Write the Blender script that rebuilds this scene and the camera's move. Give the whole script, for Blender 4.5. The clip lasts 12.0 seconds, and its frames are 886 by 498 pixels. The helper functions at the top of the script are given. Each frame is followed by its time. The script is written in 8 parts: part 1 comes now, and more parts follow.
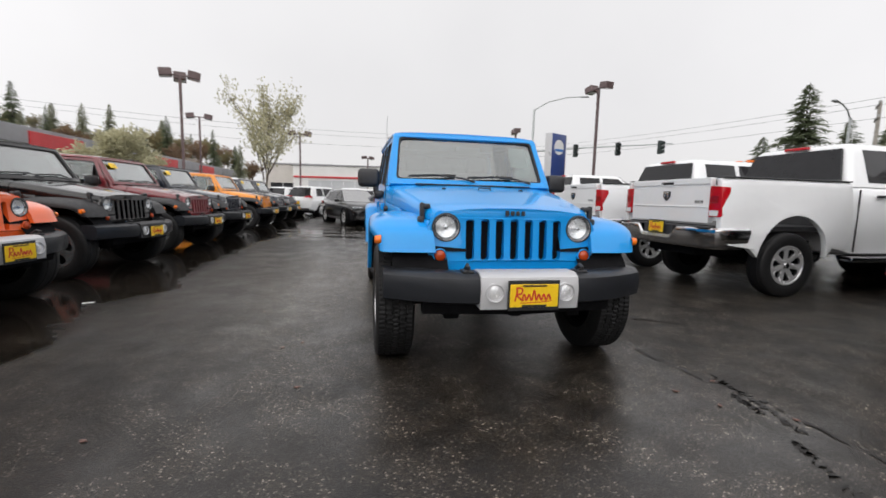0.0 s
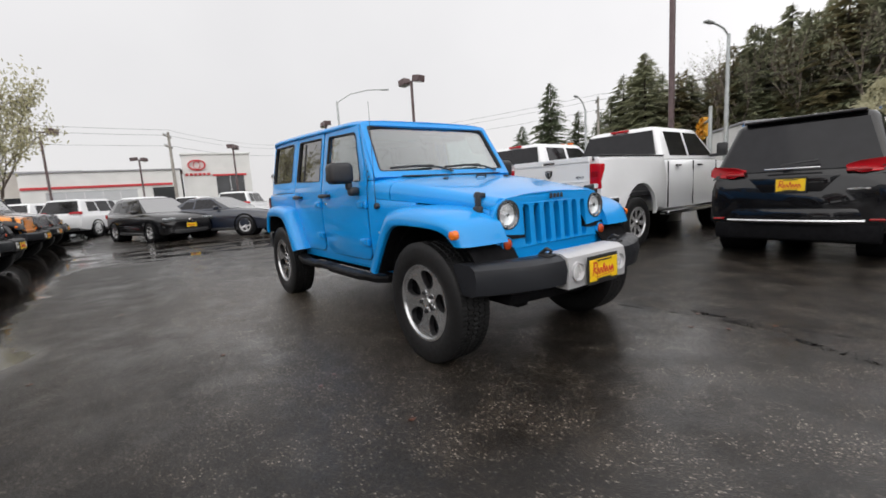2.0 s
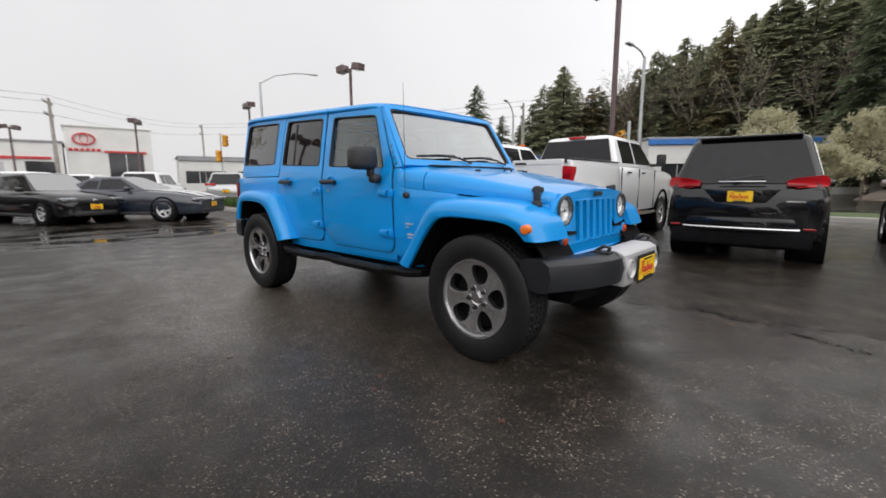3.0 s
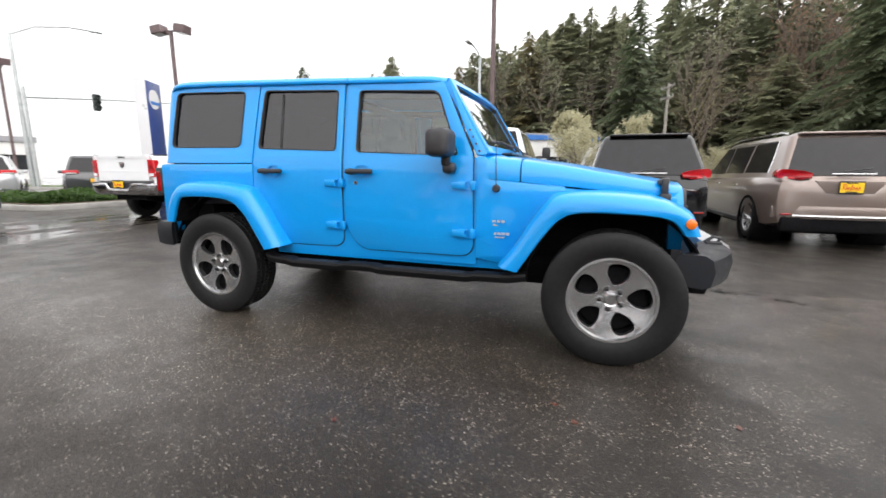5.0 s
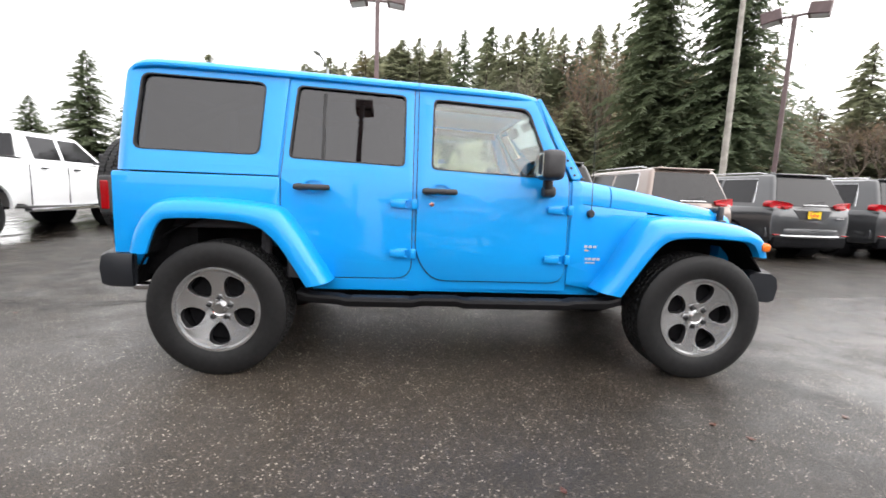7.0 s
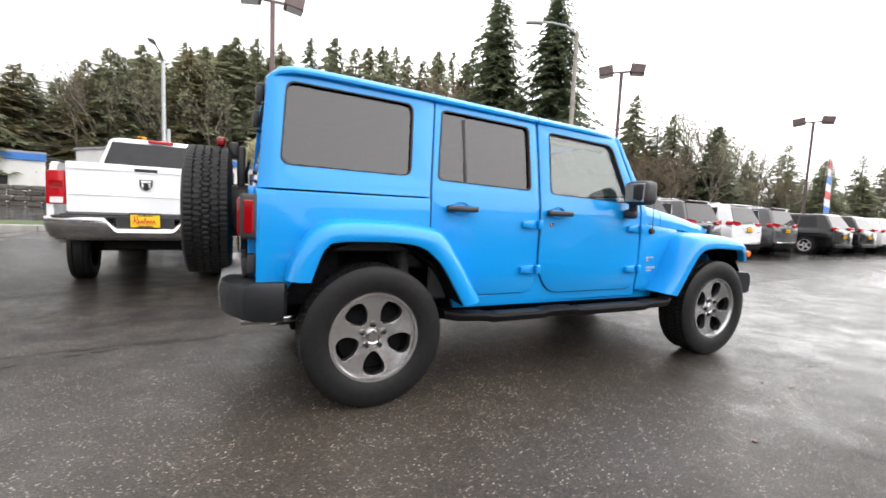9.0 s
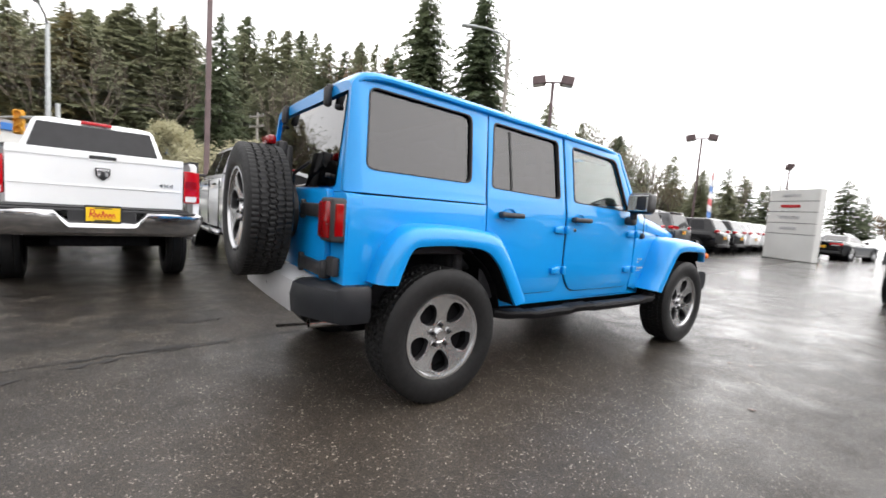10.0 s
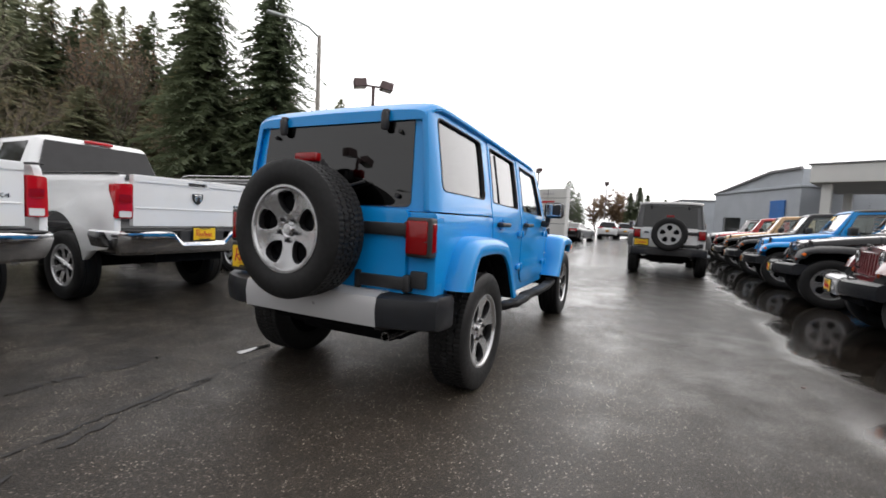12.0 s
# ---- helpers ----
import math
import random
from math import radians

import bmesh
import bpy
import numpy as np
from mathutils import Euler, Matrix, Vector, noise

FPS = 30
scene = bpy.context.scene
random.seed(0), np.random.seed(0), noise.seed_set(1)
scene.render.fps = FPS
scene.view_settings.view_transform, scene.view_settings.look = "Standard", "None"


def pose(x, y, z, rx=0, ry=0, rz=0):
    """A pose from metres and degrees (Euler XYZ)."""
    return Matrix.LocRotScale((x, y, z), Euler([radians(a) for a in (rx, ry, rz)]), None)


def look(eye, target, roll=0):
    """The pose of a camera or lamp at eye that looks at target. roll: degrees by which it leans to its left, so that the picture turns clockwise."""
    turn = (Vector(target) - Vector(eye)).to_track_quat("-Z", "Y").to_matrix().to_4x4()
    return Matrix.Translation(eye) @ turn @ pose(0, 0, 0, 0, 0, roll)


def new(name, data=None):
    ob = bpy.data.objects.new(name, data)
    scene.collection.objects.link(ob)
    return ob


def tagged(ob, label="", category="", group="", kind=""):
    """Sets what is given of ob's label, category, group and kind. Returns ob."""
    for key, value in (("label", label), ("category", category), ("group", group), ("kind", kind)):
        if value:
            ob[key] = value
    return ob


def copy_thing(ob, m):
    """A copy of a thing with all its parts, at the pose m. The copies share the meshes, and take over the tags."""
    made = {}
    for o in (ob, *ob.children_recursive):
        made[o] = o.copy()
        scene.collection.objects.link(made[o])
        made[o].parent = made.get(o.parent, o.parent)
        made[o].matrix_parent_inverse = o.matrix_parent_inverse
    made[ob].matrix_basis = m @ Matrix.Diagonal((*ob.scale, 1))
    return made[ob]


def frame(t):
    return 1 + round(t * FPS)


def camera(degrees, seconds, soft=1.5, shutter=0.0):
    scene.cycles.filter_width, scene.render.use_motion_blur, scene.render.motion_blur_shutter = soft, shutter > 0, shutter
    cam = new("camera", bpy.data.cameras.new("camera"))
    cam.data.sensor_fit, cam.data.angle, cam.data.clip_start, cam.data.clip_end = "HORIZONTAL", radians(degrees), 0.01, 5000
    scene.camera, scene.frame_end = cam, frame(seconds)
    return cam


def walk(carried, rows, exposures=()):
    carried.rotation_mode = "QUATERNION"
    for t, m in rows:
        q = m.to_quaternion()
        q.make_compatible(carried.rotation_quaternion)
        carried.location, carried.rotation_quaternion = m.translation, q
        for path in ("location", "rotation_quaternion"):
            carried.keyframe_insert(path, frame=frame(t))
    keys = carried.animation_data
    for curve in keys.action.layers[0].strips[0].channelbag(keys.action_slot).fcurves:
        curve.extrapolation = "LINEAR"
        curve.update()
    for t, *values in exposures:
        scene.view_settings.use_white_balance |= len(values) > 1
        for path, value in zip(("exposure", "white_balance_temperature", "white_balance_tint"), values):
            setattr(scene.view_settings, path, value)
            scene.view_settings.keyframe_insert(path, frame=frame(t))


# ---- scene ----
cam = camera(91.9, 12.0, 1.6, 0.4)
# seconds, eye, target, roll
PATH = [
    (0, (-0.980, -3.074, 1.121), (-0.605, -1.123, 0.892), 1.48),
    (0.5, (-1.370, -2.985, 1.134), (-0.794, -1.088, 0.868), 1.61),
    (1, (-1.695, -2.751, 1.152), (-0.859, -0.952, 0.898), -0.44),
    (1.5, (-2.069, -2.565, 1.135), (-1.001, -0.905, 0.814), -3.58),
    (2, (-2.379, -2.277, 1.127), (-1.196, -0.688, 0.852), -3.53),
    (2.5, (-2.676, -1.964, 1.134), (-1.353, -0.483, 0.895), -2.15),
    (3, (-2.921, -1.613, 1.119), (-1.460, -0.281, 0.814), -0.23),
    (3.5, (-3.079, -1.179, 1.122), (-1.502, 0.007, 0.798), 1.58),
    (3.7, (-3.166, -1.002, 1.108), (-1.541, 0.114, 0.771), 0.48),
    (5.3, (-3.448, 0.391, 1.139), (-1.552, 0.932, 0.807), 0.45),
    (5.5, (-3.429, 0.561, 1.143), (-1.510, 1.028, 0.832), 0.36),
    (6, (-3.432, 0.973, 1.146), (-1.462, 1.218, 0.901), 0.65),
    (6.5, (-3.467, 1.356, 1.141), (-1.486, 1.454, 0.884), 1.46),
    (6.7, (-3.439, 1.530, 1.138), (-1.456, 1.531, 0.882), 1.71),
    (8.3, (-3.233, 3.003, 1.129), (-1.340, 2.396, 0.906), 2.67),
    (8.5, (-3.215, 3.184, 1.119), (-1.348, 2.485, 0.953), 2.19),
    (9, (-3.118, 3.614, 1.121), (-1.316, 2.765, 0.940), 2.62),
    (9.5, (-2.931, 4.002, 1.127), (-1.207, 3.011, 0.913), 2.50),
    (10, (-2.813, 4.434, 1.134), (-1.212, 3.248, 0.954), 4.16),
    (10.5, (-2.611, 4.770, 1.147), (-1.176, 3.391, 0.956), 2.65),
    (11, (-2.416, 5.131, 1.153), (-1.210, 3.543, 0.997), 2.81),
    (11.5, (-2.189, 5.443, 1.159), (-1.158, 3.733, 1.041), 2.75),
    (12, (-1.862, 5.705, 1.157), (-0.996, 3.908, 1.017), 2.79),
]
EXPOSURES = [(0.0, 0.14), (3.7, 0.14), (5.3, 1.09), (6.5, 1.25), (8.5, 1.1), (10.5, 0.78), (12.0, 0.27)]
walk(cam, [(t, look(eye, target, roll)) for t, eye, target, roll in PATH], EXPOSURES)

# ---- overcast daylight ----
world = bpy.data.worlds.new("overcast_sky")
scene.world = world
world.use_nodes = True
wt = world.node_tree
sky = wt.nodes.new("ShaderNodeTexSky")
sky.sky_type, sky.sun_disc, sky.sun_elevation, sky.sun_rotation = "NISHITA", False, radians(50), radians(213)
sky.air_density, sky.dust_density, sky.ozone_density = 1.0, 6.0, 0.5
veil = wt.nodes.new("ShaderNodeMix")
veil.data_type = "RGBA"
veil.inputs[0].default_value = 0.93
coords = wt.nodes.new("ShaderNodeTexCoord")
clouds = wt.nodes.new("ShaderNodeTexNoise")
clouds.inputs["Scale"].default_value, clouds.inputs["Detail"].default_value = 1.6, 5
tone = wt.nodes.new("ShaderNodeValToRGB")
tone.color_ramp.elements[0].position, tone.color_ramp.elements[0].color = 0.3, (9.25, 9.1, 9.22, 1)
tone.color_ramp.elements[1].position, tone.color_ramp.elements[1].color = 0.7, (10.3, 10.15, 10.2, 1)
wt.links.new(coords.outputs["Generated"], clouds.inputs["Vector"])
wt.links.new(clouds.outputs["Fac"], tone.inputs["Fac"])
# the cloud is thinner and brighter on the sun's side
dot = wt.nodes.new("ShaderNodeVectorMath")
dot.operation = "DOT_PRODUCT"
dot.inputs[1].default_value = (-0.25, -0.97, 0.0)
wt.links.new(coords.outputs["Generated"], dot.inputs[0])
glow = wt.nodes.new("ShaderNodeMapRange")
glow.inputs["From Min"].default_value, glow.inputs["From Max"].default_value = -1.0, 1.0
glow.inputs["To Min"].default_value, glow.inputs["To Max"].default_value = 0.69, 1.58
wt.links.new(dot.outputs["Value"], glow.inputs["Value"])
shine = wt.nodes.new("ShaderNodeVectorMath")
shine.operation = "SCALE"
wt.links.new(tone.outputs["Color"], shine.inputs[0])
wt.links.new(glow.outputs["Result"], shine.inputs["Scale"])
wt.links.new(sky.outputs["Color"], veil.inputs[6])
wt.links.new(shine.outputs[0], veil.inputs[7])
wt.links.new(veil.outputs[2], wt.nodes["Background"].inputs["Color"])
wt.nodes["Background"].inputs["Strength"].default_value = 0.111
sun = new("sun", bpy.data.lights.new("sun", "SUN"))
sun.data.energy, sun.data.angle, sun.data.color = 0.6, radians(90), (1.0, 0.97, 0.93)
sun.matrix_basis = look((-16, -22, 30), (0, 0, 0))

# ---- materials ----
class Nodes:
    def __init__(self, name):
        self.m = bpy.data.materials.new(name)
        self.m.use_nodes = True
        self.t = self.m.node_tree
        self.p = self.t.nodes["Principled BSDF"]
        self.out = self.t.nodes["Material Output"]

    def add(self, kind, **values):
        n = self.t.nodes.new("ShaderNode" + kind)
        for k, v in values.items():
            n.inputs[k].default_value = v
        return n

    def link(self, a, b):
        self.t.links.new(a, b)

    def coords(self, scale=1.0, world=False):
        tc = self.add("NewGeometry").outputs["Position"] if world else self.add("TexCoord").outputs["Object"]
        mp = self.add("Mapping")
        mp.inputs["Scale"].default_value = (scale,) * 3 if isinstance(scale, (int, float)) else scale
        self.link(tc, mp.inputs["Vector"])
        return mp.outputs["Vector"]

    def noise(self, scale, detail=4, rough=0.55, world=False, stretch=1.0):
        n = self.add("TexNoise", Scale=scale, Detail=detail, Roughness=rough)
        self.link(self.coords(stretch, world), n.inputs["Vector"])
        return n.outputs["Fac"]

    def ramp(self, fac, stops):
        r = self.add("ValToRGB")
        while len(r.color_ramp.elements) < len(stops):
            r.color_ramp.elements.new(0.5)
        for e, (pos, col) in zip(r.color_ramp.elements, stops):
            e.position, e.color = pos, (*col, 1) if isinstance(col, tuple) else (col, col, col, 1)
        self.link(fac, r.inputs["Fac"])
        return r.outputs["Color"]

    def mix(self, fac, a, b, blend="MIX"):
        n = self.add("Mix")
        n.data_type, n.blend_type = "RGBA", blend
        for sock, v in ((n.inputs[0], fac), (n.inputs[6], a), (n.inputs[7], b)):
            if hasattr(v, "links"):
                self.link(v, sock)
            else:
                sock.default_value = (*v, 1) if isinstance(v, tuple) else v
        return n.outputs[2]

    def bump(self, height, strength=0.2, dist=0.01, after=None):
        b = self.add("Bump", Strength=strength, Distance=dist)
        self.link(height, b.inputs["Height"])
        if after is not None:
            self.link(after, b.inputs["Normal"])
        self.link(b.outputs["Normal"], self.p.inputs["Normal"])
        return b.outputs["Normal"]

    def put(self, **values):
        for k, v in values.items():
            sock = self.p.inputs[k.replace("_", " ")]
            if hasattr(v, "links"):
                self.link(v, sock)
            else:
                sock.default_value = (*v, 1) if isinstance(v, tuple) and len(v) == 3 else v
        return self.m


def scaled(c, f):
    return tuple(min(1.0, v * f) for v in c)


def paint(name, c, rough=0.28, coat=1.0, metal=0.0):
    """Car paint under clear coat, wet with fine rain beads."""
    n = Nodes(name)
    col = n.mix(n.noise(1.3, 3), scaled(c, 0.93), scaled(c, 1.06))
    dirt = n.ramp(n.noise(7.0, 6, 0.65), [(0.55, 0.0), (0.8, 0.12)])
    col = n.mix(dirt, col, scaled(c, 0.7))
    v = n.add("TexVoronoi", Scale=170.0)
    n.link(n.coords(), v.inputs["Vector"])
    beads = n.ramp(v.outputs["Distance"], [(0.0, 1.0), (0.28, 0.0)])
    thin = n.ramp(n.noise(3.0, 2), [(0.42, 0.0), (0.6, 1.0)])
    beads = n.mix(1.0, beads, thin, "MULTIPLY")
    b = n.add("Bump", Strength=0.18, Distance=0.001)
    n.link(beads, b.inputs["Height"])
    n.link(b.outputs["Normal"], n.p.inputs["Coat Normal"])
    return n.put(Base_Color=col, Roughness=rough, Metallic=metal, Coat_Weight=coat, Coat_Roughness=0.04)


def plain(name, c, rough=0.5, metal=0.0, vary=0.12, scale=8.0, bump=0.15, size=60.0, coat=0.0):
    n = Nodes(name)
    col = n.mix(n.ramp(n.noise(scale, 5), [(0.3, 0.0), (0.7, 1.0)]), scaled(c, 1 - vary), scaled(c, 1 + vary))
    if bump:
        n.bump(n.noise(size, 3), bump, 0.002)
    r = n.ramp(n.noise(scale * 1.7, 4), [(0.3, max(0.02, rough - 0.08)), (0.7, min(1.0, rough + 0.08))])
    return n.put(Base_Color=col, Roughness=r, Metallic=metal, Coat_Weight=coat)


def pane(name, tint, gloss=1.0, least=0.06, steep=False):
    """Window glass: clear or tinted, with a mirror gloss that grows towards grazing angles."""
    n = Nodes(name)
    clear = n.add("BsdfTransparent", Color=(*tint, 1))
    shine = n.add("BsdfGlossy", Roughness=0.015, Color=(gloss, gloss, gloss, 1))
    f = n.add("LayerWeight", Blend=0.5)
    rise = n.ramp(f.outputs["Facing"], [(0.0, least), (0.40, least * 1.2), (0.52, least * 1.9), (0.63, 0.27), (0.82, 0.48), (1.0, 1.0)])
    if steep:
        rise = n.ramp(f.outputs["Facing"], [(0.0, least), (0.25, least * 1.2), (0.44, min(0.5, least * 2.6)), (0.62, 0.52), (0.8, 0.62), (1.0, 1.0)])
    mix = n.add("MixShader")
    n.link(rise, mix.inputs[0])
    n.link(clear.outputs[0], mix.inputs[1])
    n.link(shine.outputs[0], mix.inputs[2])
    n.link(mix.outputs[0], n.out.inputs["Surface"])
    return n.m


def lens(name, c, rough=0.08):
    n = Nodes(name)
    w = n.add("TexWave", Scale=40.0)
    n.link(n.coords(), w.inputs["Vector"])
    n.bump(w.outputs["Fac"], 0.1, 0.002)
    return n.put(Base_Color=c, Roughness=rough, Coat_Weight=0.35, Specular_IOR_Level=0.35)


BLUE = paint("blue_paint", (0.002, 0.278, 0.715), 0.36, 0.62)
BLUE.node_tree.nodes["Principled BSDF"].inputs["Specular IOR Level"].default_value = 0.25
WHITE = paint("white_paint", (0.78, 0.79, 0.80))
BLACKP = paint("black_paint", (0.005, 0.005, 0.006))
BLACKP.node_tree.nodes["Principled BSDF"].inputs["Specular IOR Level"].default_value = 0.1
GREYP = paint("grey_paint", (0.05, 0.052, 0.056), metal=0.3)
TANP = paint("tan_paint", (0.23, 0.18, 0.155), metal=0.4)
SILVERP = paint("silver_paint", (0.45, 0.46, 0.47), metal=0.5)
ORANGE = paint("orange_paint", (0.9, 0.13, 0.02))
AMBERP = paint("yellow_orange_paint", (0.85, 0.29, 0.012))
MAROON = paint("maroon_paint", (0.16, 0.012, 0.018))
NAVY = paint("navy_paint", (0.007, 0.012, 0.026))
REDP = paint("red_paint", (0.5, 0.02, 0.02))
SANDP = paint("sand_paint", (0.62, 0.38, 0.18))
TRIM = plain("black_trim_plastic", (0.022, 0.022, 0.024), 0.5, 0, 0.2, 12, 0.3, 400)
BUMPERM = plain("bumper_plastic", (0.012, 0.0135, 0.017), 0.40, 0, 0.15, 9, 0.25, 300, coat=0.1)
BUMPERM.node_tree.nodes["Principled BSDF"].inputs["Specular IOR Level"].default_value = 0.38
DARK = plain("dark_underside", (0.008, 0.008, 0.009), 0.8, 0, 0.3, 20, 0.2)
DARK.node_tree.nodes["Principled BSDF"].inputs["Specular IOR Level"].default_value = 0.06
STEPM = plain("side_step_plastic", (0.005, 0.005, 0.006), 0.62, 0, 0.2, 12, 0.3, 300)
STEPM.node_tree.nodes["Principled BSDF"].inputs["Specular IOR Level"].default_value = 0.2
RUBBER = plain("tyre_rubber", (0.0095, 0.0095, 0.010), 0.54, 0, 0.25, 30, 0.2, 200)
RUBBER.node_tree.nodes["Principled BSDF"].inputs["Specular IOR Level"].default_value = 0.3
SEALM = plain("rubber_seal", (0.015, 0.015, 0.016), 0.6, 0, 0.2, 30, 0.1)
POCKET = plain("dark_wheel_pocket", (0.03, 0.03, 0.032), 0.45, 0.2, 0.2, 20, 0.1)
ALLOY = Nodes("alloy_wheel").put(Base_Color=(0.54, 0.543, 0.55), Roughness=0.26, Metallic=0.92)
CHROME = plain("chrome", (0.66, 0.66, 0.67), 0.13, 1.0, 0.05, 15, 0.02)
SILVERT = plain("silver_trim", (0.55, 0.55, 0.56), 0.34, 0.35, 0.02, 3, 0.02)
CLOTH = plain("seat_cloth", (0.05, 0.05, 0.055), 0.9, 0, 0.25, 30, 0.4, 250)
DASHM = plain("dashboard_plastic", (0.035, 0.035, 0.04), 0.6, 0, 0.15, 20, 0.2)
REFLECT = plain("lamp_reflector", (0.86, 0.87, 0.88), 0.22, 0.5, 0.2, 40, 0.8, 45)
SMOKED = plain("smoked_headlamp", (0.16, 0.165, 0.17), 0.10, 0.5, 0.4, 14, 0.4, 30, coat=1.0)
YELLOW = plain("yellow_plate", (0.85, 0.55, 0.01), 0.4, 0, 0.06, 30, 0.05)
REDINK = plain("red_ink", (0.55, 0.03, 0.02), 0.45, 0, 0.1, 30, 0)
INK = plain("black_ink", (0.015, 0.015, 0.015), 0.5, 0, 0.1, 30, 0)
PAPER = plain("white_paper", (0.82, 0.82, 0.80), 0.6, 0, 0.05, 30, 0)
REDLENS = lens("red_lens", (0.42, 0.004, 0.010))
DEEPRED = lens("deep_red_lens", (0.25, 0.002, 0.004))
AMBERLENS = lens("amber_lens", (0.80, 0.17, 0.012))
DEEPAMBER = lens("deep_amber_lens", (0.42, 0.05, 0.008))
PINKLENS = lens("pale_red_lens", (0.42, 0.13, 0.12))
WHITELENS = lens("white_lens", (0.7, 0.7, 0.7))
CLEAR = pane("clear_glass", (0.86, 0.92, 0.9))
LAMPGLASS = pane("lamp_glass", (0.95, 0.97, 0.98))
TINT = pane("tinted_glass", (0.21, 0.19, 0.21), 0.95, 0.066)
WETGLASS = pane("wet_windshield_glass", (0.50, 0.57, 0.56), 0.95, 0.15, True)
SKYGLASS = pane("sky_lit_glass", (0.16, 0.18, 0.18), 0.95, 0.19, True)
DEEPTINT = pane("dark_tinted_glass", (0.08, 0.08, 0.09), 0.95)
PRIVACY = plain("privacy_glass", (0.012, 0.012, 0.014), 0.03, 0, 0.2, 6, 0)
PRIVACY.node_tree.nodes["Principled BSDF"].inputs["Specular IOR Level"].default_value = 0.32


def leafy(name, a, b, rough=0.6):
    """Leaves or needles that let some light through; each tree and clump has its own shade."""
    n = Nodes(name)
    col = n.mix(n.add("ObjectInfo").outputs["Random"], a, b)
    col = n.mix(n.ramp(n.add("NewGeometry").outputs["Random Per Island"], [(0.0, 0.0), (1.0, 0.8)]), col, scaled(b, 1.4))
    col = n.mix(n.noise(0.5, 3), scaled(a, 0.8), col)
    n.put(Base_Color=col, Roughness=rough)
    thin = n.add("BsdfTranslucent")
    n.link(col, thin.inputs["Color"])
    both_ways = n.add("MixShader")
    both_ways.inputs[0].default_value = 0.5
    n.link(n.p.outputs[0], both_ways.inputs[1])
    n.link(thin.outputs[0], both_ways.inputs[2])
    n.link(both_ways.outputs[0], n.out.inputs["Surface"])
    return n.m


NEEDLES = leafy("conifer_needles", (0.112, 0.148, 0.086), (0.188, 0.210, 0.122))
# lifted well above real needles: the mist's haze is painted into this colour
HAZENEEDLES = leafy("haze_tinted_needles", (0.240, 0.262, 0.165), (0.325, 0.325, 0.208))
OLIVE = leafy("olive_scrub", (0.19, 0.17, 0.09), (0.28, 0.235, 0.125))
RUSTY = leafy("rusty_twigs", (0.20, 0.135, 0.085), (0.30, 0.20, 0.125))
BLOSSOM = leafy("pale_spring_leaves", (0.42, 0.40, 0.24), (0.60, 0.57, 0.40))
HEDGE = leafy("hedge_leaves", (0.04, 0.09, 0.02), (0.09, 0.15, 0.03))
GRASS = plain("wet_grass", (0.065, 0.095, 0.028), 0.8, 0, 0.4, 3, 0.6, 40)
BARK = plain("bark", (0.07, 0.055, 0.045), 0.9, 0, 0.4, 6, 0.8, 30)
TWIG = plain("grey_twigs", (0.13, 0.105, 0.085), 0.9, 0, 0.3, 6, 0.3, 30)
POSTM = plain("brown_painted_steel", (0.11, 0.075, 0.075), 0.45, 0.2, 0.2, 5, 0.1)
GALV = plain("galvanised_steel", (0.40, 0.42, 0.42), 0.45, 0.7, 0.15, 6, 0.1)
WOODPOLE = plain("weathered_pole", (0.30, 0.28, 0.25), 0.85, 0, 0.25, 4, 0.5, 20)
KERBM = plain("concrete_kerb", (0.34, 0.33, 0.31), 0.8, 0, 0.2, 3, 0.4, 50)
WALLW = plain("white_render_wall", (0.66, 0.66, 0.64), 0.8, 0, 0.06, 0.6, 0.1, 30)
WALLG = plain("grey_metal_cladding", (0.42, 0.45, 0.49), 0.55, 0.1, 0.08, 0.5, 0.1, 20)
WALLB = plain("beige_block_wall", (0.52, 0.49, 0.45), 0.85, 0, 0.1, 0.6, 0.3, 20)
ROOFG = plain("grey_roofing", (0.27, 0.27, 0.28), 0.7, 0, 0.15, 0.6, 0.2, 20)
DARKG = plain("shaded_window_glass", (0.03, 0.032, 0.035), 0.06, 0, 0.2, 1.0, 0)
BLUET = plain("blue_fascia", (0.03, 0.15, 0.45), 0.5, 0, 0.1, 1, 0.1)
REDT = plain("red_fascia", (0.50, 0.035, 0.04), 0.5, 0, 0.1, 1, 0.1)
SIGNB = plain("navy_sign_panel", (0.012, 0.035, 0.16), 0.35, 0, 0.1, 2, 0)
SIGNY = plain("yellow_signal_housing", (0.62, 0.30, 0.02), 0.5, 0, 0.15, 6, 0.1)
SIGNALM = plain("dark_signal_housing", (0.012, 0.022, 0.02), 0.45, 0, 0.15, 6, 0.1)
EARTH = plain("brown_embankment", (0.13, 0.105, 0.08), 0.95, 0, 0.35, 0.6, 0.8, 8)
STONEW = plain("stone_wall", (0.075, 0.066, 0.058), 0.85, 0, 0.35, 2.5, 0.9, 6)
CLOTHSIGN = plain("banner_cloth", (0.62, 0.62, 0.64), 0.8, 0, 0.1, 4, 0.2)
LEAFM = plain("wet_brown_leaf", (0.10, 0.035, 0.02), 0.3, 0, 0.3, 40, 0.2)

# ---- mesh tools ----
from mathutils.geometry import tessellate_polygon


def thing(name, label, category, m=None, group="", kind=""):
    ob = new(name)
    if m is not None:
        ob.matrix_basis = m
    return tagged(ob, label, category, group, kind)


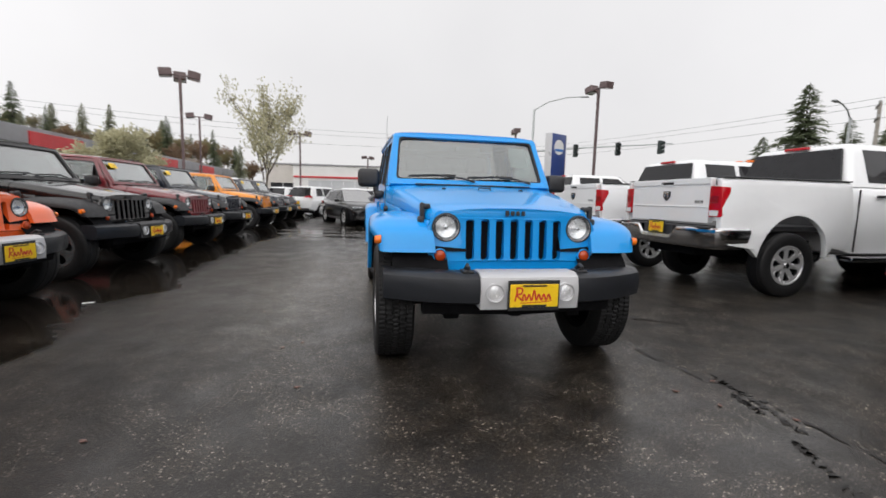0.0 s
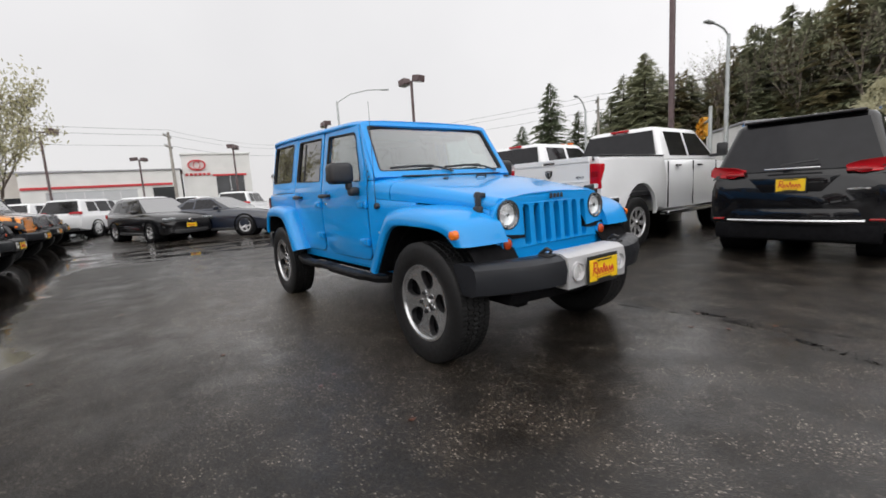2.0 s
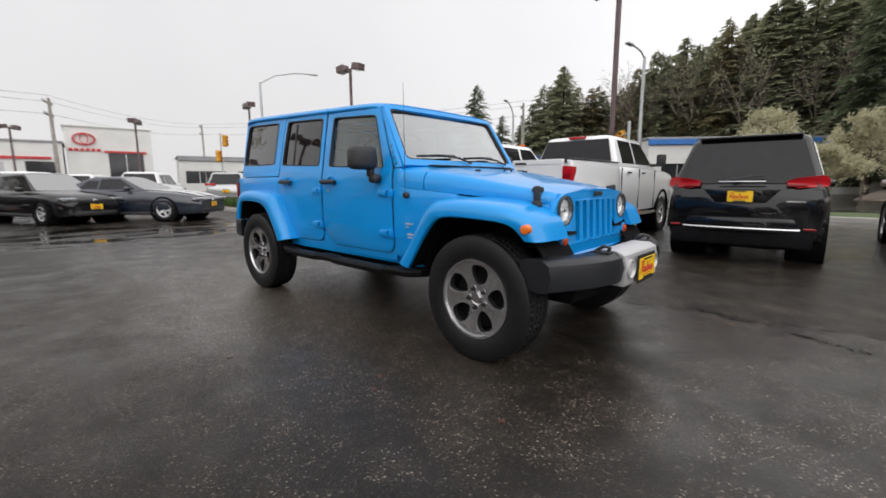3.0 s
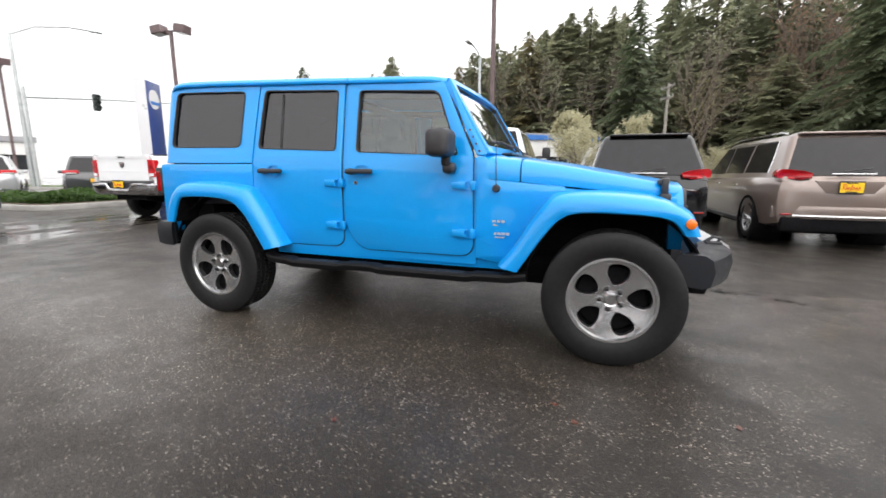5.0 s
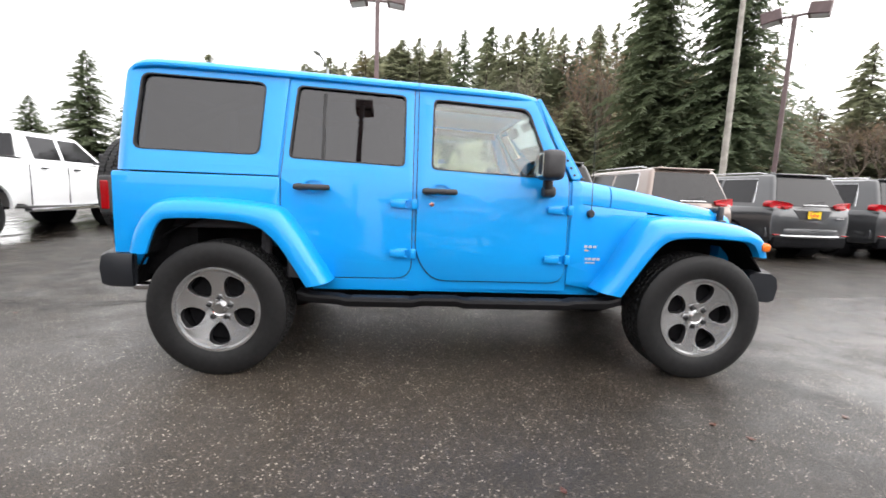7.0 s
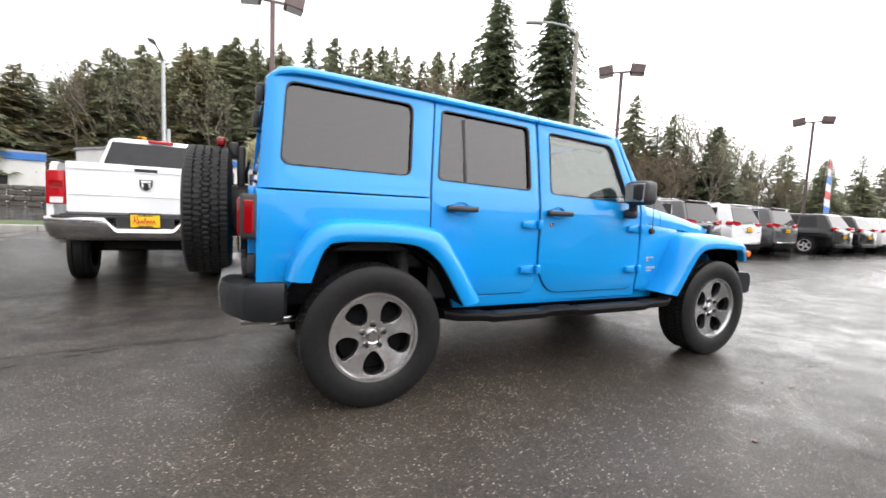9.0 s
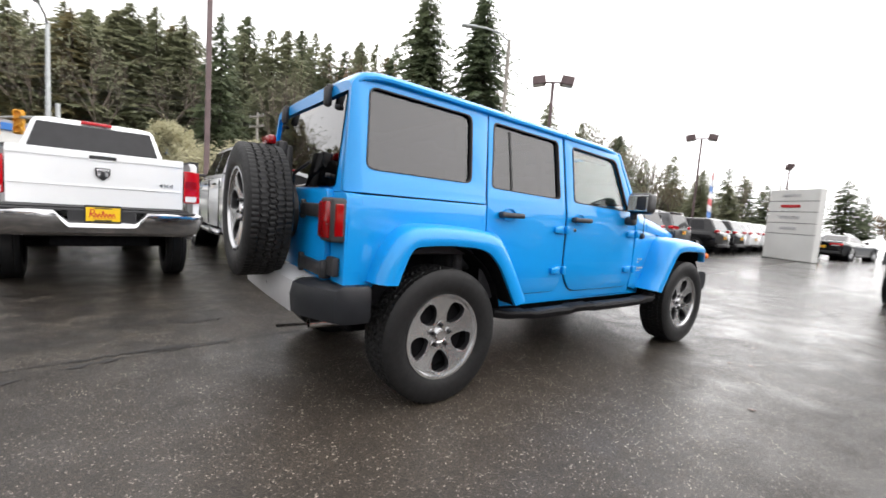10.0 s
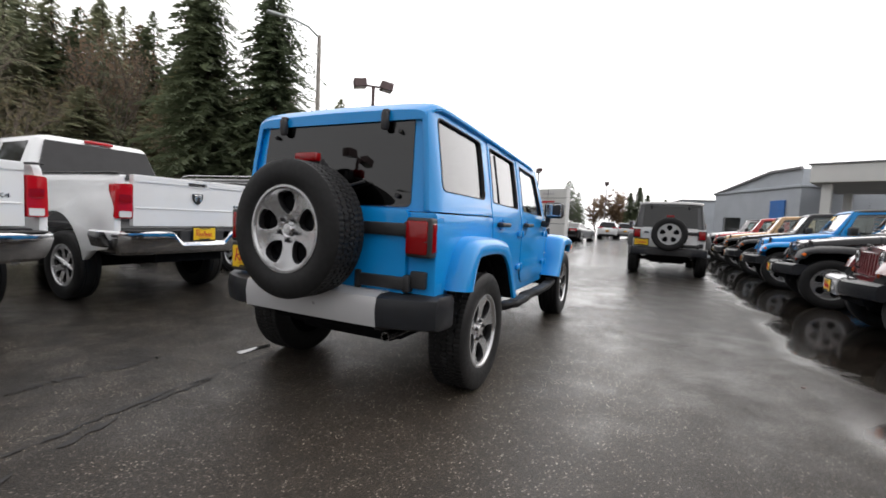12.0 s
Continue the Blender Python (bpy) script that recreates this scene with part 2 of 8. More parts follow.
def finish(bm, name, material, sharp=35, normals=True):
    if normals:
        bmesh.ops.recalc_face_normals(bm, faces=bm.faces[:])
    me = bpy.data.meshes.new(name)
    bm.to_mesh(me)
    bm.free()
    me.polygons.foreach_set("use_smooth", [True] * len(me.polygons))
    me.set_sharp_from_angle(angle=radians(sharp))
    if material:
        me.materials.append(material)
    return me


def part(name, bm, material, parent, label="", sharp=35, normals=True):
    ob = new(name, finish(bm, name, material, sharp, normals))
    ob.parent = parent
    return tagged(ob, label)


def solo(name, bm, material, label, category, group="", kind="", sharp=35, m=None):
    ob = new(name, finish(bm, name, material, sharp))
    if m is not None:
        ob.matrix_basis = m
    return tagged(ob, label, category, group, kind)


def box(bm, c, s, bev=0.0, seg=2, rot=None):
    """A box of size s about c, with rounded edges."""
    made = bmesh.ops.create_cube(bm, size=1.0)["verts"]
    m = Matrix.Translation(c) @ (rot.to_4x4() if rot else Matrix.Identity(4)) @ Matrix.Diagonal((*s, 1))
    bmesh.ops.transform(bm, matrix=m, verts=made)
    if bev > 0:
        edges = list({e for v in made for e in v.link_edges})
        bmesh.ops.bevel(bm, geom=edges, offset=bev, segments=seg, affect="EDGES", profile=0.5)
    return bm


def boxes(*items):
    bm = bmesh.new()
    for it in items:
        box(bm, *it)
    return bm


def rpoly(pts, r=0.04, n=4):
    """A polygon with its corners rounded; r may be one radius or one for each corner."""
    out, k = [], len(pts)
    for i, p in enumerate(pts):
        p, a, b = Vector(p), Vector(pts[i - 1]), Vector(pts[(i + 1) % k])
        rr = r[i] if isinstance(r, (list, tuple)) else r
        la, lb = (a - p).length, (b - p).length
        d = min(rr, la * 0.45, lb * 0.45)
        if d < 1e-4:
            out.append(tuple(p))
            continue
        p0, p1 = p + (a - p).normalized() * d, p + (b - p).normalized() * d
        for j in range(n + 1):
            t = j / n
            out.append(tuple((1 - t) ** 2 * p0 + 2 * t * (1 - t) * p + t * t * p1))
    return out


def circle(c, r, n=24, turn=0.0):
    return [(c[0] + r * math.cos(turn + 2 * math.pi * i / n), c[1] + r * math.sin(turn + 2 * math.pi * i / n)) for i in range(n)]


def prism(bm, outer, holes, axis, a, b):
    """A plate with holes: a polygon across the axis, from a to b along it."""
    loops = [outer, *holes]
    tris = tessellate_polygon([[Vector((u, v, 0)) for u, v in lp] for lp in loops])

    def spot(u, v, h):
        return {"x": (h, u, v), "y": (u, h, v), "z": (u, v, h)}[axis]

    lo = [bm.verts.new(spot(u, v, a)) for lp in loops for u, v in lp]
    hi = [bm.verts.new(spot(u, v, b)) for lp in loops for u, v in lp]
    for t in tris:
        bm.faces.new([lo[i] for i in t])
        bm.faces.new([hi[i] for i in reversed(t)])
    k = 0
    for lp in loops:
        n = len(lp)
        for i in range(n):
            j = (i + 1) % n
            bm.faces.new((lo[k + i], lo[k + j], hi[k + j], hi[k + i]))
        k += n
    bmesh.ops.recalc_face_normals(bm, faces=bm.faces[:])
    return bm


def rounded(bm, w, angle=50, seg=2):
    """Rounds all edges sharper than the angle."""
    edges = [e for e in bm.edges if len(e.link_faces) == 2 and e.calc_face_angle(0) > radians(angle)]
    if edges and w > 0:
        bmesh.ops.bevel(bm, geom=edges, offset=w, segments=seg, affect="EDGES", profile=0.5, clamp_overlap=True)
    return bm


def sliced(bm, axis, values):
    no = {"x": (1, 0, 0), "y": (0, 1, 0), "z": (0, 0, 1)}[axis]
    for v in values:
        bmesh.ops.bisect_plane(bm, geom=bm.verts[:] + bm.edges[:] + bm.faces[:], plane_co=[c * v for c in no], plane_no=no)
    return bm


def bent(bm, fn):
    for v in bm.verts:
        v.co = Vector(fn(*v.co))
    return bm


def mirrored(bm):
    return bent(bm, lambda x, y, z: (-x, y, z))


def lathe(bm, profile, seg=32, axis="x", centre=(0, 0, 0), closed=False):
    """Turns (radius, height) points about the axis."""
    rings = []
    for i in range(seg):
        a = 2 * math.pi * i / seg
        ring = []
        for r, h in profile:
            u, v = r * math.cos(a), r * math.sin(a)
            p = {"x": (h, u, v), "y": (u, h, v), "z": (u, v, h)}[axis]
            ring.append(bm.verts.new(Vector(p) + Vector(centre)))
        rings.append(ring)
    n = len(profile)
    for i in range(seg):
        p, q = rings[i], rings[(i + 1) % seg]
        for j in range(n if closed else n - 1):
            bm.faces.new((p[j], p[(j + 1) % n], q[(j + 1) % n], q[j]))
    bmesh.ops.remove_doubles(bm, verts=bm.verts[:], dist=1e-5)
    return bm


def tube(bm, path, r, seg=8, caps=True):
    """A round bar along a path; r may be one radius or one for each point."""
    path = [Vector(p) for p in path]
    rings, ref = [], None
    for i, p in enumerate(path):
        d = (path[min(i + 1, len(path) - 1)] - path[max(i - 1, 0)]).normalized()
        if ref is None:
            ref = d.orthogonal().normalized()
        ref = (ref - d * ref.dot(d)).normalized()
        side = d.cross(ref)
        rr = r[i] if isinstance(r, (list, tuple)) else r
        rings.append([bm.verts.new(p + (ref * math.cos(2 * math.pi * k / seg) + side * math.sin(2 * math.pi * k / seg)) * rr) for k in range(seg)])
    for a, b in zip(rings, rings[1:]):
        for k in range(seg):
            bm.faces.new((a[k], a[(k + 1) % seg], b[(k + 1) % seg], b[k]))
    if caps:
        bm.faces.new(rings[0])
        bm.faces.new(rings[-1])
    return bm


def loft(bm, sections, closed=True, caps=True):
    rings = [[bm.verts.new(p) for p in s] for s in sections]
    n = len(rings[0])
    for a, b in zip(rings, rings[1:]):
        for k in range(n if closed else n - 1):
            bm.faces.new((a[k], a[(k + 1) % n], b[(k + 1) % n], b[k]))
    if caps and closed:
        bm.faces.new(rings[0])
        bm.faces.new(rings[-1])
    return bm


def lerp(x, pts):
    """Straight lines through (x, y) points."""
    xs = [p[0] for p in pts]
    return float(np.interp(x, xs, [p[1] for p in pts]))


def curved(x, pts):
    """A smooth line through (x, y) points."""
    i = max(0, min(len(pts) - 2, next((k for k in range(len(pts) - 1) if x <= pts[k + 1][0]), len(pts) - 2)))
    (x0, y0), (x1, y1) = pts[i], pts[i + 1]
    m0 = (y1 - pts[i - 1][1]) / (x1 - pts[i - 1][0]) if i > 0 else (y1 - y0) / (x1 - x0)
    m1 = (pts[i + 2][1] - y0) / (pts[i + 2][0] - x0) if i + 2 < len(pts) else (y1 - y0) / (x1 - x0)
    t, h = (x - x0) / (x1 - x0), x1 - x0
    return (2 * t**3 - 3 * t**2 + 1) * y0 + (t**3 - 2 * t**2 + t) * h * m0 + (-2 * t**3 + 3 * t**2) * y1 + (t**3 - t**2) * h * m1


def letters(text, size, depth=0.003):
    """Raised writing as a mesh, flat in x and y, from its left end."""
    cu = bpy.data.curves.new("writing", "FONT")
    cu.body, cu.size, cu.extrude, cu.align_x, cu.align_y = text, size, depth, "CENTER", "CENTER"
    ob = new("writing", cu)
    me = bpy.data.meshes.new_from_object(ob.evaluated_get(bpy.context.evaluated_depsgraph_get()))
    bpy.data.objects.remove(ob)
    bpy.data.curves.remove(cu)
    bm = bmesh.new()
    bm.from_mesh(me)
    bpy.data.meshes.remove(me)
    return bm

# ---- wheels ----
def tyre_mesh(R, rim, width, blocks=True, seg=240):
    """A tyre about the x axis; with blocks, the tread has grooves and cross cuts."""
    bm = bmesh.new()
    w = width / 2
    side = [(rim - 0.004, -w * 0.78), (rim + 0.012, -w * 0.86), (rim + (R - rim) * 0.25, -w * 0.97), (rim + (R - rim) * 0.5, -w), (rim + (R - rim) * 0.72, -w * 0.985),
            (R - 0.022, -w * 0.93), (R - 0.010, -w * 0.885)]
    if not blocks:
        tread = [(R - 0.003, -w * 0.82), (R, -w * 0.5), (R - 0.008, -w * 0.44), (R, -w * 0.38), (R, w * 0.38), (R - 0.008, w * 0.44), (R, w * 0.5), (R - 0.003, w * 0.82)]
        prof = side + tread + [(r, -h) for r, h in reversed(side)]
        return lathe(bm, prof, seg, "x")
    cols = [-0.84, -0.56, -0.53, -0.5, -0.47, -0.2, -0.17, -0.14, -0.11, 0.11, 0.14, 0.17, 0.2, 0.47, 0.5, 0.53, 0.56, 0.84]
    grooves = {3: 1, 2: 1, 6: 1, 7: 1, 10: 1, 11: 1, 14: 1, 15: 1}
    grid = []
    for i in range(seg):
        a = 2 * math.pi * i / seg
        ring = []
        for r, h in side:
            cut = 0.002 if (r > R - 0.015 and i % 3 == 0) else 0.0
            ring.append((r - cut, h))
        for j, c in enumerate(cols):
            deep = j in grooves
            rib = sum(c > g for g in (-0.5, -0.15, 0.15, 0.5))
            phase = (i + (0, 2, 1, 2, 0)[rib] + (1 if rib in (1, 3) and abs(c) > 0.35 else 0)) % 3
            cross = phase == 0
            zig = 0.035 * (1 if (i // 2) % 2 else -1) if 1 < j < len(cols) - 2 else 0
            r = R - 0.004 * c * c - (0.009 if deep else (0.006 if abs(c) < 0.7 else 0.002) if cross else 0)
            ring.append((r, w * (c + zig)))
        for r, h in reversed(side):
            cut = 0.002 if (r > R - 0.015 and (i + 1) % 3 == 0) else 0.0
            ring.append((r - cut, -h))
        grid.append([bm.verts.new((h, r * math.cos(a), r * math.sin(a))) for r, h in ring])
    for i in range(seg):
        p, q = grid[i], grid[(i + 1) % seg]
        for j in range(len(p) - 1):
            bm.faces.new((p[j], p[j + 1], q[j + 1], q[j]))
    return bm


def pear(a, r0, r1, half0, half1, n=7):
    """A pear-shaped opening between two radii at the angle a."""
    pts = []
    for i in range(n + 1):
        t = -1 + 2 * i / n
        pts.append((r1 - 0.018 * t * t, a + half1 * t))
    for i in range(n + 1):
        t = 1 - 2 * i / n
        pts.append((r0 + 0.012 * t * t, a + half0 * t))
    return [(r * math.cos(b), r * math.sin(b)) for r, b in pts]


def petal(a, R):
    """A lopsided rounded opening between two spokes, widest past its middle."""
    left = [(0.355, -0.13), (0.43, -0.28), (0.55, -0.375), (0.68, -0.385), (0.80, -0.345), (0.875, -0.27)]
    right = [(0.905, -0.02), (0.89, 0.16), (0.83, 0.27), (0.71, 0.345), (0.58, 0.36), (0.45, 0.28), (0.365, 0.12)]
    return [(R * r * math.cos(a + b), R * r * math.sin(a + b)) for r, b in left + right]


def five_spoke(R, fine=True):
    """An alloy wheel's face: five broad spokes with rounded openings between, dished towards the hub. Outer side to -x."""
    bm = bmesh.new()
    holes = [rpoly(petal(math.pi / 2 + k * 2 * math.pi / 5, R), 0.012, 3 if fine else 1) for k in range(5)]
    prism(bm, circle((0, 0), R * 0.985, 60 if fine else 36), holes, "x", 0.0, 0.042)
    if not fine:
        return bm
    rounded(bm, 0.007, 60, 2)
    cuts = [R * k / 7 for k in range(-6, 7)]
    sliced(bm, "y", cuts)
    sliced(bm, "z", cuts)

    def dish(x, y, z):
        r = math.hypot(y, z) / R
        swirl = 0.003 * math.sin(5 * (math.atan2(z, y) - math.pi / 2)) * max(0.0, min(1.0, (r - 0.35) / 0.3))
        return (x + 0.040 * (1 - min(1.0, r)) + swirl * (1 - max(0.0, min(1.0, (r - 0.86) / 0.1))), y, z)

    return bent(bm, dish)


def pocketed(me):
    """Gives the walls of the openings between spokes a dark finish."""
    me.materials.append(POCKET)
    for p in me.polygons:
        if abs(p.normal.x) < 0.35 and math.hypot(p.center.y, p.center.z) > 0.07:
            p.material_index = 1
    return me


def wheel_parts(parent, style, R, rim, width, tyre, detail=True):
    """The parts of a wheel about its own origin: tyre, rim barrel, spoked face, hub cap, nuts, brake disc. Outer side to -x."""
    t = new("tyre", tyre)
    t.parent = parent
    tagged(t, "black rubber tyre with a blocky tread")
    w = width / 2
    bm = lathe(bmesh.new(), [(rim + 0.012, -w * 0.82), (rim + 0.010, -w * 0.90), (rim - 0.004, -w * 0.90), (rim - 0.012, -w * 0.76)], 48, "x")
    part("rim", bm, style["rim"], parent, style["label"])
    bm = lathe(bmesh.new(), [(rim - 0.012, -w * 0.76), (rim - 0.03, -w * 0.3), (rim - 0.03, w * 0.75), (rim + 0.008, w * 0.85)], 36, "x")
    part("rim_barrel", bm, DARK, parent)
    if style["kind"] == "five":
        face = five_spoke(rim + 0.002)
    else:
        face = bmesh.new()
        k = style["spokes"]
        holes = [rpoly(pear(math.pi / 2 + i * 2 * math.pi / k, rim * 0.36, rim * 0.86, 0.5 * style["open"] * 2.2 / k, style["open"] * 3.0 / k), 0.01, 1) for i in range(k)]
        prism(face, circle((0, 0), rim * 0.97, 40), holes, "x", 0.0, 0.03)
        rounded(face, 0.004, 60, 1)
        bent(face, lambda x, y, z: (x + 0.03 * (1 - math.hypot(y, z) / rim), y, z))
    bent(face, lambda x, y, z: (x - w * 0.80, y, z))
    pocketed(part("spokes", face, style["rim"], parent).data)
    h0 = w * 0.80 - (0.022 if style["kind"] == "five" else 0.0)
    bm = lathe(bmesh.new(), [(0.0, -h0 - 0.008), (0.030, -h0 - 0.007), (0.034, -h0 - 0.002), (0.035, -h0 + 0.006), (0.045, -h0 + 0.002), (0.048, -h0 + 0.03)], 28, "x")
    if detail:
        for i in range(5):
            a = math.pi / 2 + math.pi / 5 + i * 2 * math.pi / 5
            lathe(bm, [(0.013, -h0 + 0.002), (0.020, -h0 + 0.001), (0.022, -h0 + 0.02)], 14, "x", (0, 0.0645 * math.cos(a), 0.0645 * math.sin(a)))
    part("hub_cap", bm, style["cap"], parent)
    if detail:
        for i in range(5):
            a = math.pi / 2 + math.pi / 5 + i * 2 * math.pi / 5
            bm = lathe(bmesh.new(), [(0.0, -h0 - 0.018), (0.009, -h0 - 0.016), (0.0135, -h0 - 0.006), (0.0145, -h0 + 0.02)], 6, "x", (0, 0.0645 * math.cos(a), 0.0645 * math.sin(a)))
            part("wheel_nut", bm, NUTM, parent)
    bm = lathe(bmesh.new(), [(0.05, -w * 0.25), (rim - 0.05, -w * 0.25), (rim - 0.05, -w * 0.1), (0.05, -w * 0.1)], 32, "x")
    lathe(bm, [(rim - 0.032, -w * 0.02), (0.0, -w * 0.02)], 32, "x")
    part("brake_disc", bm, DARK, parent)


WHEEL_KINDS = {}


def add_wheel(parent, m, style, R, rim, width, tyre, name="wheel", label="wheel with black tyre and alloy rim", detail=True):
    """A wheel under its vehicle; wheels of one kind share their meshes."""
    key = (style["kind"], R, tyre.name)
    if key in WHEEL_KINDS:
        w = copy_thing(WHEEL_KINDS[key], m)
        w.name = name
    else:
        w = WHEEL_KINDS[key] = new(name)
        w.matrix_basis = m
        wheel_parts(w, style, R, rim, width, tyre, detail)
    w.parent = parent
    return tagged(w, label)


NUTM = plain("dark_steel_nut", (0.018, 0.018, 0.02), 0.25, 0.3, 0.1, 30, 0)
TYRE_BIG = finish(tyre_mesh(0.402, 0.243, 0.255), "tyre", RUBBER, 30)
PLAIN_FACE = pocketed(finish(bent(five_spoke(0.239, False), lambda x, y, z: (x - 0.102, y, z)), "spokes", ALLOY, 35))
TYRE_PLAIN = finish(tyre_mesh(0.40, 0.236, 0.25, False, 40), "tyre", RUBBER, 40)
FIVE = {"kind": "five", "rim": ALLOY, "cap": CHROME, "label": "polished grey five-spoke alloy rim"}
SEVEN = {"kind": "seven", "rim": SILVERT, "cap": CHROME, "spokes": 5, "open": 0.75, "label": "silver alloy rim"}
BRIGHTW = plain("bright_polished_wheel", (0.62, 0.62, 0.63), 0.22, 0.6, 0.04, 10, 0.02)
CHROMED = {"kind": "eight", "rim": BRIGHTW, "cap": CHROME, "spokes": 7, "open": 0.62, "label": "chrome alloy rim"}


# ---- the off-road wagon ----
# Local axes: y to the rear from the front axle, z up from the ground, x across.
SIDE = [(0.40, 0.755), (0.55, 0.778), (0.75, 0.794), (1.0, 0.797), (1.18, 0.788), (1.24, 0.776), (1.5, 0.733), (1.75, 0.688), (1.9, 0.66)]


def half(y, z):
    """Half the body's width."""
    return lerp(z, SIDE) - max(0.0, 0.85 - y) * 0.18


def side_panel(outline, holes, thick=0.03, bev=0.006, cuts=None):
    """A body panel on the +x side, laid on the curved flank from its outline in y and z."""
    bm = prism(bmesh.new(), outline, holes, "x", -thick, 0.0)
    rounded(bm, bev, 60, 2)
    sliced(bm, "z", cuts or (0.6, 0.7, 0.8, 0.9, 1.0, 1.1, 1.18, 1.24, 1.32, 1.5, 1.65))
    return bent(bm, lambda x, y, z: (x + half(y, z), y, z))


def both(name, make, material, parent, label="", sharp=35):
    """The same part on both flanks."""
    made = []
    for s in (1, -1):
        bm = make()
        if s < 0:
            mirrored(bm)
        made.append(part(name, bm, material, parent, label, sharp))
    return made


def arch(outer, inner, root, lip, prof):
    """A fender flare between its upper and lower edge, each a path of (y, z); prof holds (way out from body to lip, way down) pairs."""
    sections = []
    for o, i in zip(outer, inner):
        a, b = root(o.x), lip(o.x)
        sections.append([(a + (b - a) * u, o.x + (i.x - o.x) * v, o.y + (i.y - o.y) * v) for u, v in prof])
    return loft(bmesh.new(), sections)


FLARE = [(0, -0.04), (0.45, -0.02), (0.68, 0.03), (0.84, 0.13), (0.93, 0.27), (0.975, 0.44), (1.0, 0.66), (1.0, 0.93), (0.97, 1.0), (0.86, 1.0), (0.83, 0.6), (0.45, 0.4), (0, 0.35)]
FLARE_INSIDE = [(-0.6, 0.40), (0.45, 0.46), (0.80, 0.64), (0.84, 0.985), (0.78, 1.02), (0.60, 0.99), (-0.6, 0.93)]


def smooth_path(pts, n):
    """Points at even steps along a smooth line through the given ones."""
    pts = [Vector(p) for p in pts]
    out = []
    for i in range(len(pts) - 1):
        p0, p1, p2, p3 = pts[max(i - 1, 0)], pts[i], pts[i + 1], pts[min(i + 2, len(pts) - 1)]
        for k in range(n):
            t = k / n
            out.append(0.5 * (2 * p1 + (p2 - p0) * t + (2 * p0 - 5 * p1 + 4 * p2 - p3) * t * t + (3 * p1 - p0 - 3 * p2 + p3) * t**3))
    out.append(pts[-1])
    return out


def dealer_plate(parent, m, w=0.30, h=0.15, name="dealer_plate"):
    """A yellow dealer plate in a black holder with a red script bar; faces -y in its own axes."""
    base = bent(boxes(((0, 0, 0), (w + 0.022, 0.008, h + 0.040), 0.003, 1)), lambda x, y, z: m @ Vector((x, y, z)))
    holder = part(name, base, INK, parent, "yellow dealer plate with red script in a black holder")
    part("plate_face", bent(boxes(((0, -0.006, 0), (w, 0.006, h - 0.006), 0.002, 1)), lambda x, y, z: m @ Vector((x, y, z))), YELLOW, holder)
    run = [(-0.40, -0.22), (-0.36, 0.20), (-0.37, 0.34), (-0.26, 0.30), (-0.27, 0.10), (-0.36, 0.04), (-0.24, -0.20)]
    run += [(-0.24 + 0.58 * k / 23, -0.06 + 0.13 * math.sin(k * 1.55) + (0.16 if k in (9, 10) else 0)) for k in range(24)]
    bm = tube(bmesh.new(), smooth_path([(u * w, -0.010, v * h) for u, v in run], 3), 0.018 * w, 5)
    tube(bm, [(-0.30 * w, -0.010, -0.30 * h), (0.10 * w, -0.010, -0.27 * h), (0.36 * w, -0.010, -0.22 * h)], 0.010 * w, 4)
    part("script_bar", bent(bm, lambda x, y, z: m @ Vector((x, y * 0.4 - 0.006, z))), REDINK, holder)
    for v, k in ((0.42, 0.07), (-0.42, 0.09)):
        part("small_print", bent(boxes(((0, -0.011, v * h), (w * 0.5, 0.003, h * k), 0, 1)), lambda x, y, z: m @ Vector((x, y, z))), INK, holder)
    return holder


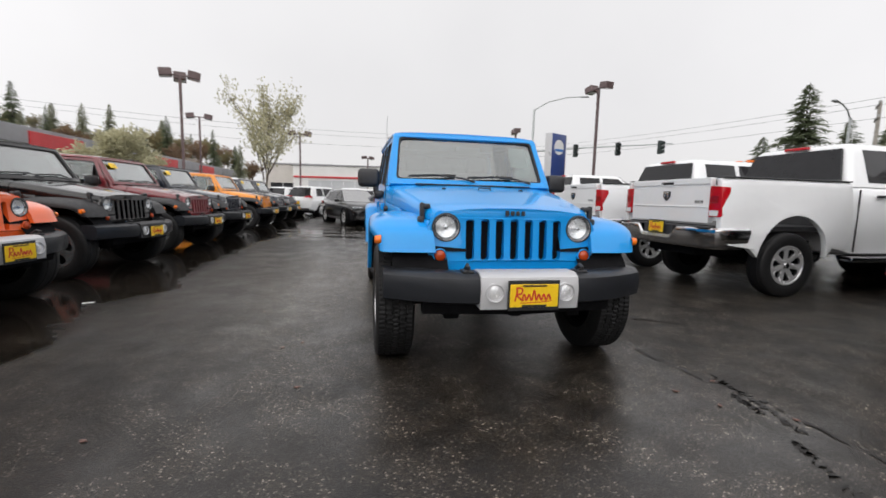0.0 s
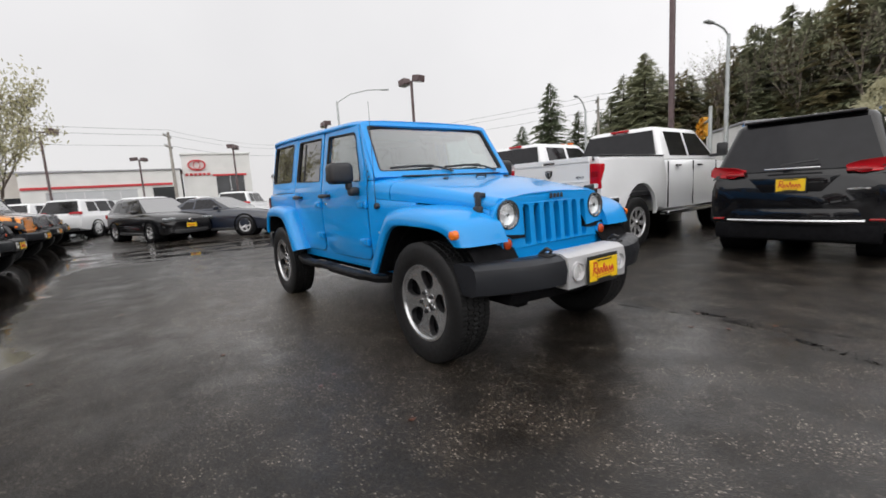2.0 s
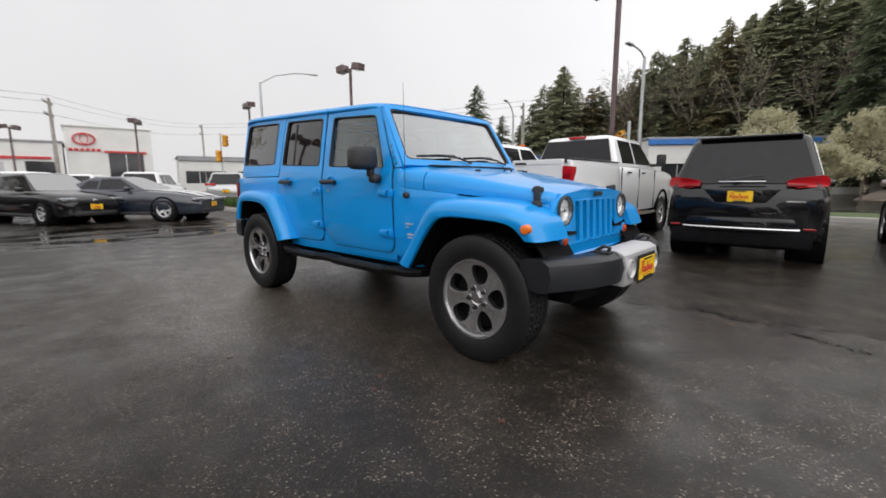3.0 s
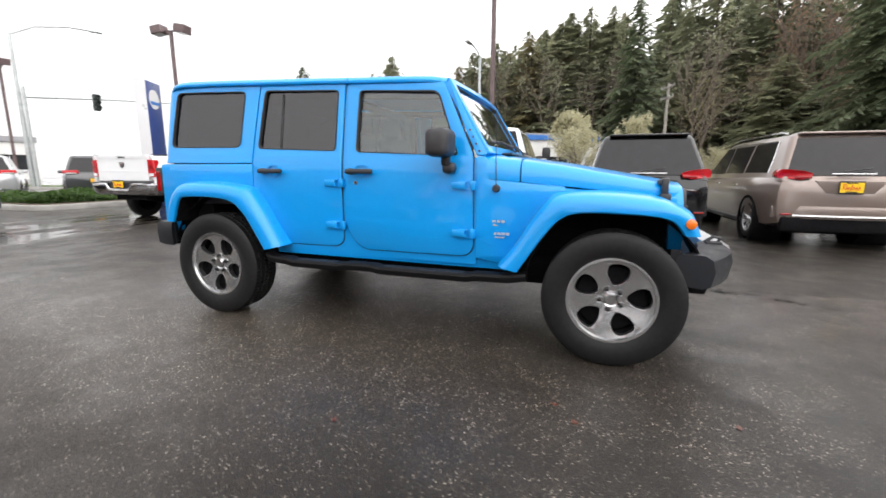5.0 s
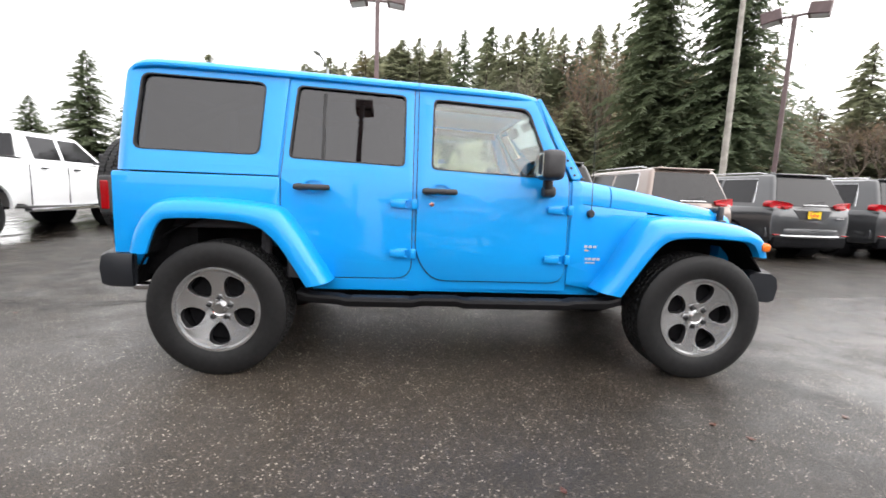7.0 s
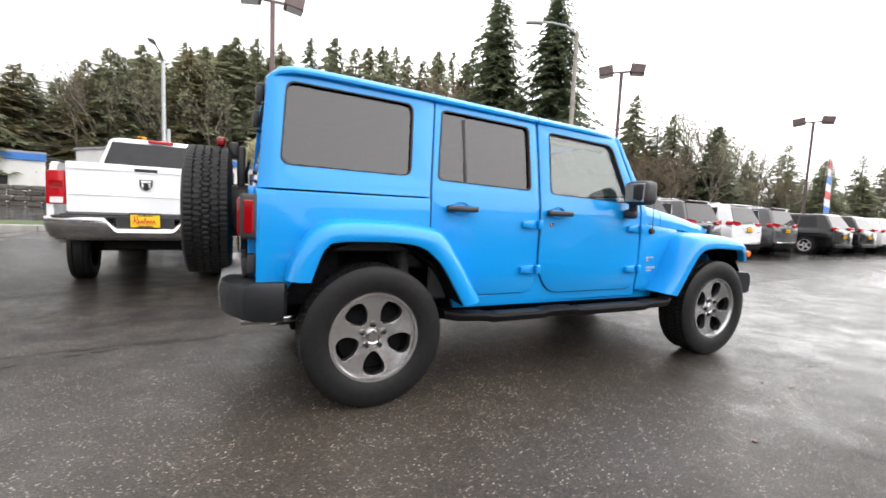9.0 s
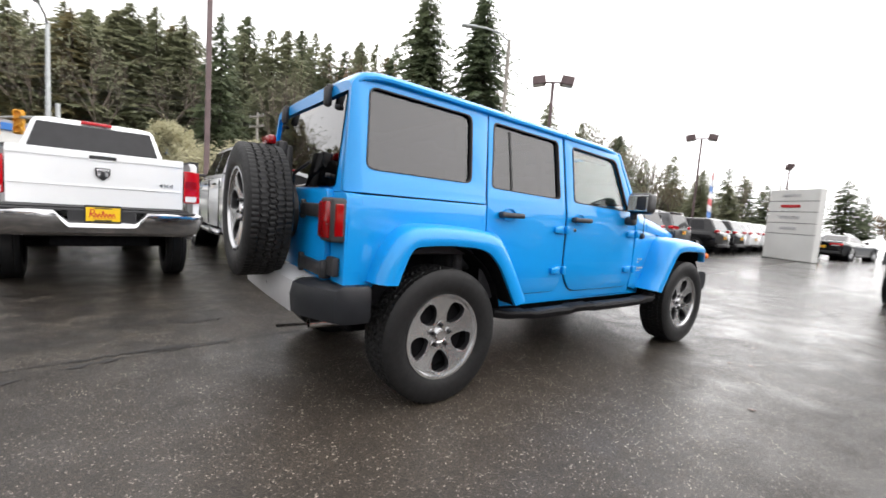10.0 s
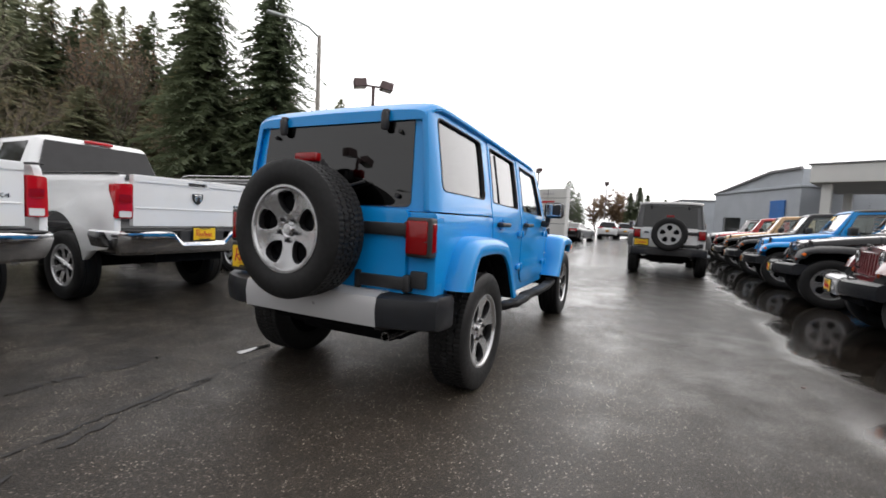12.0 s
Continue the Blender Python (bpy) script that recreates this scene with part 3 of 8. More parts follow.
def wagon(m, label, group=""):
    """The four-door off-road wagon, built in full once."""
    j = thing("off_road_wagon", label, "car", m, group)

    # flanks
    both("rear_quarter", lambda: side_panel([(2.605, 1.185), (3.535, 1.185), (3.55, 0.64), (3.40, 0.64), (3.34, 0.78), (3.22, 0.92), (3.05, 0.97), (2.82, 0.97), (2.70, 0.945), (2.605, 0.90)], []), BLUE, j)
    rear_win = rpoly([(2.515, 1.727), (1.875, 1.697), (1.875, 1.275), (2.555, 1.30)], 0.035)
    front_win = rpoly([(1.705, 1.685), (1.125, 1.652), (0.965, 1.235), (1.71, 1.265)], [0.035, 0.05, 0.03, 0.035])
    rd = rpoly([(2.555, 1.782), (1.825, 1.755), (1.822, 0.595), (2.40, 0.59), (2.51, 0.71), (2.597, 0.93), (2.597, 1.19)], [0.03, 0.03, 0.10, 0.10, 0.05, 0.05, 0.03], 5)
    fd = rpoly([(1.795, 1.753), (1.097, 1.727), (0.865, 1.235), (0.855, 0.585), (1.69, 0.585), (1.795, 0.74)], [0.03, 0.05, 0.04, 0.10, 0.12, 0.10], 5)
    rear_doors = both("rear_door", lambda: side_panel(rd, [rear_win], 0.035), BLUE, j)
    front_doors = both("front_door", lambda: side_panel(fd, [front_win], 0.035), BLUE, j)
    def door_gap(outline):
        c = Vector((sum(p[0] for p in outline) / len(outline), sum(p[1] for p in outline) / len(outline)))
        grown = [tuple(Vector(p) + (Vector(p) - c).normalized() * 0.007) for p in outline]
        shrunk = [tuple(Vector(p) - (Vector(p) - c).normalized() * 0.006) for p in outline]
        bm = prism(bmesh.new(), grown, [shrunk], "x", -0.020, -0.010)
        sliced(bm, "z", (0.6, 0.7, 0.8, 0.9, 1.0, 1.1, 1.18, 1.24, 1.32, 1.5, 1.65))
        return bent(bm, lambda x, y, z: (x + half(y, z), y, z))

    for doors, line in ((rear_doors, rd), (front_doors, fd)):
        for s, d in zip((1, -1), doors):
            part("door_seal", door_gap(line) if s > 0 else mirrored(door_gap(line)), SEALM, d)
    both("cowl_side", lambda: side_panel([(0.842, 1.228), (0.84, 0.70), (0.84, 0.575), (0.62, 0.53), (0.50, 0.60), (0.40, 0.80), (0.30, 0.97), (0.30, 1.045), (0.50, 1.062), (0.765, 1.085), (0.77, 1.20), (0.79, 1.228)], []), BLUE, j)
    both("body_side", lambda: bent(side_panel(rpoly([(2.62, 1.22), (0.84, 1.22), (0.84, 0.53), (2.36, 0.53), (2.62, 0.95)], 0.01), [], 0.015, 0), lambda x, y, z: (x - 0.013, y, z)), BLUE, j)
    both("door_pillar", lambda: bent(side_panel([(1.86, 1.775), (1.76, 1.77), (1.75, 1.2), (1.86, 1.2)], [], 0.015, 0), lambda x, y, z: (x - 0.013, y, z)), BLUE, j)
    both("rear_pillar", lambda: bent(side_panel([(2.66, 1.797), (2.54, 1.792), (2.58, 1.2), (2.68, 1.2)], [], 0.015, 0), lambda x, y, z: (x - 0.013, y, z)), BLUE, j)
    both("windshield_post", lambda: side_panel([(0.842, 1.232), (0.93, 1.40), (1.066, 1.706), (1.062, 1.72), (1.03, 1.68), (0.915, 1.465), (0.79, 1.26), (0.785, 1.232)], [], 0.05, 0.008), BLUE, j)
    both("sill", lambda: side_panel(rpoly([(2.42, 0.585), (0.60, 0.578), (0.60, 0.50), (2.42, 0.515)], 0.01), [], 0.04, 0.008), BLUE, j)
    both("engine_side", lambda: side_panel([(0.31, 1.035), (-0.34, 0.985), (-0.34, 0.90), (-0.20, 0.955), (0.31, 0.965)], []), BLUE, j)

    def glass_in(win, name, material, doors, thick=0.006):
        for s, d in zip((1, -1), doors):
            bm = prism(bmesh.new(), win, [], "x", -0.024, -0.024 + thick)
            sliced(bm, "z", (1.3, 1.4, 1.5, 1.6))
            bent(bm, lambda x, y, z: ((x + half(y, z)) * s, y, z))
            ob = part(name, bm, material, d)
            ob.visible_shadow = False

    def seal_round(win, doors, w=0.008):
        c = Vector((sum(p[0] for p in win) / len(win), sum(p[1] for p in win) / len(win)))
        outer = [tuple(Vector(p) + (Vector(p) - c).normalized() * 0.004) for p in win]
        inner = [tuple(Vector(p) - (Vector(p) - c).normalized() * w) for p in win]
        for s, d in zip((1, -1), doors):
            bm = prism(bmesh.new(), outer, [inner], "x", -0.020, 0.003)
            sliced(bm, "z", (1.3, 1.4, 1.5, 1.6))
            bent(bm, lambda x, y, z: ((x + half(y, z)) * s, y, z))
            part("window_seal", bm, SEALM, d)

    glass_in(rear_win, "window_pane", TINT, rear_doors)
    glass_in(front_win, "window_pane", CLEAR, front_doors)
    seal_round(rear_win, rear_doors)
    seal_round(front_win, front_doors)
    for s, d in zip((1, -1), rear_doors):
        part("division_bar", bent(boxes(((0, 2.36, 1.49), (0.02, 0.018, 0.40), 0.003, 1)), lambda x, y, z: ((x + half(y, z) - 0.02) * s, y, z)), SEALM, d)

    # handles, locks and hinges
    for doors, y in ((rear_doors, 2.41), (front_doors, 1.66)):
        for s, d in zip((1, -1), doors):
            bm = boxes(((s * 0.835, y, 1.132), (0.028, 0.212, 0.034), 0.013, 3), ((s * 0.815, y + 0.075, 1.132), (0.05, 0.04, 0.042), 0.014, 2), ((s * 0.81, y - 0.07, 1.132), (0.04, 0.022, 0.026), 0.008, 2))
            part("door_handle", bm, TRIM, d, "black pull handle")
            bm = prism(bmesh.new(), [(y + 0.062 * math.cos(a) - 0.005, 1.135 + 0.042 * math.sin(a)) for a in np.linspace(0, 2 * math.pi, 24, endpoint=False)], [[(y + 0.054 * math.cos(a) - 0.005, 1.135 + 0.035 * math.sin(a)) for a in np.linspace(0, 2 * math.pi, 24, endpoint=False)]], "x", 0.79, 0.7995)
            part("handle_recess", bm if s > 0 else mirrored(bm), BLUE, d)
    for s, d in zip((1, -1), front_doors):
        part("door_lock", lathe(bmesh.new(), [(0.0, 0.802), (0.014, 0.801), (0.016, 0.79)], 16, "x", (0, 1.705, 1.055)) if s > 0 else mirrored(lathe(bmesh.new(), [(0.0, 0.802), (0.014, 0.801), (0.016, 0.79)], 16, "x", (0, 1.705, 1.055))), CHROME, d)
    for doors, y, zs in ((rear_doors, 1.862, (1.052, 0.752)), (front_doors, 0.905, (1.045, 0.738))):
        for s, d in zip((1, -1), doors):
            for z in zs:
                bm = boxes(((s * 0.807, y + 0.045, z), (0.022, 0.09, 0.042), 0.006, 2), ((s * 0.808, y - 0.052, z), (0.03, 0.035, 0.062), 0.008, 2), ((s * 0.806, y + 0.02, z + 0.022), (0.016, 0.07, 0.012), 0.004, 1), ((s * 0.806, y + 0.02, z - 0.022), (0.016, 0.07, 0.012), 0.004, 1))
                part("door_hinge", bm, BLUE, d)

    # hood, grille, cowl
    zt = [(-0.37, 1.052), (-0.34, 1.068), (-0.28, 1.082), (-0.15, 1.105), (0.0, 1.132), (0.3, 1.185), (0.57, 1.222), (0.80, 1.249)]
    zs = [(-0.37, 0.985), (0.765, 1.088)]

    def hood(y0, y1):
        bm, secs = bmesh.new(), []
        for y in np.linspace(y0, y1, 12):
            w, a, b = half(y, 1.06) - 0.004, lerp(y, zs), curved(y, zt)
            if y < -0.2:
                w -= 0.05 * ((-0.2 - y) / 0.17) ** 2
            hh = b - a
            pr = [(w, a), (w + 0.001, a + 0.35 * hh), (w - 0.008, a + 0.62 * hh), (w - 0.035, a + 0.83 * hh), (w - 0.08, b - 0.014), (w - 0.15, b - 0.006), (w - 0.25, b + 0.002), (w * 0.3, b + 0.010), (0, b + 0.012)]
            secs.append([(x, y, z) for x, z in pr] + [(-x, y, z) for x, z in reversed(pr[:-1])])
        return loft(bm, secs)

    part("hood", rounded(hood(-0.352, 0.565), 0.004, 60), BLUE, j)
    part("cowl_panel", rounded(hood(0.574, 0.80), 0.004, 60), BLUE, j)
    part("cowl_vent", boxes(((0, 0.70, 1.252), (1.05, 0.07, 0.012), 0.004, 1)), TRIM, j)
    part("footman_loop", tube(bmesh.new(), [(-0.05, 0.36, 1.19), (-0.05, 0.35, 1.222), (0.05, 0.35, 1.222), (0.05, 0.36, 1.19)], 0.007, 6), TRIM, j)
    for x in (-0.33, 0.33):
        part("washer_nozzle", boxes(((x, 0.40, 1.208), (0.03, 0.04, 0.024), 0.008, 2)), TRIM, j)
    for s in (1, -1):
        bm = boxes(((s * 0.575, -0.255, 1.075), (0.06, 0.06, 0.035), 0.012, 2), ((s * 0.60, -0.265, 1.04), (0.032, 0.04, 0.12), 0.012, 2), ((s * 0.607, -0.27, 0.985), (0.045, 0.06, 0.05), 0.012, 2))
        part("hood_latch", bm, TRIM, j, "black rubber hood latch")

    outline = [(0.30, 1.066), (0.46, 1.048), (0.535, 1.015), (0.575, 0.955), (0.583, 0.86), (0.56, 0.72), (0.53, 0.665)]
    outline = [(0, 1.072)] + outline + [(0.3, 0.655), (0, 0.652), (-0.3, 0.655)] + [(-x, z) for x, z in reversed(outline)]
    slots = [rpoly([(x - 0.0285, 0.735), (x + 0.0285, 0.735), (x + 0.0285, 1.005 - 0.06 * abs(x) ** 2), (x - 0.0285, 1.005 - 0.06 * abs(x) ** 2)], 0.026, 4) for x in [0.1 * k for k in range(-3, 4)]]
    lamps = [circle((s * 0.458, 0.945), 0.092, 32) for s in (1, -1)]
    bm = prism(bmesh.new(), outline, slots + lamps, "y", -0.412, -0.335)
    rounded(bm, 0.012, 60, 3)
    lean = lambda x, y, z: (x, y + (z - 0.66) * 0.06 + 0.06 * x * x, z)
    part("grille", bent(bm, lean), BLUE, j)
    part("radiator_screen", boxes(((0, -0.315, 0.85), (0.70, 0.02, 0.36), 0.0, 1)), DARK, j)
    bm = boxes(*[((-0.055 + 0.037 * k, -0.394, 1.042), (0.026, 0.008, 0.030 if k else 0.036), 0.004, 1) for k in range(4)])
    part("hood_badge", bm, TRIM, j, "dark lettered badge as plain bars")
    for s in (1, -1):
        c = (s * 0.458, 0.0, 0.945)
        lampy = -0.372
        bm = lathe(bmesh.new(), [(0.0, lampy + 0.022), (0.03, lampy + 0.018), (0.06, lampy + 0.006), (0.085, lampy - 0.014)], 28, "y", c)
        lamp = part("headlight", bm, REFLECT, j, "round headlight with clear lens and bright reflector")
        part("lamp_ring", lathe(bmesh.new(), [(0.084, lampy - 0.012), (0.086, lampy - 0.022), (0.092, lampy - 0.020), (0.094, lampy + 0.02)], 32, "y", c), TRIM, lamp)
        bm = lathe(bmesh.new(), [(0.0, lampy - 0.034), (0.03, lampy - 0.032), (0.06, lampy - 0.025), (0.081, lampy - 0.012)], 28, "y", c)
        part("lamp_lens", bm, LAMPGLASS, lamp).visible_shadow = False
        part("reflector_edge", lathe(bmesh.new(), [(0.066, lampy + 0.001), (0.078, lampy - 0.010), (0.082, lampy - 0.014)], 28, "y", c), SMOKED, lamp)
        part("bulb_cap", lathe(bmesh.new(), [(0.0, lampy - 0.012), (0.013, lampy - 0.008), (0.015, lampy + 0.02)], 16, "y", c), CHROME, lamp)
        c = (s * 0.497, 0.0, 0.765)
        bm = lathe(bmesh.new(), [(0.0, -0.424), (0.02, -0.422), (0.034, -0.412), (0.038, -0.37)], 24, "y", c)
        sig = part("turn_signal", bm, DEEPAMBER, j, "round amber turn signal")
        part("signal_ring", lathe(bmesh.new(), [(0.038, -0.37), (0.040, -0.408), (0.046, -0.406), (0.048, -0.36)], 24, "y", c), BLUE, sig)

    # windshield
    slope = Vector((0, 0.298, 0.49)).normalized()
    face = Vector((0, -slope.z, slope.y))

    def on_slope(x, y, z):
        p = Vector((x, 0.792, 1.236)) + slope * z + face * y
        return (p.x, p.y - 0.05 * (1 - (x / 0.74) ** 2) * 0.6, p.z)

    hole = rpoly([(-0.690, 0.055), (0.690, 0.055), (0.650, 0.522), (-0.650, 0.522)], 0.04, 4)
    bm = prism(bmesh.new(), rpoly([(-0.745, 0.0), (0.745, 0.0), (0.694, 0.560), (-0.694, 0.560)], [0.01, 0.01, 0.04, 0.04]), [hole], "y", -0.02, 0.03)
    rounded(bm, 0.008, 60)
    sliced(bm, "x", [-0.6, -0.45, -0.3, -0.15, 0, 0.15, 0.3, 0.45, 0.6])
    ws = part("windshield_surround", bent(bm, on_slope), BLUE, j)
    bm = prism(bmesh.new(), hole, [], "y", 0.0, 0.006)
    sliced(bm, "x", [-0.5, -0.25, 0, 0.25, 0.5])
    part("windshield_pane", bent(bm, on_slope), WETGLASS, ws).visible_shadow = False
    inner = [(x * 0.972, 0.303 + (z - 0.303) * 0.94) for x, z in hole]
    part("windshield_seal", bent(prism(bmesh.new(), hole, [inner], "y", 0.004, 0.022), on_slope), SEALM, ws)
    for x0 in (-0.42, 0.12):
        bm = tube(bmesh.new(), [Vector(on_slope(x0 + 0.44, 0.045, 0.03)), Vector(on_slope(x0 + 0.30, 0.05, 0.07)), Vector(on_slope(x0 + 0.05, 0.045, 0.095))], 0.008, 6)
        tube(bm, [Vector(on_slope(x0 - 0.16, 0.03, 0.085)), Vector(on_slope(x0 + 0.05, 0.035, 0.095)), Vector(on_slope(x0 + 0.27, 0.03, 0.105))], 0.010, 6)
        part("wiper", bm, TRIM, j)
    for s in (1, -1):
        for k in range(4):
            z = 1.262 + 0.044 * k
            y = 0.840 + 0.0225 * k
            part("hinge_bolt", lathe(bmesh.new(), [(0.0, half(y, z) * 1.0 + 0.004), (0.007, half(y, z) + 0.003), (0.009, half(y, z) - 0.02)], 8, "x", (0, y - 0.012, z)) if s > 0 else mirrored(lathe(bmesh.new(), [(0.0, half(y, z) + 0.004), (0.007, half(y, z) + 0.003), (0.009, half(y, z) - 0.02)], 8, "x", (0, y - 0.012, z))), TRIM, ws)
    part("sticker", bent(boxes(((0.50, -0.008, 0.36), (0.17, 0.003, 0.22), 0, 1)), on_slope), PAPER, ws, "white price sheet behind the glass")
    part("rear_view_mirror", bent(boxes(((0.02, -0.06, 0.46), (0.24, 0.03, 0.07), 0.012, 2)), on_slope), TRIM, ws)

    # hard top
    ze = [(1.05, 1.726), (1.12, 1.748), (1.79, 1.782), (2.59, 1.818), (3.25, 1.842), (3.36, 1.840), (3.43, 1.830), (3.48, 1.808), (3.505, 1.776)]

    def roof(y0, y1, n):
        secs = []
        for y in np.linspace(y0, y1, n):
            e = curved(y, ze)
            w = 0.708 - 0.02 * max(0, (1.25 - y) / 0.2) - 0.045 * max(0.0, (y - 3.38) / 0.12) ** 2
            pr = [(w - 0.012, e - 0.050), (w, e - 0.044), (w + 0.002, e - 0.030), (w - 0.010, e - 0.014), (w - 0.032, e - 0.002), (w - 0.08, e + 0.006), (w - 0.25, e + 0.014), (0, e + 0.019)]
            secs.append([(x, y, z) for x, z in pr] + [(-x, y, z) for x, z in reversed(pr[:-1])])
        return loft(bmesh.new(), secs)

    part("front_roof_panel", rounded(roof(1.075, 1.797, 8), 0.006, 60), BLUE, j)
    part("rear_roof_panel", rounded(roof(1.803, 3.503, 30), 0.006, 60), BLUE, j)
    qw = rpoly([(2.70, 1.733), (3.405, 1.758), (3.438, 1.320), (2.728, 1.31)], 0.05)
    tuck = lambda x, y, z: (x - 4.6 * max(0.0, y - 3.445) ** 2, y, z)
    quarters = both("hard_top_side", lambda: bent(sliced(side_panel(rpoly([(2.565, 1.793), (3.44, 1.812), (3.50, 1.772), (3.548, 1.195), (2.612, 1.192), (2.612, 1.25)], [0.01, 0.02, 0.03, 0.01, 0.01, 0.01]), [qw], 0.035), "y", (3.45, 3.47, 3.49, 3.51, 3.53)), tuck), BLUE, j)
    glass_in(qw, "quarter_pane", TINT, quarters)
    seal_round(qw, quarters, 0.006)
    rear_lean = lambda x, y, z: (x, y - (z - 1.19) * 0.115 - 0.045 * abs(x / 0.8) ** 4, z)
    gate_hole = rpoly([(-0.60, 1.225), (0.60, 1.225), (0.575, 1.745), (-0.575, 1.745)], 0.04)
    bm = prism(bmesh.new(), rpoly([(-0.742, 1.192), (0.742, 1.192), (0.655, 1.797), (-0.655, 1.797)], [0.02, 0.02, 0.06, 0.06]), [gate_hole], "y", 3.50, 3.555)
    rounded(bm, 0.010, 60)
    sliced(bm, "x", [-0.7, -0.6, 0.6, 0.7])
    part("hard_top_rear", bent(bm, rear_lean), BLUE, j)
    bm = prism(bmesh.new(), rpoly([(-0.61, 1.215), (0.61, 1.215), (0.585, 1.755), (-0.585, 1.755)], 0.04), [], "y", 3.556, 3.562)
    lift = part("liftgate_glass", bent(bm, rear_lean), DEEPTINT, j, "dark tinted rear liftgate glass")
    lift.visible_shadow = False
    for x in (-0.40, 0.42):
        bm = boxes(((x, 3.525, 1.725), (0.045, 0.045, 0.11), 0.016, 2), ((x, 3.505, 1.782), (0.04, 0.06, 0.026), 0.010, 2))
        part("glass_hinge", bm, TRIM, lift, "black liftgate glass hinge")
    bm = tube(bmesh.new(), [(-0.02, 3.585, 1.235), (-0.06, 3.59, 1.30), (-0.30, 3.575, 1.36)], 0.010, 6)
    part("rear_wiper", bm, TRIM, lift)
    for x, z in ((-0.50, 1.66), (0.50, 1.66), (-0.52, 1.28), (0.52, 1.28)):
        part("glass_stud", lathe(bmesh.new(), [(0.0, 3.575 - (z - 1.19) * 0.115), (0.012, 3.572 - (z - 1.19) * 0.115), (0.014, 3.55 - (z - 1.19) * 0.115)], 10, "y", (x, 0, z)), TRIM, lift)

    # tail
    bm = prism(bmesh.new(), rpoly([(-0.795, 0.645), (0.795, 0.645), (0.79, 1.188), (-0.79, 1.188)], 0.03), [], "y", 3.46, 3.55)
    rounded(bm, 0.02, 60, 3)
    part("rear_panel", bm, BLUE, j)
    bm = prism(bmesh.new(), rpoly([(-0.615, 0.665), (0.60, 0.665), (0.60, 1.205), (-0.615, 1.205)], 0.035), [], "y", 3.545, 3.585)
    rounded(bm, 0.012, 60, 2)
    gate = part("tailgate", bm, BLUE, j)
    for z in (1.085, 0.775):
        bm = boxes(((-0.46, 3.60, z), (0.34, 0.035, 0.075), 0.012, 2), ((-0.635, 3.585, z), (0.05, 0.06, 0.10), 0.014, 2), ((-0.30, 3.605, z), (0.04, 0.03, 0.11), 0.01, 2))
        part("tailgate_hinge", bm, TRIM, gate, "black strap hinge")
    part("gate_handle", boxes(((0.50, 3.60, 1.08), (0.11, 0.04, 0.05), 0.014, 2)), TRIM, gate)
    for s in (1, -1):
        bm = boxes(((s * 0.715, 3.585, 1.045), (0.165, 0.08, 0.225), 0.016, 3))
        lamp = part("tail_light", bm, TRIM, j, "red tail light in a black housing")
        part("red_cover", boxes(((s * 0.706, 3.602, 1.045), (0.136, 0.075, 0.190), 0.014, 2)), DEEPRED, lamp)
        part("side_lens", boxes(((s * 0.797, 3.586, 1.045), (0.012, 0.046, 0.165), 0.005, 1)), DEEPRED, lamp)
        part("white_cover", boxes(((s * 0.700, 3.630, 0.985), (0.075, 0.016, 0.045), 0.006, 2)), PINKLENS, lamp)
        part("marker_bar", boxes(((s * 0.716, 3.637, 1.025), (0.135, 0.004, 0.005), 0, 1)), TRIM, lamp)

    # spare wheel on the tailgate
    add_wheel(j, pose(0.0, 3.80, 1.055, 0, 0, -90), FIVE, 0.402, 0.243, 0.255, TYRE_BIG, "spare_wheel", "spare wheel with a blocky black tyre and five-spoke rim")
    part("spare_carrier", lathe(bmesh.new(), [(0.0, 3.82), (0.12, 3.82), (0.16, 3.75), (0.17, 3.58)], 20, "y", (0, 0, 1.055)), TRIM, j)
    bm = boxes(((0, 3.735, 1.485), (0.17, 0.05, 0.055), 0.014, 2))
    stop = part("stop_light", bm, DEEPRED, j, "red high stop light above the spare wheel")
    part("stop_stalk", boxes(((0, 3.66, 1.44), (0.10, 0.06, 0.10), 0.015, 2), ((0, 3.62, 1.30), (0.09, 0.05, 0.34), 0.015, 2)), TRIM, stop)
    holder = dealer_plate(j, Matrix.Translation((0.60, 3.64, 0.83)) @ pose(0, 0, 0, 0, 0, 180), 0.305, 0.155)
    part("plate_bracket", boxes(((0.60, 3.60, 0.83), (0.34, 0.05, 0.20), 0.015, 2)), TRIM, holder)
    part("fuel_vent", boxes(((-0.70, 3.57, 0.80), (0.10, 0.04, 0.10), 0.01, 2)), TRIM, j)

    # flares
    f_out = smooth_path([(0.675, 0.56), (0.578, 0.683), (0.488, 0.836), (0.39, 0.968), (0.325, 1.008), (0.20, 1.022), (0.02, 1.020), (-0.19, 1.0), (-0.30, 0.965), (-0.39, 0.91), (-0.445, 0.79)], 4)
    f_in = smooth_path([(0.543, 0.536), (0.46, 0.665), (0.385, 0.775), (0.315, 0.858), (0.24, 0.897), (0.12, 0.908), (0.0, 0.905), (-0.12, 0.90), (-0.22, 0.89), (-0.29, 0.86), (-0.345, 0.795)], 4)
    r_out = smooth_path([(2.29, 0.585), (2.425, 0.806), (2.54, 0.97), (2.61, 1.012), (2.77, 1.036), (2.98, 1.048), (3.19, 1.04), (3.29, 0.99), (3.37, 0.875), (3.415, 0.733)], 4)
    r_in = smooth_path([(2.42, 0.556), (2.56, 0.78), (2.635, 0.862), (2.69, 0.90), (2.78, 0.925), (2.95, 0.937), (3.16, 0.932), (3.222, 0.91), (3.262, 0.837), (3.30, 0.728)], 4)
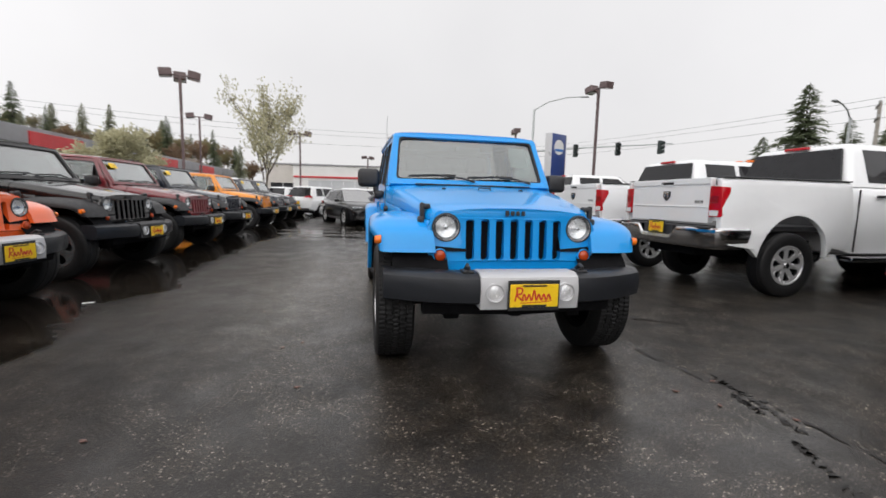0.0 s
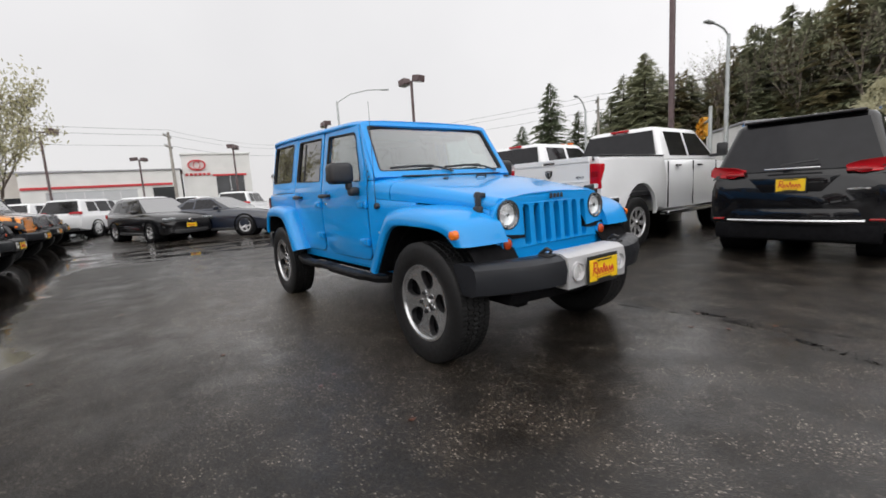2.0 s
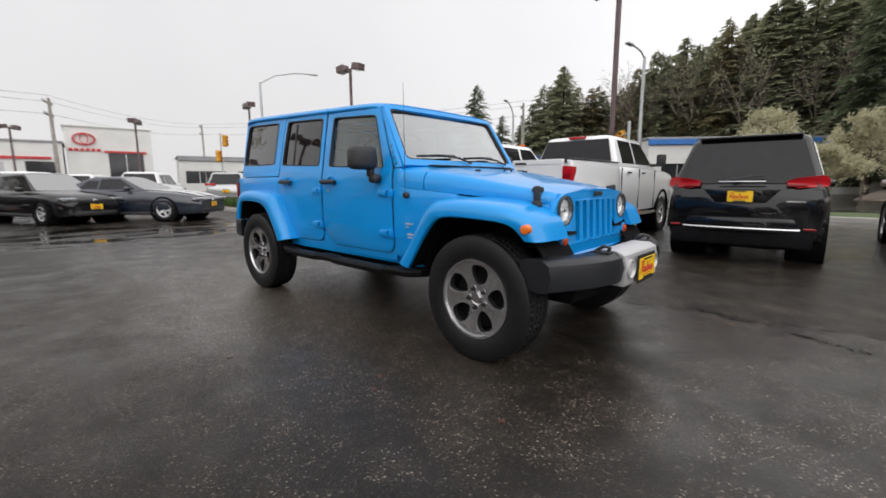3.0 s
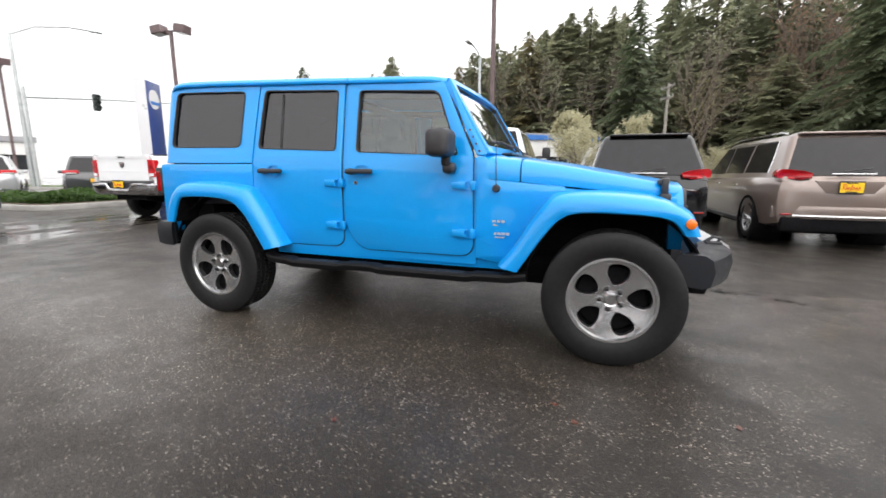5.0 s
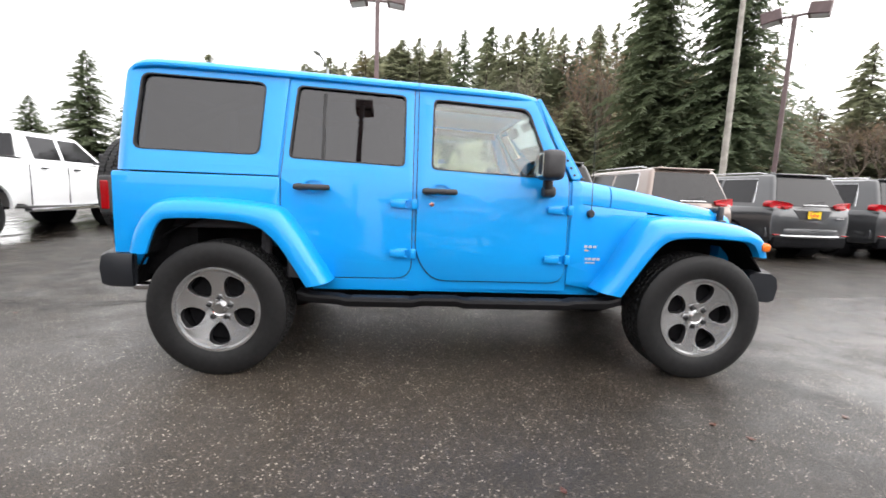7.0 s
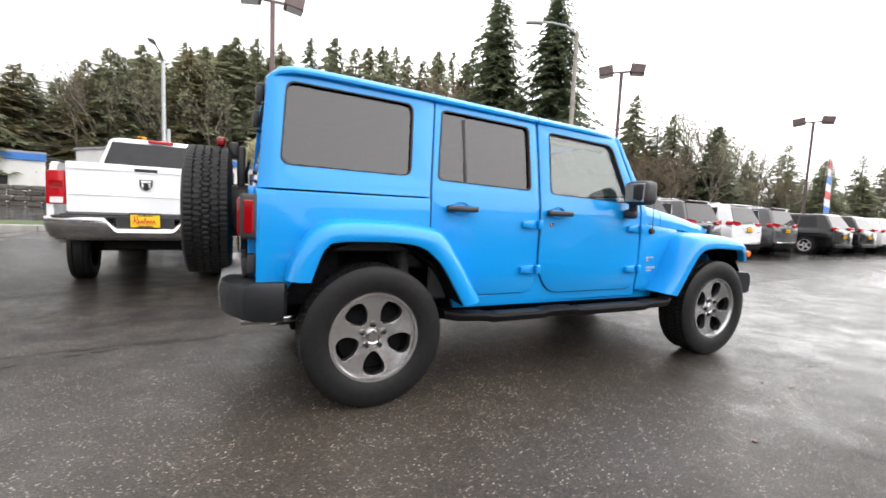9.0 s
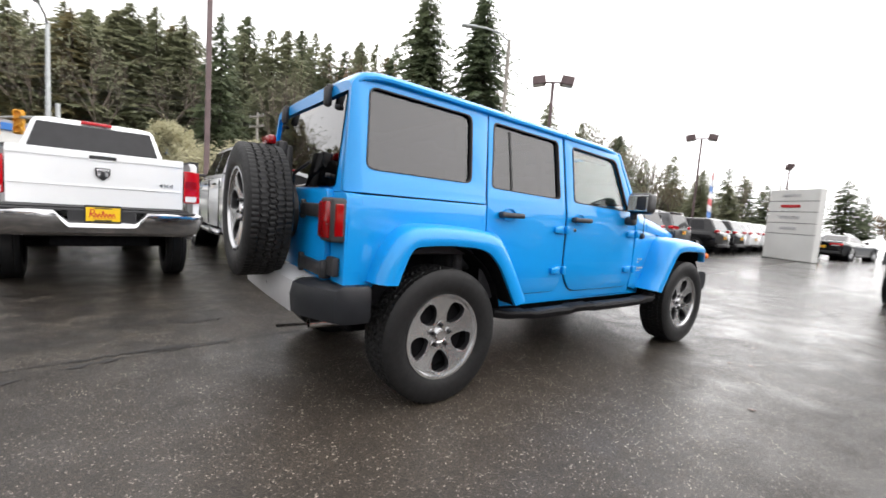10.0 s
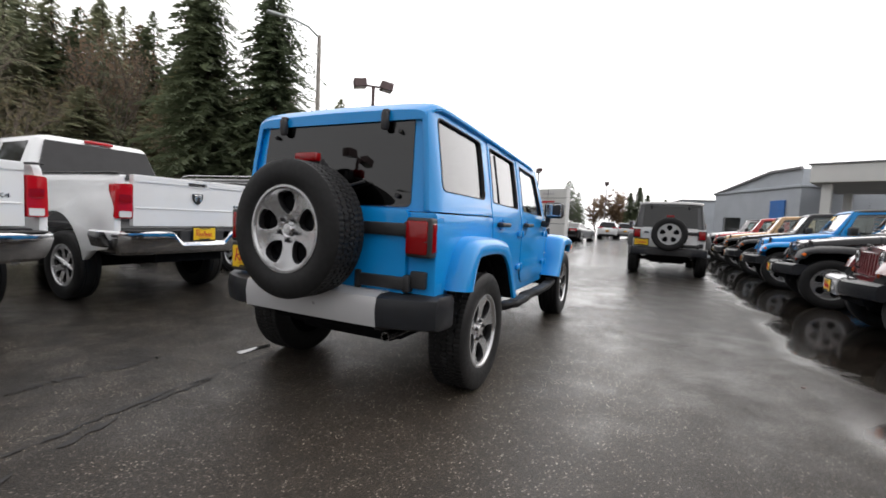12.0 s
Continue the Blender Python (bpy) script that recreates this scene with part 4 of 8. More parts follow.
    f_root, r_root = lambda y: half(y, 0.9) - 0.03, lambda y: 0.765
    f_lip, r_lip = lambda y: 0.938 - 0.06 * max(0.0, (-0.2 - y) / 0.25) ** 2, lambda y: 0.938
    both("front_flare", lambda: arch(f_out, f_in, f_root, f_lip, FLARE), BLUE, j, "", 40)
    both("rear_flare", lambda: arch(r_out, r_in, r_root, r_lip, FLARE), BLUE, j, "", 40)
    for s in (1, -1):
        bm = lathe(bmesh.new(), [(0.0, 0.912), (0.02, 0.910), (0.026, 0.906), (0.029, 0.87)], 20, "x", (0, -0.366, 0.862))
        part("side_marker", bm if s > 0 else mirrored(bm), AMBERLENS, j, "small amber side marker")

    def liner(y, z0, z1, r):
        pts = [(y + r * math.cos(a), 0.42 + r * math.sin(a)) for a in np.linspace(0.2, math.pi - 0.2, 20)]
        inn = [(y + (r - 0.01) * math.cos(a), 0.42 + (r - 0.01) * math.sin(a)) for a in np.linspace(math.pi - 0.2, 0.2, 20)]
        return prism(bmesh.new(), pts + inn, [], "x", z0, z1)

    def well(y):
        return prism(bmesh.new(), [(max(-0.33, y + 0.54 * math.cos(a)), 0.42 + 0.54 * math.sin(a)) for a in np.linspace(0.0, math.pi, 20)], [], "x", 0.44, 0.45)

    both("flare_liner", lambda: arch(f_out, f_in, f_root, f_lip, FLARE_INSIDE), DARK, j)
    both("rear_flare_liner", lambda: arch(r_out, r_in, r_root, r_lip, FLARE_INSIDE), DARK, j)
    both("well_wall", lambda: well(0.0), DARK, j)
    both("rear_well_wall", lambda: well(2.946), DARK, j)
    both("wheel_liner", lambda: liner(0.0, 0.45, 0.80, 0.52), DARK, j)
    both("rear_wheel_liner", lambda: liner(2.946, 0.45, 0.80, 0.52), DARK, j)

    # bumpers
    def bumper_run(xs, line, prof):
        secs = []
        for x in xs:
            y, zoff, k = line(x)
            secs.append([(x, y + dy * k, z + zoff) for dy, z in prof])
        return loft(bmesh.new(), secs)

    fline = lambda x: (-0.672 + 0.22 * max(0, abs(x) - 0.35) ** 1.7 / 0.36, 0.0, 1.0)
    fprof = [(-0.02, 0.52), (-0.035, 0.60), (-0.02, 0.665), (0.02, 0.69), (0.13, 0.695), (0.16, 0.68), (0.16, 0.52), (0.02, 0.505)]
    for s in (1, -1):
        bm = bumper_run([s * x for x in np.linspace(0.305, 0.86, 14)], fline, fprof)
        part("front_bumper_end", rounded(bm, 0.014, 50, 3), BUMPERM, j, "dark grey plastic bumper end")
    bm = bumper_run(np.linspace(-0.306, 0.306, 9), lambda x: (-0.675 + 0.02 * x * x, 0, 1.0), [(-0.035, 0.485), (-0.045, 0.60), (-0.03, 0.675), (0.015, 0.70), (0.13, 0.70), (0.13, 0.49)])
    fb = part("front_bumper_middle", rounded(bm, 0.014, 50, 3), SILVERT, j, "silver bumper centre panel with fog lamps")
    for s in (1, -1):
        c = (s * 0.222, 0, 0.585)
        part("fog_lamp_ring", lathe(bmesh.new(), [(0.058, -0.70), (0.062, -0.728), (0.052, -0.73), (0.046, -0.712), (0.044, -0.69)], 28, "y", c), SILVERT, fb)
        part("fog_lamp", lathe(bmesh.new(), [(0.0, -0.722), (0.025, -0.721), (0.043, -0.714), (0.046, -0.70)], 24, "y", c), REFLECT, fb)
        bm = tube(bmesh.new(), [(s * 0.365, -0.62, 0.69), (s * 0.365, -0.635, 0.725), (s * 0.365, -0.60, 0.735), (s * 0.365, -0.55, 0.70)], 0.012, 6)
        box(bm, (s * 0.365, -0.60, 0.697), (0.07, 0.09, 0.016), 0.004, 1)
        part("tow_hook", bm, TRIM, fb)
    dealer_plate(j, pose(0.012, -0.735, 0.572), 0.300, 0.142)
    part("air_dam", bumper_run(np.linspace(-0.62, 0.62, 13), lambda x: (-0.60 + 0.12 * abs(x), 0, 1), [(0, 0.42), (-0.03, 0.52), (0.10, 0.52), (0.08, 0.42)]), DARK, j)

    rline = lambda x: (3.70 - 0.16 * max(0, abs(x) - 0.5) ** 2 / 0.16, 0.0, 1.0)
    rprof = [(0.02, 0.535), (0.03, 0.63), (0.015, 0.695), (-0.02, 0.715), (-0.16, 0.715), (-0.18, 0.70), (-0.18, 0.54), (-0.02, 0.52)]
    for s in (1, -1):
        secs = []
        for x in np.linspace(0.515, 0.84, 9):
            y, _, _ = rline(x)
            secs.append([(s * x, y + dy, z) for dy, z in rprof])
        for y in (3.50, 3.42):
            secs.append([(s * (0.862 - 0.25 * (0.03 - dy)), y, z) for dy, z in rprof])
        bm = loft(bmesh.new(), secs)
        part("rear_bumper_end", rounded(bm, 0.012, 50, 2), BUMPERM, j, "dark grey plastic bumper end")
        bm = lathe(bmesh.new(), [(0.0, 0.50), (0.05, 0.50), (0.055, 0.515), (0.025, 0.53), (0.02, 0.56)], 14, "z", (s * 0.50, 3.62, 0.0))
        part("bump_stop", bm, TRIM, j)
    bm = bumper_run(np.linspace(-0.514, 0.514, 9), lambda x: (3.705 - 0.03 * x * x, 0, 1), [(0.025, 0.53), (0.035, 0.63), (0.02, 0.70), (-0.02, 0.72), (-0.16, 0.72), (-0.16, 0.54)])
    part("rear_bumper_middle", rounded(bm, 0.010, 50, 2), SILVERT, j, "silver bumper centre panel")
    part("tow_hitch", boxes(((0.0, 3.50, 0.585), (0.9, 0.10, 0.06), 0.02, 2)), DARK, j)
    part("exhaust_pipe", lathe(bmesh.new(), [(0.022, 3.30), (0.026, 3.34), (0.028, 3.56), (0.028, 3.62), (0.024, 3.62), (0.022, 3.45)], 18, "y", (-0.52, 0, 0.452)), CHROME, j, "chrome exhaust tip")

    # side steps
    def step():
        secs = []
        for y, zo, xo in [(0.50, 0.02, -0.06), (0.60, 0.012, -0.01), (0.82, 0.010, 0.0), (0.86, 0.0, 0.004), (1.50, 0.0, 0.004), (1.54, 0.010, 0.0), (1.76, 0.010, 0.0), (1.80, 0.0, 0.004), (2.20, 0.0, 0.004), (2.24, 0.010, 0.0), (2.42, 0.012, -0.03), (2.50, 0.02, -0.08)]:
            secs.append([(x + xo, y, z + zo) for x, z in [(0.80, 0.488), (0.885, 0.494), (0.905, 0.490), (0.912, 0.475), (0.900, 0.440), (0.86, 0.432), (0.80, 0.44)]])
        bm = loft(bmesh.new(), secs)
        return rounded(bm, 0.008, 45, 2)

    steps = both("side_step", step, STEPM, j, "black plastic side step")
    for s, st in zip((1, -1), steps):
        for y0, y1 in ((0.88, 1.48), (1.82, 2.18)):
            part("step_pad", boxes(((s * 0.862, (y0 + y1) / 2, 0.490), (0.075, y1 - y0 - 0.02, 0.012), 0.005, 1)), RUBBER, st)

    # mirrors and aerial
    for s in (1, -1):
        bm = boxes(((s * 0.925, 1.03, 1.305), (0.20, 0.14, 0.170), 0.04, 3))
        bent(bm, lambda x, y, z: (x, y + 0.05 * (abs(x) - 0.9), z))
        mir = part("door_mirror", bm, TRIM, j, "black door mirror")
        part("mirror_foot", boxes(((s * 0.86, 1.02, 1.205), (0.05, 0.06, 0.08), 0.02, 2), ((s * 0.83, 1.005, 1.155), (0.09, 0.08, 0.07), 0.026, 3)), TRIM, mir)
        part("mirror_pane", boxes(((s * 0.93, 1.098, 1.305), (0.165, 0.006, 0.13), 0.003, 1)), CHROME, mir)
    bm = lathe(bmesh.new(), [(0.0, 0.80), (0.018, 0.80), (0.024, 0.79), (0.024, 0.75)], 16, "x", (0, 0.712, 1.03))
    aer = part("aerial_base", mirrored(bm), TRIM, j)
    part("aerial_mast", tube(bmesh.new(), [(-0.785, 0.712, 1.03), (-0.79, 0.712, 1.06), (-0.775, 0.73, 1.82)], [0.006, 0.003, 0.0012], 6), TRIM, aer)

    # badges as plain bars
    for s in (1, -1):
        bm = bmesh.new()
        for k in range(6):
            box(bm, (s * (half(0.72, 0.815) + 0.001), 0.81 - 0.029 * k, 0.822), (0.003, 0.021, 0.015))
        tri = [((0.80 - 0.048 * k, 0.793), (0.74 - 0.048 * k, 0.793), (0.768 - 0.048 * k, 0.804)) for k in range(2)]
        part("trim_badge", bm, SILVERT, j, "small metal badge as plain bars")
        bm = bmesh.new()
        for a in tri:
            prism(bm, list(a), [], "x", half(0.72, 0.79) - 0.001, half(0.72, 0.79) + 0.002)
        part("hill_badge", bm if s > 0 else mirrored(bm), SANDP, j)
        bm = bmesh.new()
        for k in range(8):
            box(bm, (s * (half(0.70, 0.74) + 0.001), 0.83 - 0.028 * k, 0.742), (0.003, 0.021, 0.016))
        box(bm, (s * (half(0.70, 0.72) + 0.001), 0.73, 0.718), (0.003, 0.15, 0.008))
        part("model_badge", bm, SILVERT, j)

    # inside and below
    part("cabin_floor", boxes(((0, 2.05, 0.60), (1.40, 2.9, 0.06), 0, 1), ((0, 3.30, 0.80), (1.40, 0.35, 0.35), 0, 1)), DARK, j)
    both("door_trim", lambda: boxes(((0.735, 1.72, 0.90), (0.03, 1.72, 0.66), 0.01, 1), ((0.72, 3.05, 1.03), (0.03, 0.88, 0.33), 0.01, 1)), DASHM, j)
    part("firewall", boxes(((0, 0.70, 0.92), (1.36, 0.06, 0.55), 0, 1)), DARK, j)
    part("dashboard", boxes(((0, 0.92, 1.10), (1.42, 0.36, 0.24), 0.05, 3), ((0.0, 1.05, 0.85), (0.30, 0.3, 0.35), 0.03, 2)), DASHM, j)
    bm = lathe(bmesh.new(), [(0.17, -0.015), (0.185, 0.0), (0.17, 0.015), (0.158, 0.0)], 28, "y", closed=True)
    box(bm, (0, 0, 0), (0.32, 0.03, 0.04), 0.01, 1)
    box(bm, (0, 0.0, -0.02), (0.10, 0.05, 0.10), 0.02, 2)
    bmesh.ops.transform(bm, matrix=pose(0.37, 1.25, 1.13, -25), verts=bm.verts[:])
    part("steering_wheel", bm, TRIM, j)

    def seat(x, y, wide):
        bm = boxes(((x, y, 0.82), (wide, 0.50, 0.16), 0.05, 3))
        box(bm, (x, y + 0.29, 1.14), (wide * 0.92, 0.14, 0.60), 0.05, 3, Euler((radians(-12), 0, 0)).to_matrix())
        return bm

    for x in (-0.36, 0.36):
        st = part("front_seat", seat(x, 1.62, 0.52), CLOTH, j)
        part("headrest", boxes(((x, 2.0, 1.53), (0.27, 0.10, 0.19), 0.045, 3)), CLOTH, st)
        part("headrest", boxes(((x, 2.83, 1.50), (0.25, 0.10, 0.17), 0.045, 3)), CLOTH, st)
    part("rear_seat", seat(0, 2.50, 1.25), CLOTH, j)
    for y, z in ((1.95, 1.66), (2.72, 1.70)):
        part("roll_bar", tube(bmesh.new(), [(-0.68, y, 0.7), (-0.66, y, 1.3), (-0.60, y, z - 0.05), (-0.52, y, z), (0.52, y, z), (0.60, y, z - 0.05), (0.66, y, 1.3), (0.68, y, 0.7)], 0.032, 8), CLOTH, j)
    for s in (1, -1):
        part("roof_bar", tube(bmesh.new(), [(s * 0.58, 1.10, 1.64), (s * 0.58, 2.0, 1.69), (s * 0.58, 2.72, 1.70), (s * 0.60, 3.30, 1.45)], 0.03, 8), CLOTH, j)
    # the widest box is an added, unseen block against light under the body
    part("underbody", boxes(((0, 1.5, 0.56), (1.46, 1.9, 0.10), 0.02, 1), ((0, 1.5, 0.50), (1.0, 4.0, 0.16), 0.02, 1), ((0.42, 1.45, 0.42), (0.10, 3.8, 0.12), 0.01, 1), ((-0.42, 1.45, 0.42), (0.10, 3.8, 0.12), 0.01, 1), ((0, -0.1, 0.80), (0.95, 0.5, 0.4), 0.0, 1), ((0, 3.1, 0.42), (0.8, 0.5, 0.2), 0.05, 2)), DARK, j)
    for y in (0.0, 2.946):
        part("axle", tube(tube(bmesh.new(), [(-0.7, y, 0.40), (0.7, y, 0.40)], 0.045, 10), [(0.12, y - 0.16, 0.40), (0.12, y + 0.16, 0.40)], [0.05, 0.12] if y else [0.12, 0.05], 12), DARK, j)

    # wheels
    for y in (0.0, 2.946):
        for s in (-1, 1):
            add_wheel(j, pose(s * 0.772, y, 0.40, 36 if y else 12, 0, 0 if s < 0 else 180), FIVE, 0.402, 0.243, 0.255, TYRE_BIG, "wheel", "wheel with black tyre and grey five-spoke rim")
    return j

# ---- other vehicles ----
# Local axes: tail at y = 0, front towards -y, z up from the ground.
def slab(corners, lift=0.004, depth=0.012, shrink=0.0):
    """A thin pane on four or more corners in order, standing proud of them."""
    c = [Vector(p) for p in corners]
    mid = sum(c, Vector()) / len(c)
    n = (c[1] - c[0]).cross(c[2] - c[1]).normalized()
    c = [p + (mid - p) * shrink for p in c]
    bm = bmesh.new()
    hi, lo = [bm.verts.new(p + n * lift) for p in c], [bm.verts.new(p - n * depth) for p in c]
    bm.faces.new(hi)
    bm.faces.new(list(reversed(lo)))
    for i in range(len(c)):
        k = (i + 1) % len(c)
        bm.faces.new((hi[i], lo[i], lo[k], hi[k]))
    return bm


def shell(stations):
    """A car's lower body from (y, half width, low z, top z) stations, tail first."""
    secs = []
    for y, w, a, b in stations:
        h = b - a
        pr = [(w * 0.80, a), (w * 0.94, a + 0.05 * h), (w * 0.985, a + 0.28 * h), (w, a + 0.52 * h), (w * 0.992, a + 0.74 * h), (w * 0.955, a + 0.92 * h), (w * 0.88, b - 0.006), (w * 0.5, b + 0.012), (0, b + 0.018)]
        secs.append([(x, y, z) for x, z in pr] + [(-x, y, z) for x, z in reversed(pr[:-1])])
    return loft(bmesh.new(), secs)


def house(g):
    """The glazed upper body: g holds rear base, rear top, front top and front base y, belt z, roof z, half widths."""
    secs = []
    for t in (0.0, 0.35, 0.7, 0.9, 0.97, 1.0):
        y0, y1 = g["rb"] + (g["rt"] - g["rb"]) * t, g["fb"] + (g["ft"] - g["fb"]) * t
        w = g["wb"] + (g["wr"] - g["wb"]) * t
        z = g["zb"] + (g["zr"] - g["zb"]) * (t if t < 0.9 else 0.9 + (t - 0.9) * 0.9)
        k = {0.97: 0.02, 1.0: 0.10}.get(t, 0.0)
        y0, y1, w = y0 - k, y1 + k, w - k
        r = 0.10
        secs.append([(x, y, z) for x, y in rpoly([(w, y0), (w * 0.95, y1), (-w * 0.95, y1), (-w, y0)], r, 4)])
    bm = loft(bmesh.new(), secs)
    return bent(bm, lambda x, y, z: (x, y, z + (0.03 * (1 - (x / g["wr"]) ** 2) if z > g["zr"] - 0.06 else 0)))


def on_side(g, y, t, s):
    w = g["wb"] + (g["wr"] - g["wb"]) * t
    f = (y - g["rb"]) / (g["fb"] - g["rb"])
    return (s * w * (1 - 0.05 * max(0, f)), y, g["zb"] + (g["zr"] - g["zb"]) * t)


def car(m, material, label, L, W, stations, g, wheels, windows, style=SEVEN, R=0.34, kind="car", group="", tail=None, nose=None, plates=("rear",), plate_z=None):
    """A parked car: body, glazed cabin, wheels, lamps, mirrors and plates."""
    c = thing(kind, label, "car", m, group)
    body = part("body", shell(stations), material, c, "", 45)
    part("cabin", house(g), material, c, "", 45)
    for s in (1, -1):
        for y0, y1, t0, t1, sl0, sl1 in windows:
            q = [on_side(g, y0 - sl0 * 0, t0, s), on_side(g, y1, t0, s), on_side(g, y1 + sl1, t1, s), on_side(g, y0 + sl0, t1, s)]
            part("side_window", slab(q if s < 0 else list(reversed(q)), 0.006), PRIVACY, c)
        bm = boxes(((s * (g["wb"] + 0.10), g["fb"] + 0.42, g["zb"] + 0.06), (0.20, 0.10, 0.13), 0.04, 2))
        part("door_mirror", bm, material, c)
        for y in (g["rb"] + (g["fb"] - g["rb"]) * 0.42, g["rb"] + (g["fb"] - g["rb"]) * 0.66):
            part("door_handle", boxes(((s * (W / 2 * 0.985), y, g["zb"] - 0.10), (0.03, 0.17, 0.025), 0.01, 1)), CHROME if style is CHROMED else material, c)
        part("sill_trim", boxes(((s * W / 2 * 0.95, -L / 2, stations[len(stations) // 2][2] + 0.05), (0.06, L * 0.5, 0.09), 0.02, 1)), TRIM, c)

    def across(t0, t1, w0, w1, rear):
        ya, yb = (g["rb"], g["rt"]) if rear else (g["fb"], g["ft"])
        z = lambda t: g["zb"] + (g["zr"] - g["zb"]) * t
        y = lambda t: ya + (yb - ya) * t
        q = [(w0, y(t0), z(t0)), (-w0, y(t0), z(t0)), (-w1, y(t1), z(t1)), (w1, y(t1), z(t1))]
        return slab(q if rear else list(reversed(q)), 0.012)

    part("rear_window", across(0.10, 0.88, g["wb"] - 0.10, g["wr"] - 0.06, True), PRIVACY, c)
    part("windshield", across(0.04, 0.93, g["wb"] - 0.10, g["wr"] - 0.06, False), SKYGLASS, c)
    for y in wheels:
        for s in (1, -1):
            bm = lathe(bmesh.new(), [(0.0, s * (W / 2 * 0.55)), (R + 0.05, s * (W / 2 * 0.55)), (R + 0.05, s * (W / 2 + 0.004)), (R + 0.0, s * (W / 2 + 0.002)), (R + 0.0, s * (W / 2 * 0.6))], 28, "x", (0, y, R))
            part("wheel_arch", bm, DARK, c)
            add_wheel(c, pose(s * (W / 2 - 0.10), y, R, 15 * s, 0, 0 if s < 0 else 180) @ Matrix.Diagonal((0.85, R / 0.40, R / 0.40, 1)), style, 0.40, 0.262, 0.25, TYRE_LOW, detail=False)
    part("underbody", boxes(((0, -L / 2, 0.27), (W * 0.8, L * 0.86, 0.14), 0.0, 1)), DARK, c)
    if tail:
        tail(c, g, W)
    if nose:
        nose(c, g, W, L)
    if "rear" in plates:
        zp = plate_z or stations[0][2] + (stations[0][3] - stations[0][2]) * 0.55
        dealer_plate(c, Matrix.Translation((0, 0.03, zp)) @ pose(0, 0, 0, 0, 0, 180))
    if "front" in plates:
        dealer_plate(c, pose(0, -L - 0.02, 0.50))
    return c


TYRE_LOW = finish(tyre_mesh(0.40, 0.262, 0.25, False, 40), "tyre", RUBBER, 40)


def simple_tail(z, w0, w1, h=0.14, y=0.0):
    def make(c, g, W):
        for s in (1, -1):
            lamp = part("tail_light", boxes(((s * (w0 + w1) / 2, y - 0.02, z), (w1 - w0, 0.12, h), 0.03, 2)), REDLENS, c, "red tail light")
            part("reversing_lens", boxes(((s * (w0 + w1) / 2, y + 0.03, z - h * 0.35), ((w1 - w0) * 0.7, 0.04, h * 0.25), 0.01, 1)), WHITELENS, lamp)
        part("bumper_trim", boxes(((0, 0.0, 0.40), (W * 0.8, 0.10, 0.14), 0.03, 2)), TRIM, c)
    return make


def simple_nose(z, w0, w1, gz, gw, h=0.12):
    def make(c, g, W, L):
        for s in (1, -1):
            lamp = part("headlight", boxes(((s * (w0 + w1) / 2, -L + 0.10, z), (w1 - w0, 0.22, h), 0.04, 2)), SMOKED, c, "clear headlight")
            part("lamp_cover", boxes(((s * (w0 + w1) / 2, -L + 0.095, z), (w1 - w0 + 0.01, 0.225, h + 0.01), 0.04, 2)), LAMPGLASS, lamp).visible_shadow = False
        part("grille", boxes(((0, -L + 0.02, gz), (gw * 2, 0.05, 0.10), 0.02, 2)), TRIM, c)
        part("lower_grille", boxes(((0, -L + 0.02, 0.32), (W * 0.6, 0.06, 0.14), 0.03, 2)), TRIM, c)
        part("nose_badge", lathe(bmesh.new(), [(0.0, -0.02), (0.05, -0.018), (0.06, 0.0)], 16, "y", (0, -L - 0.012, gz)), CHROME, c)
    return make


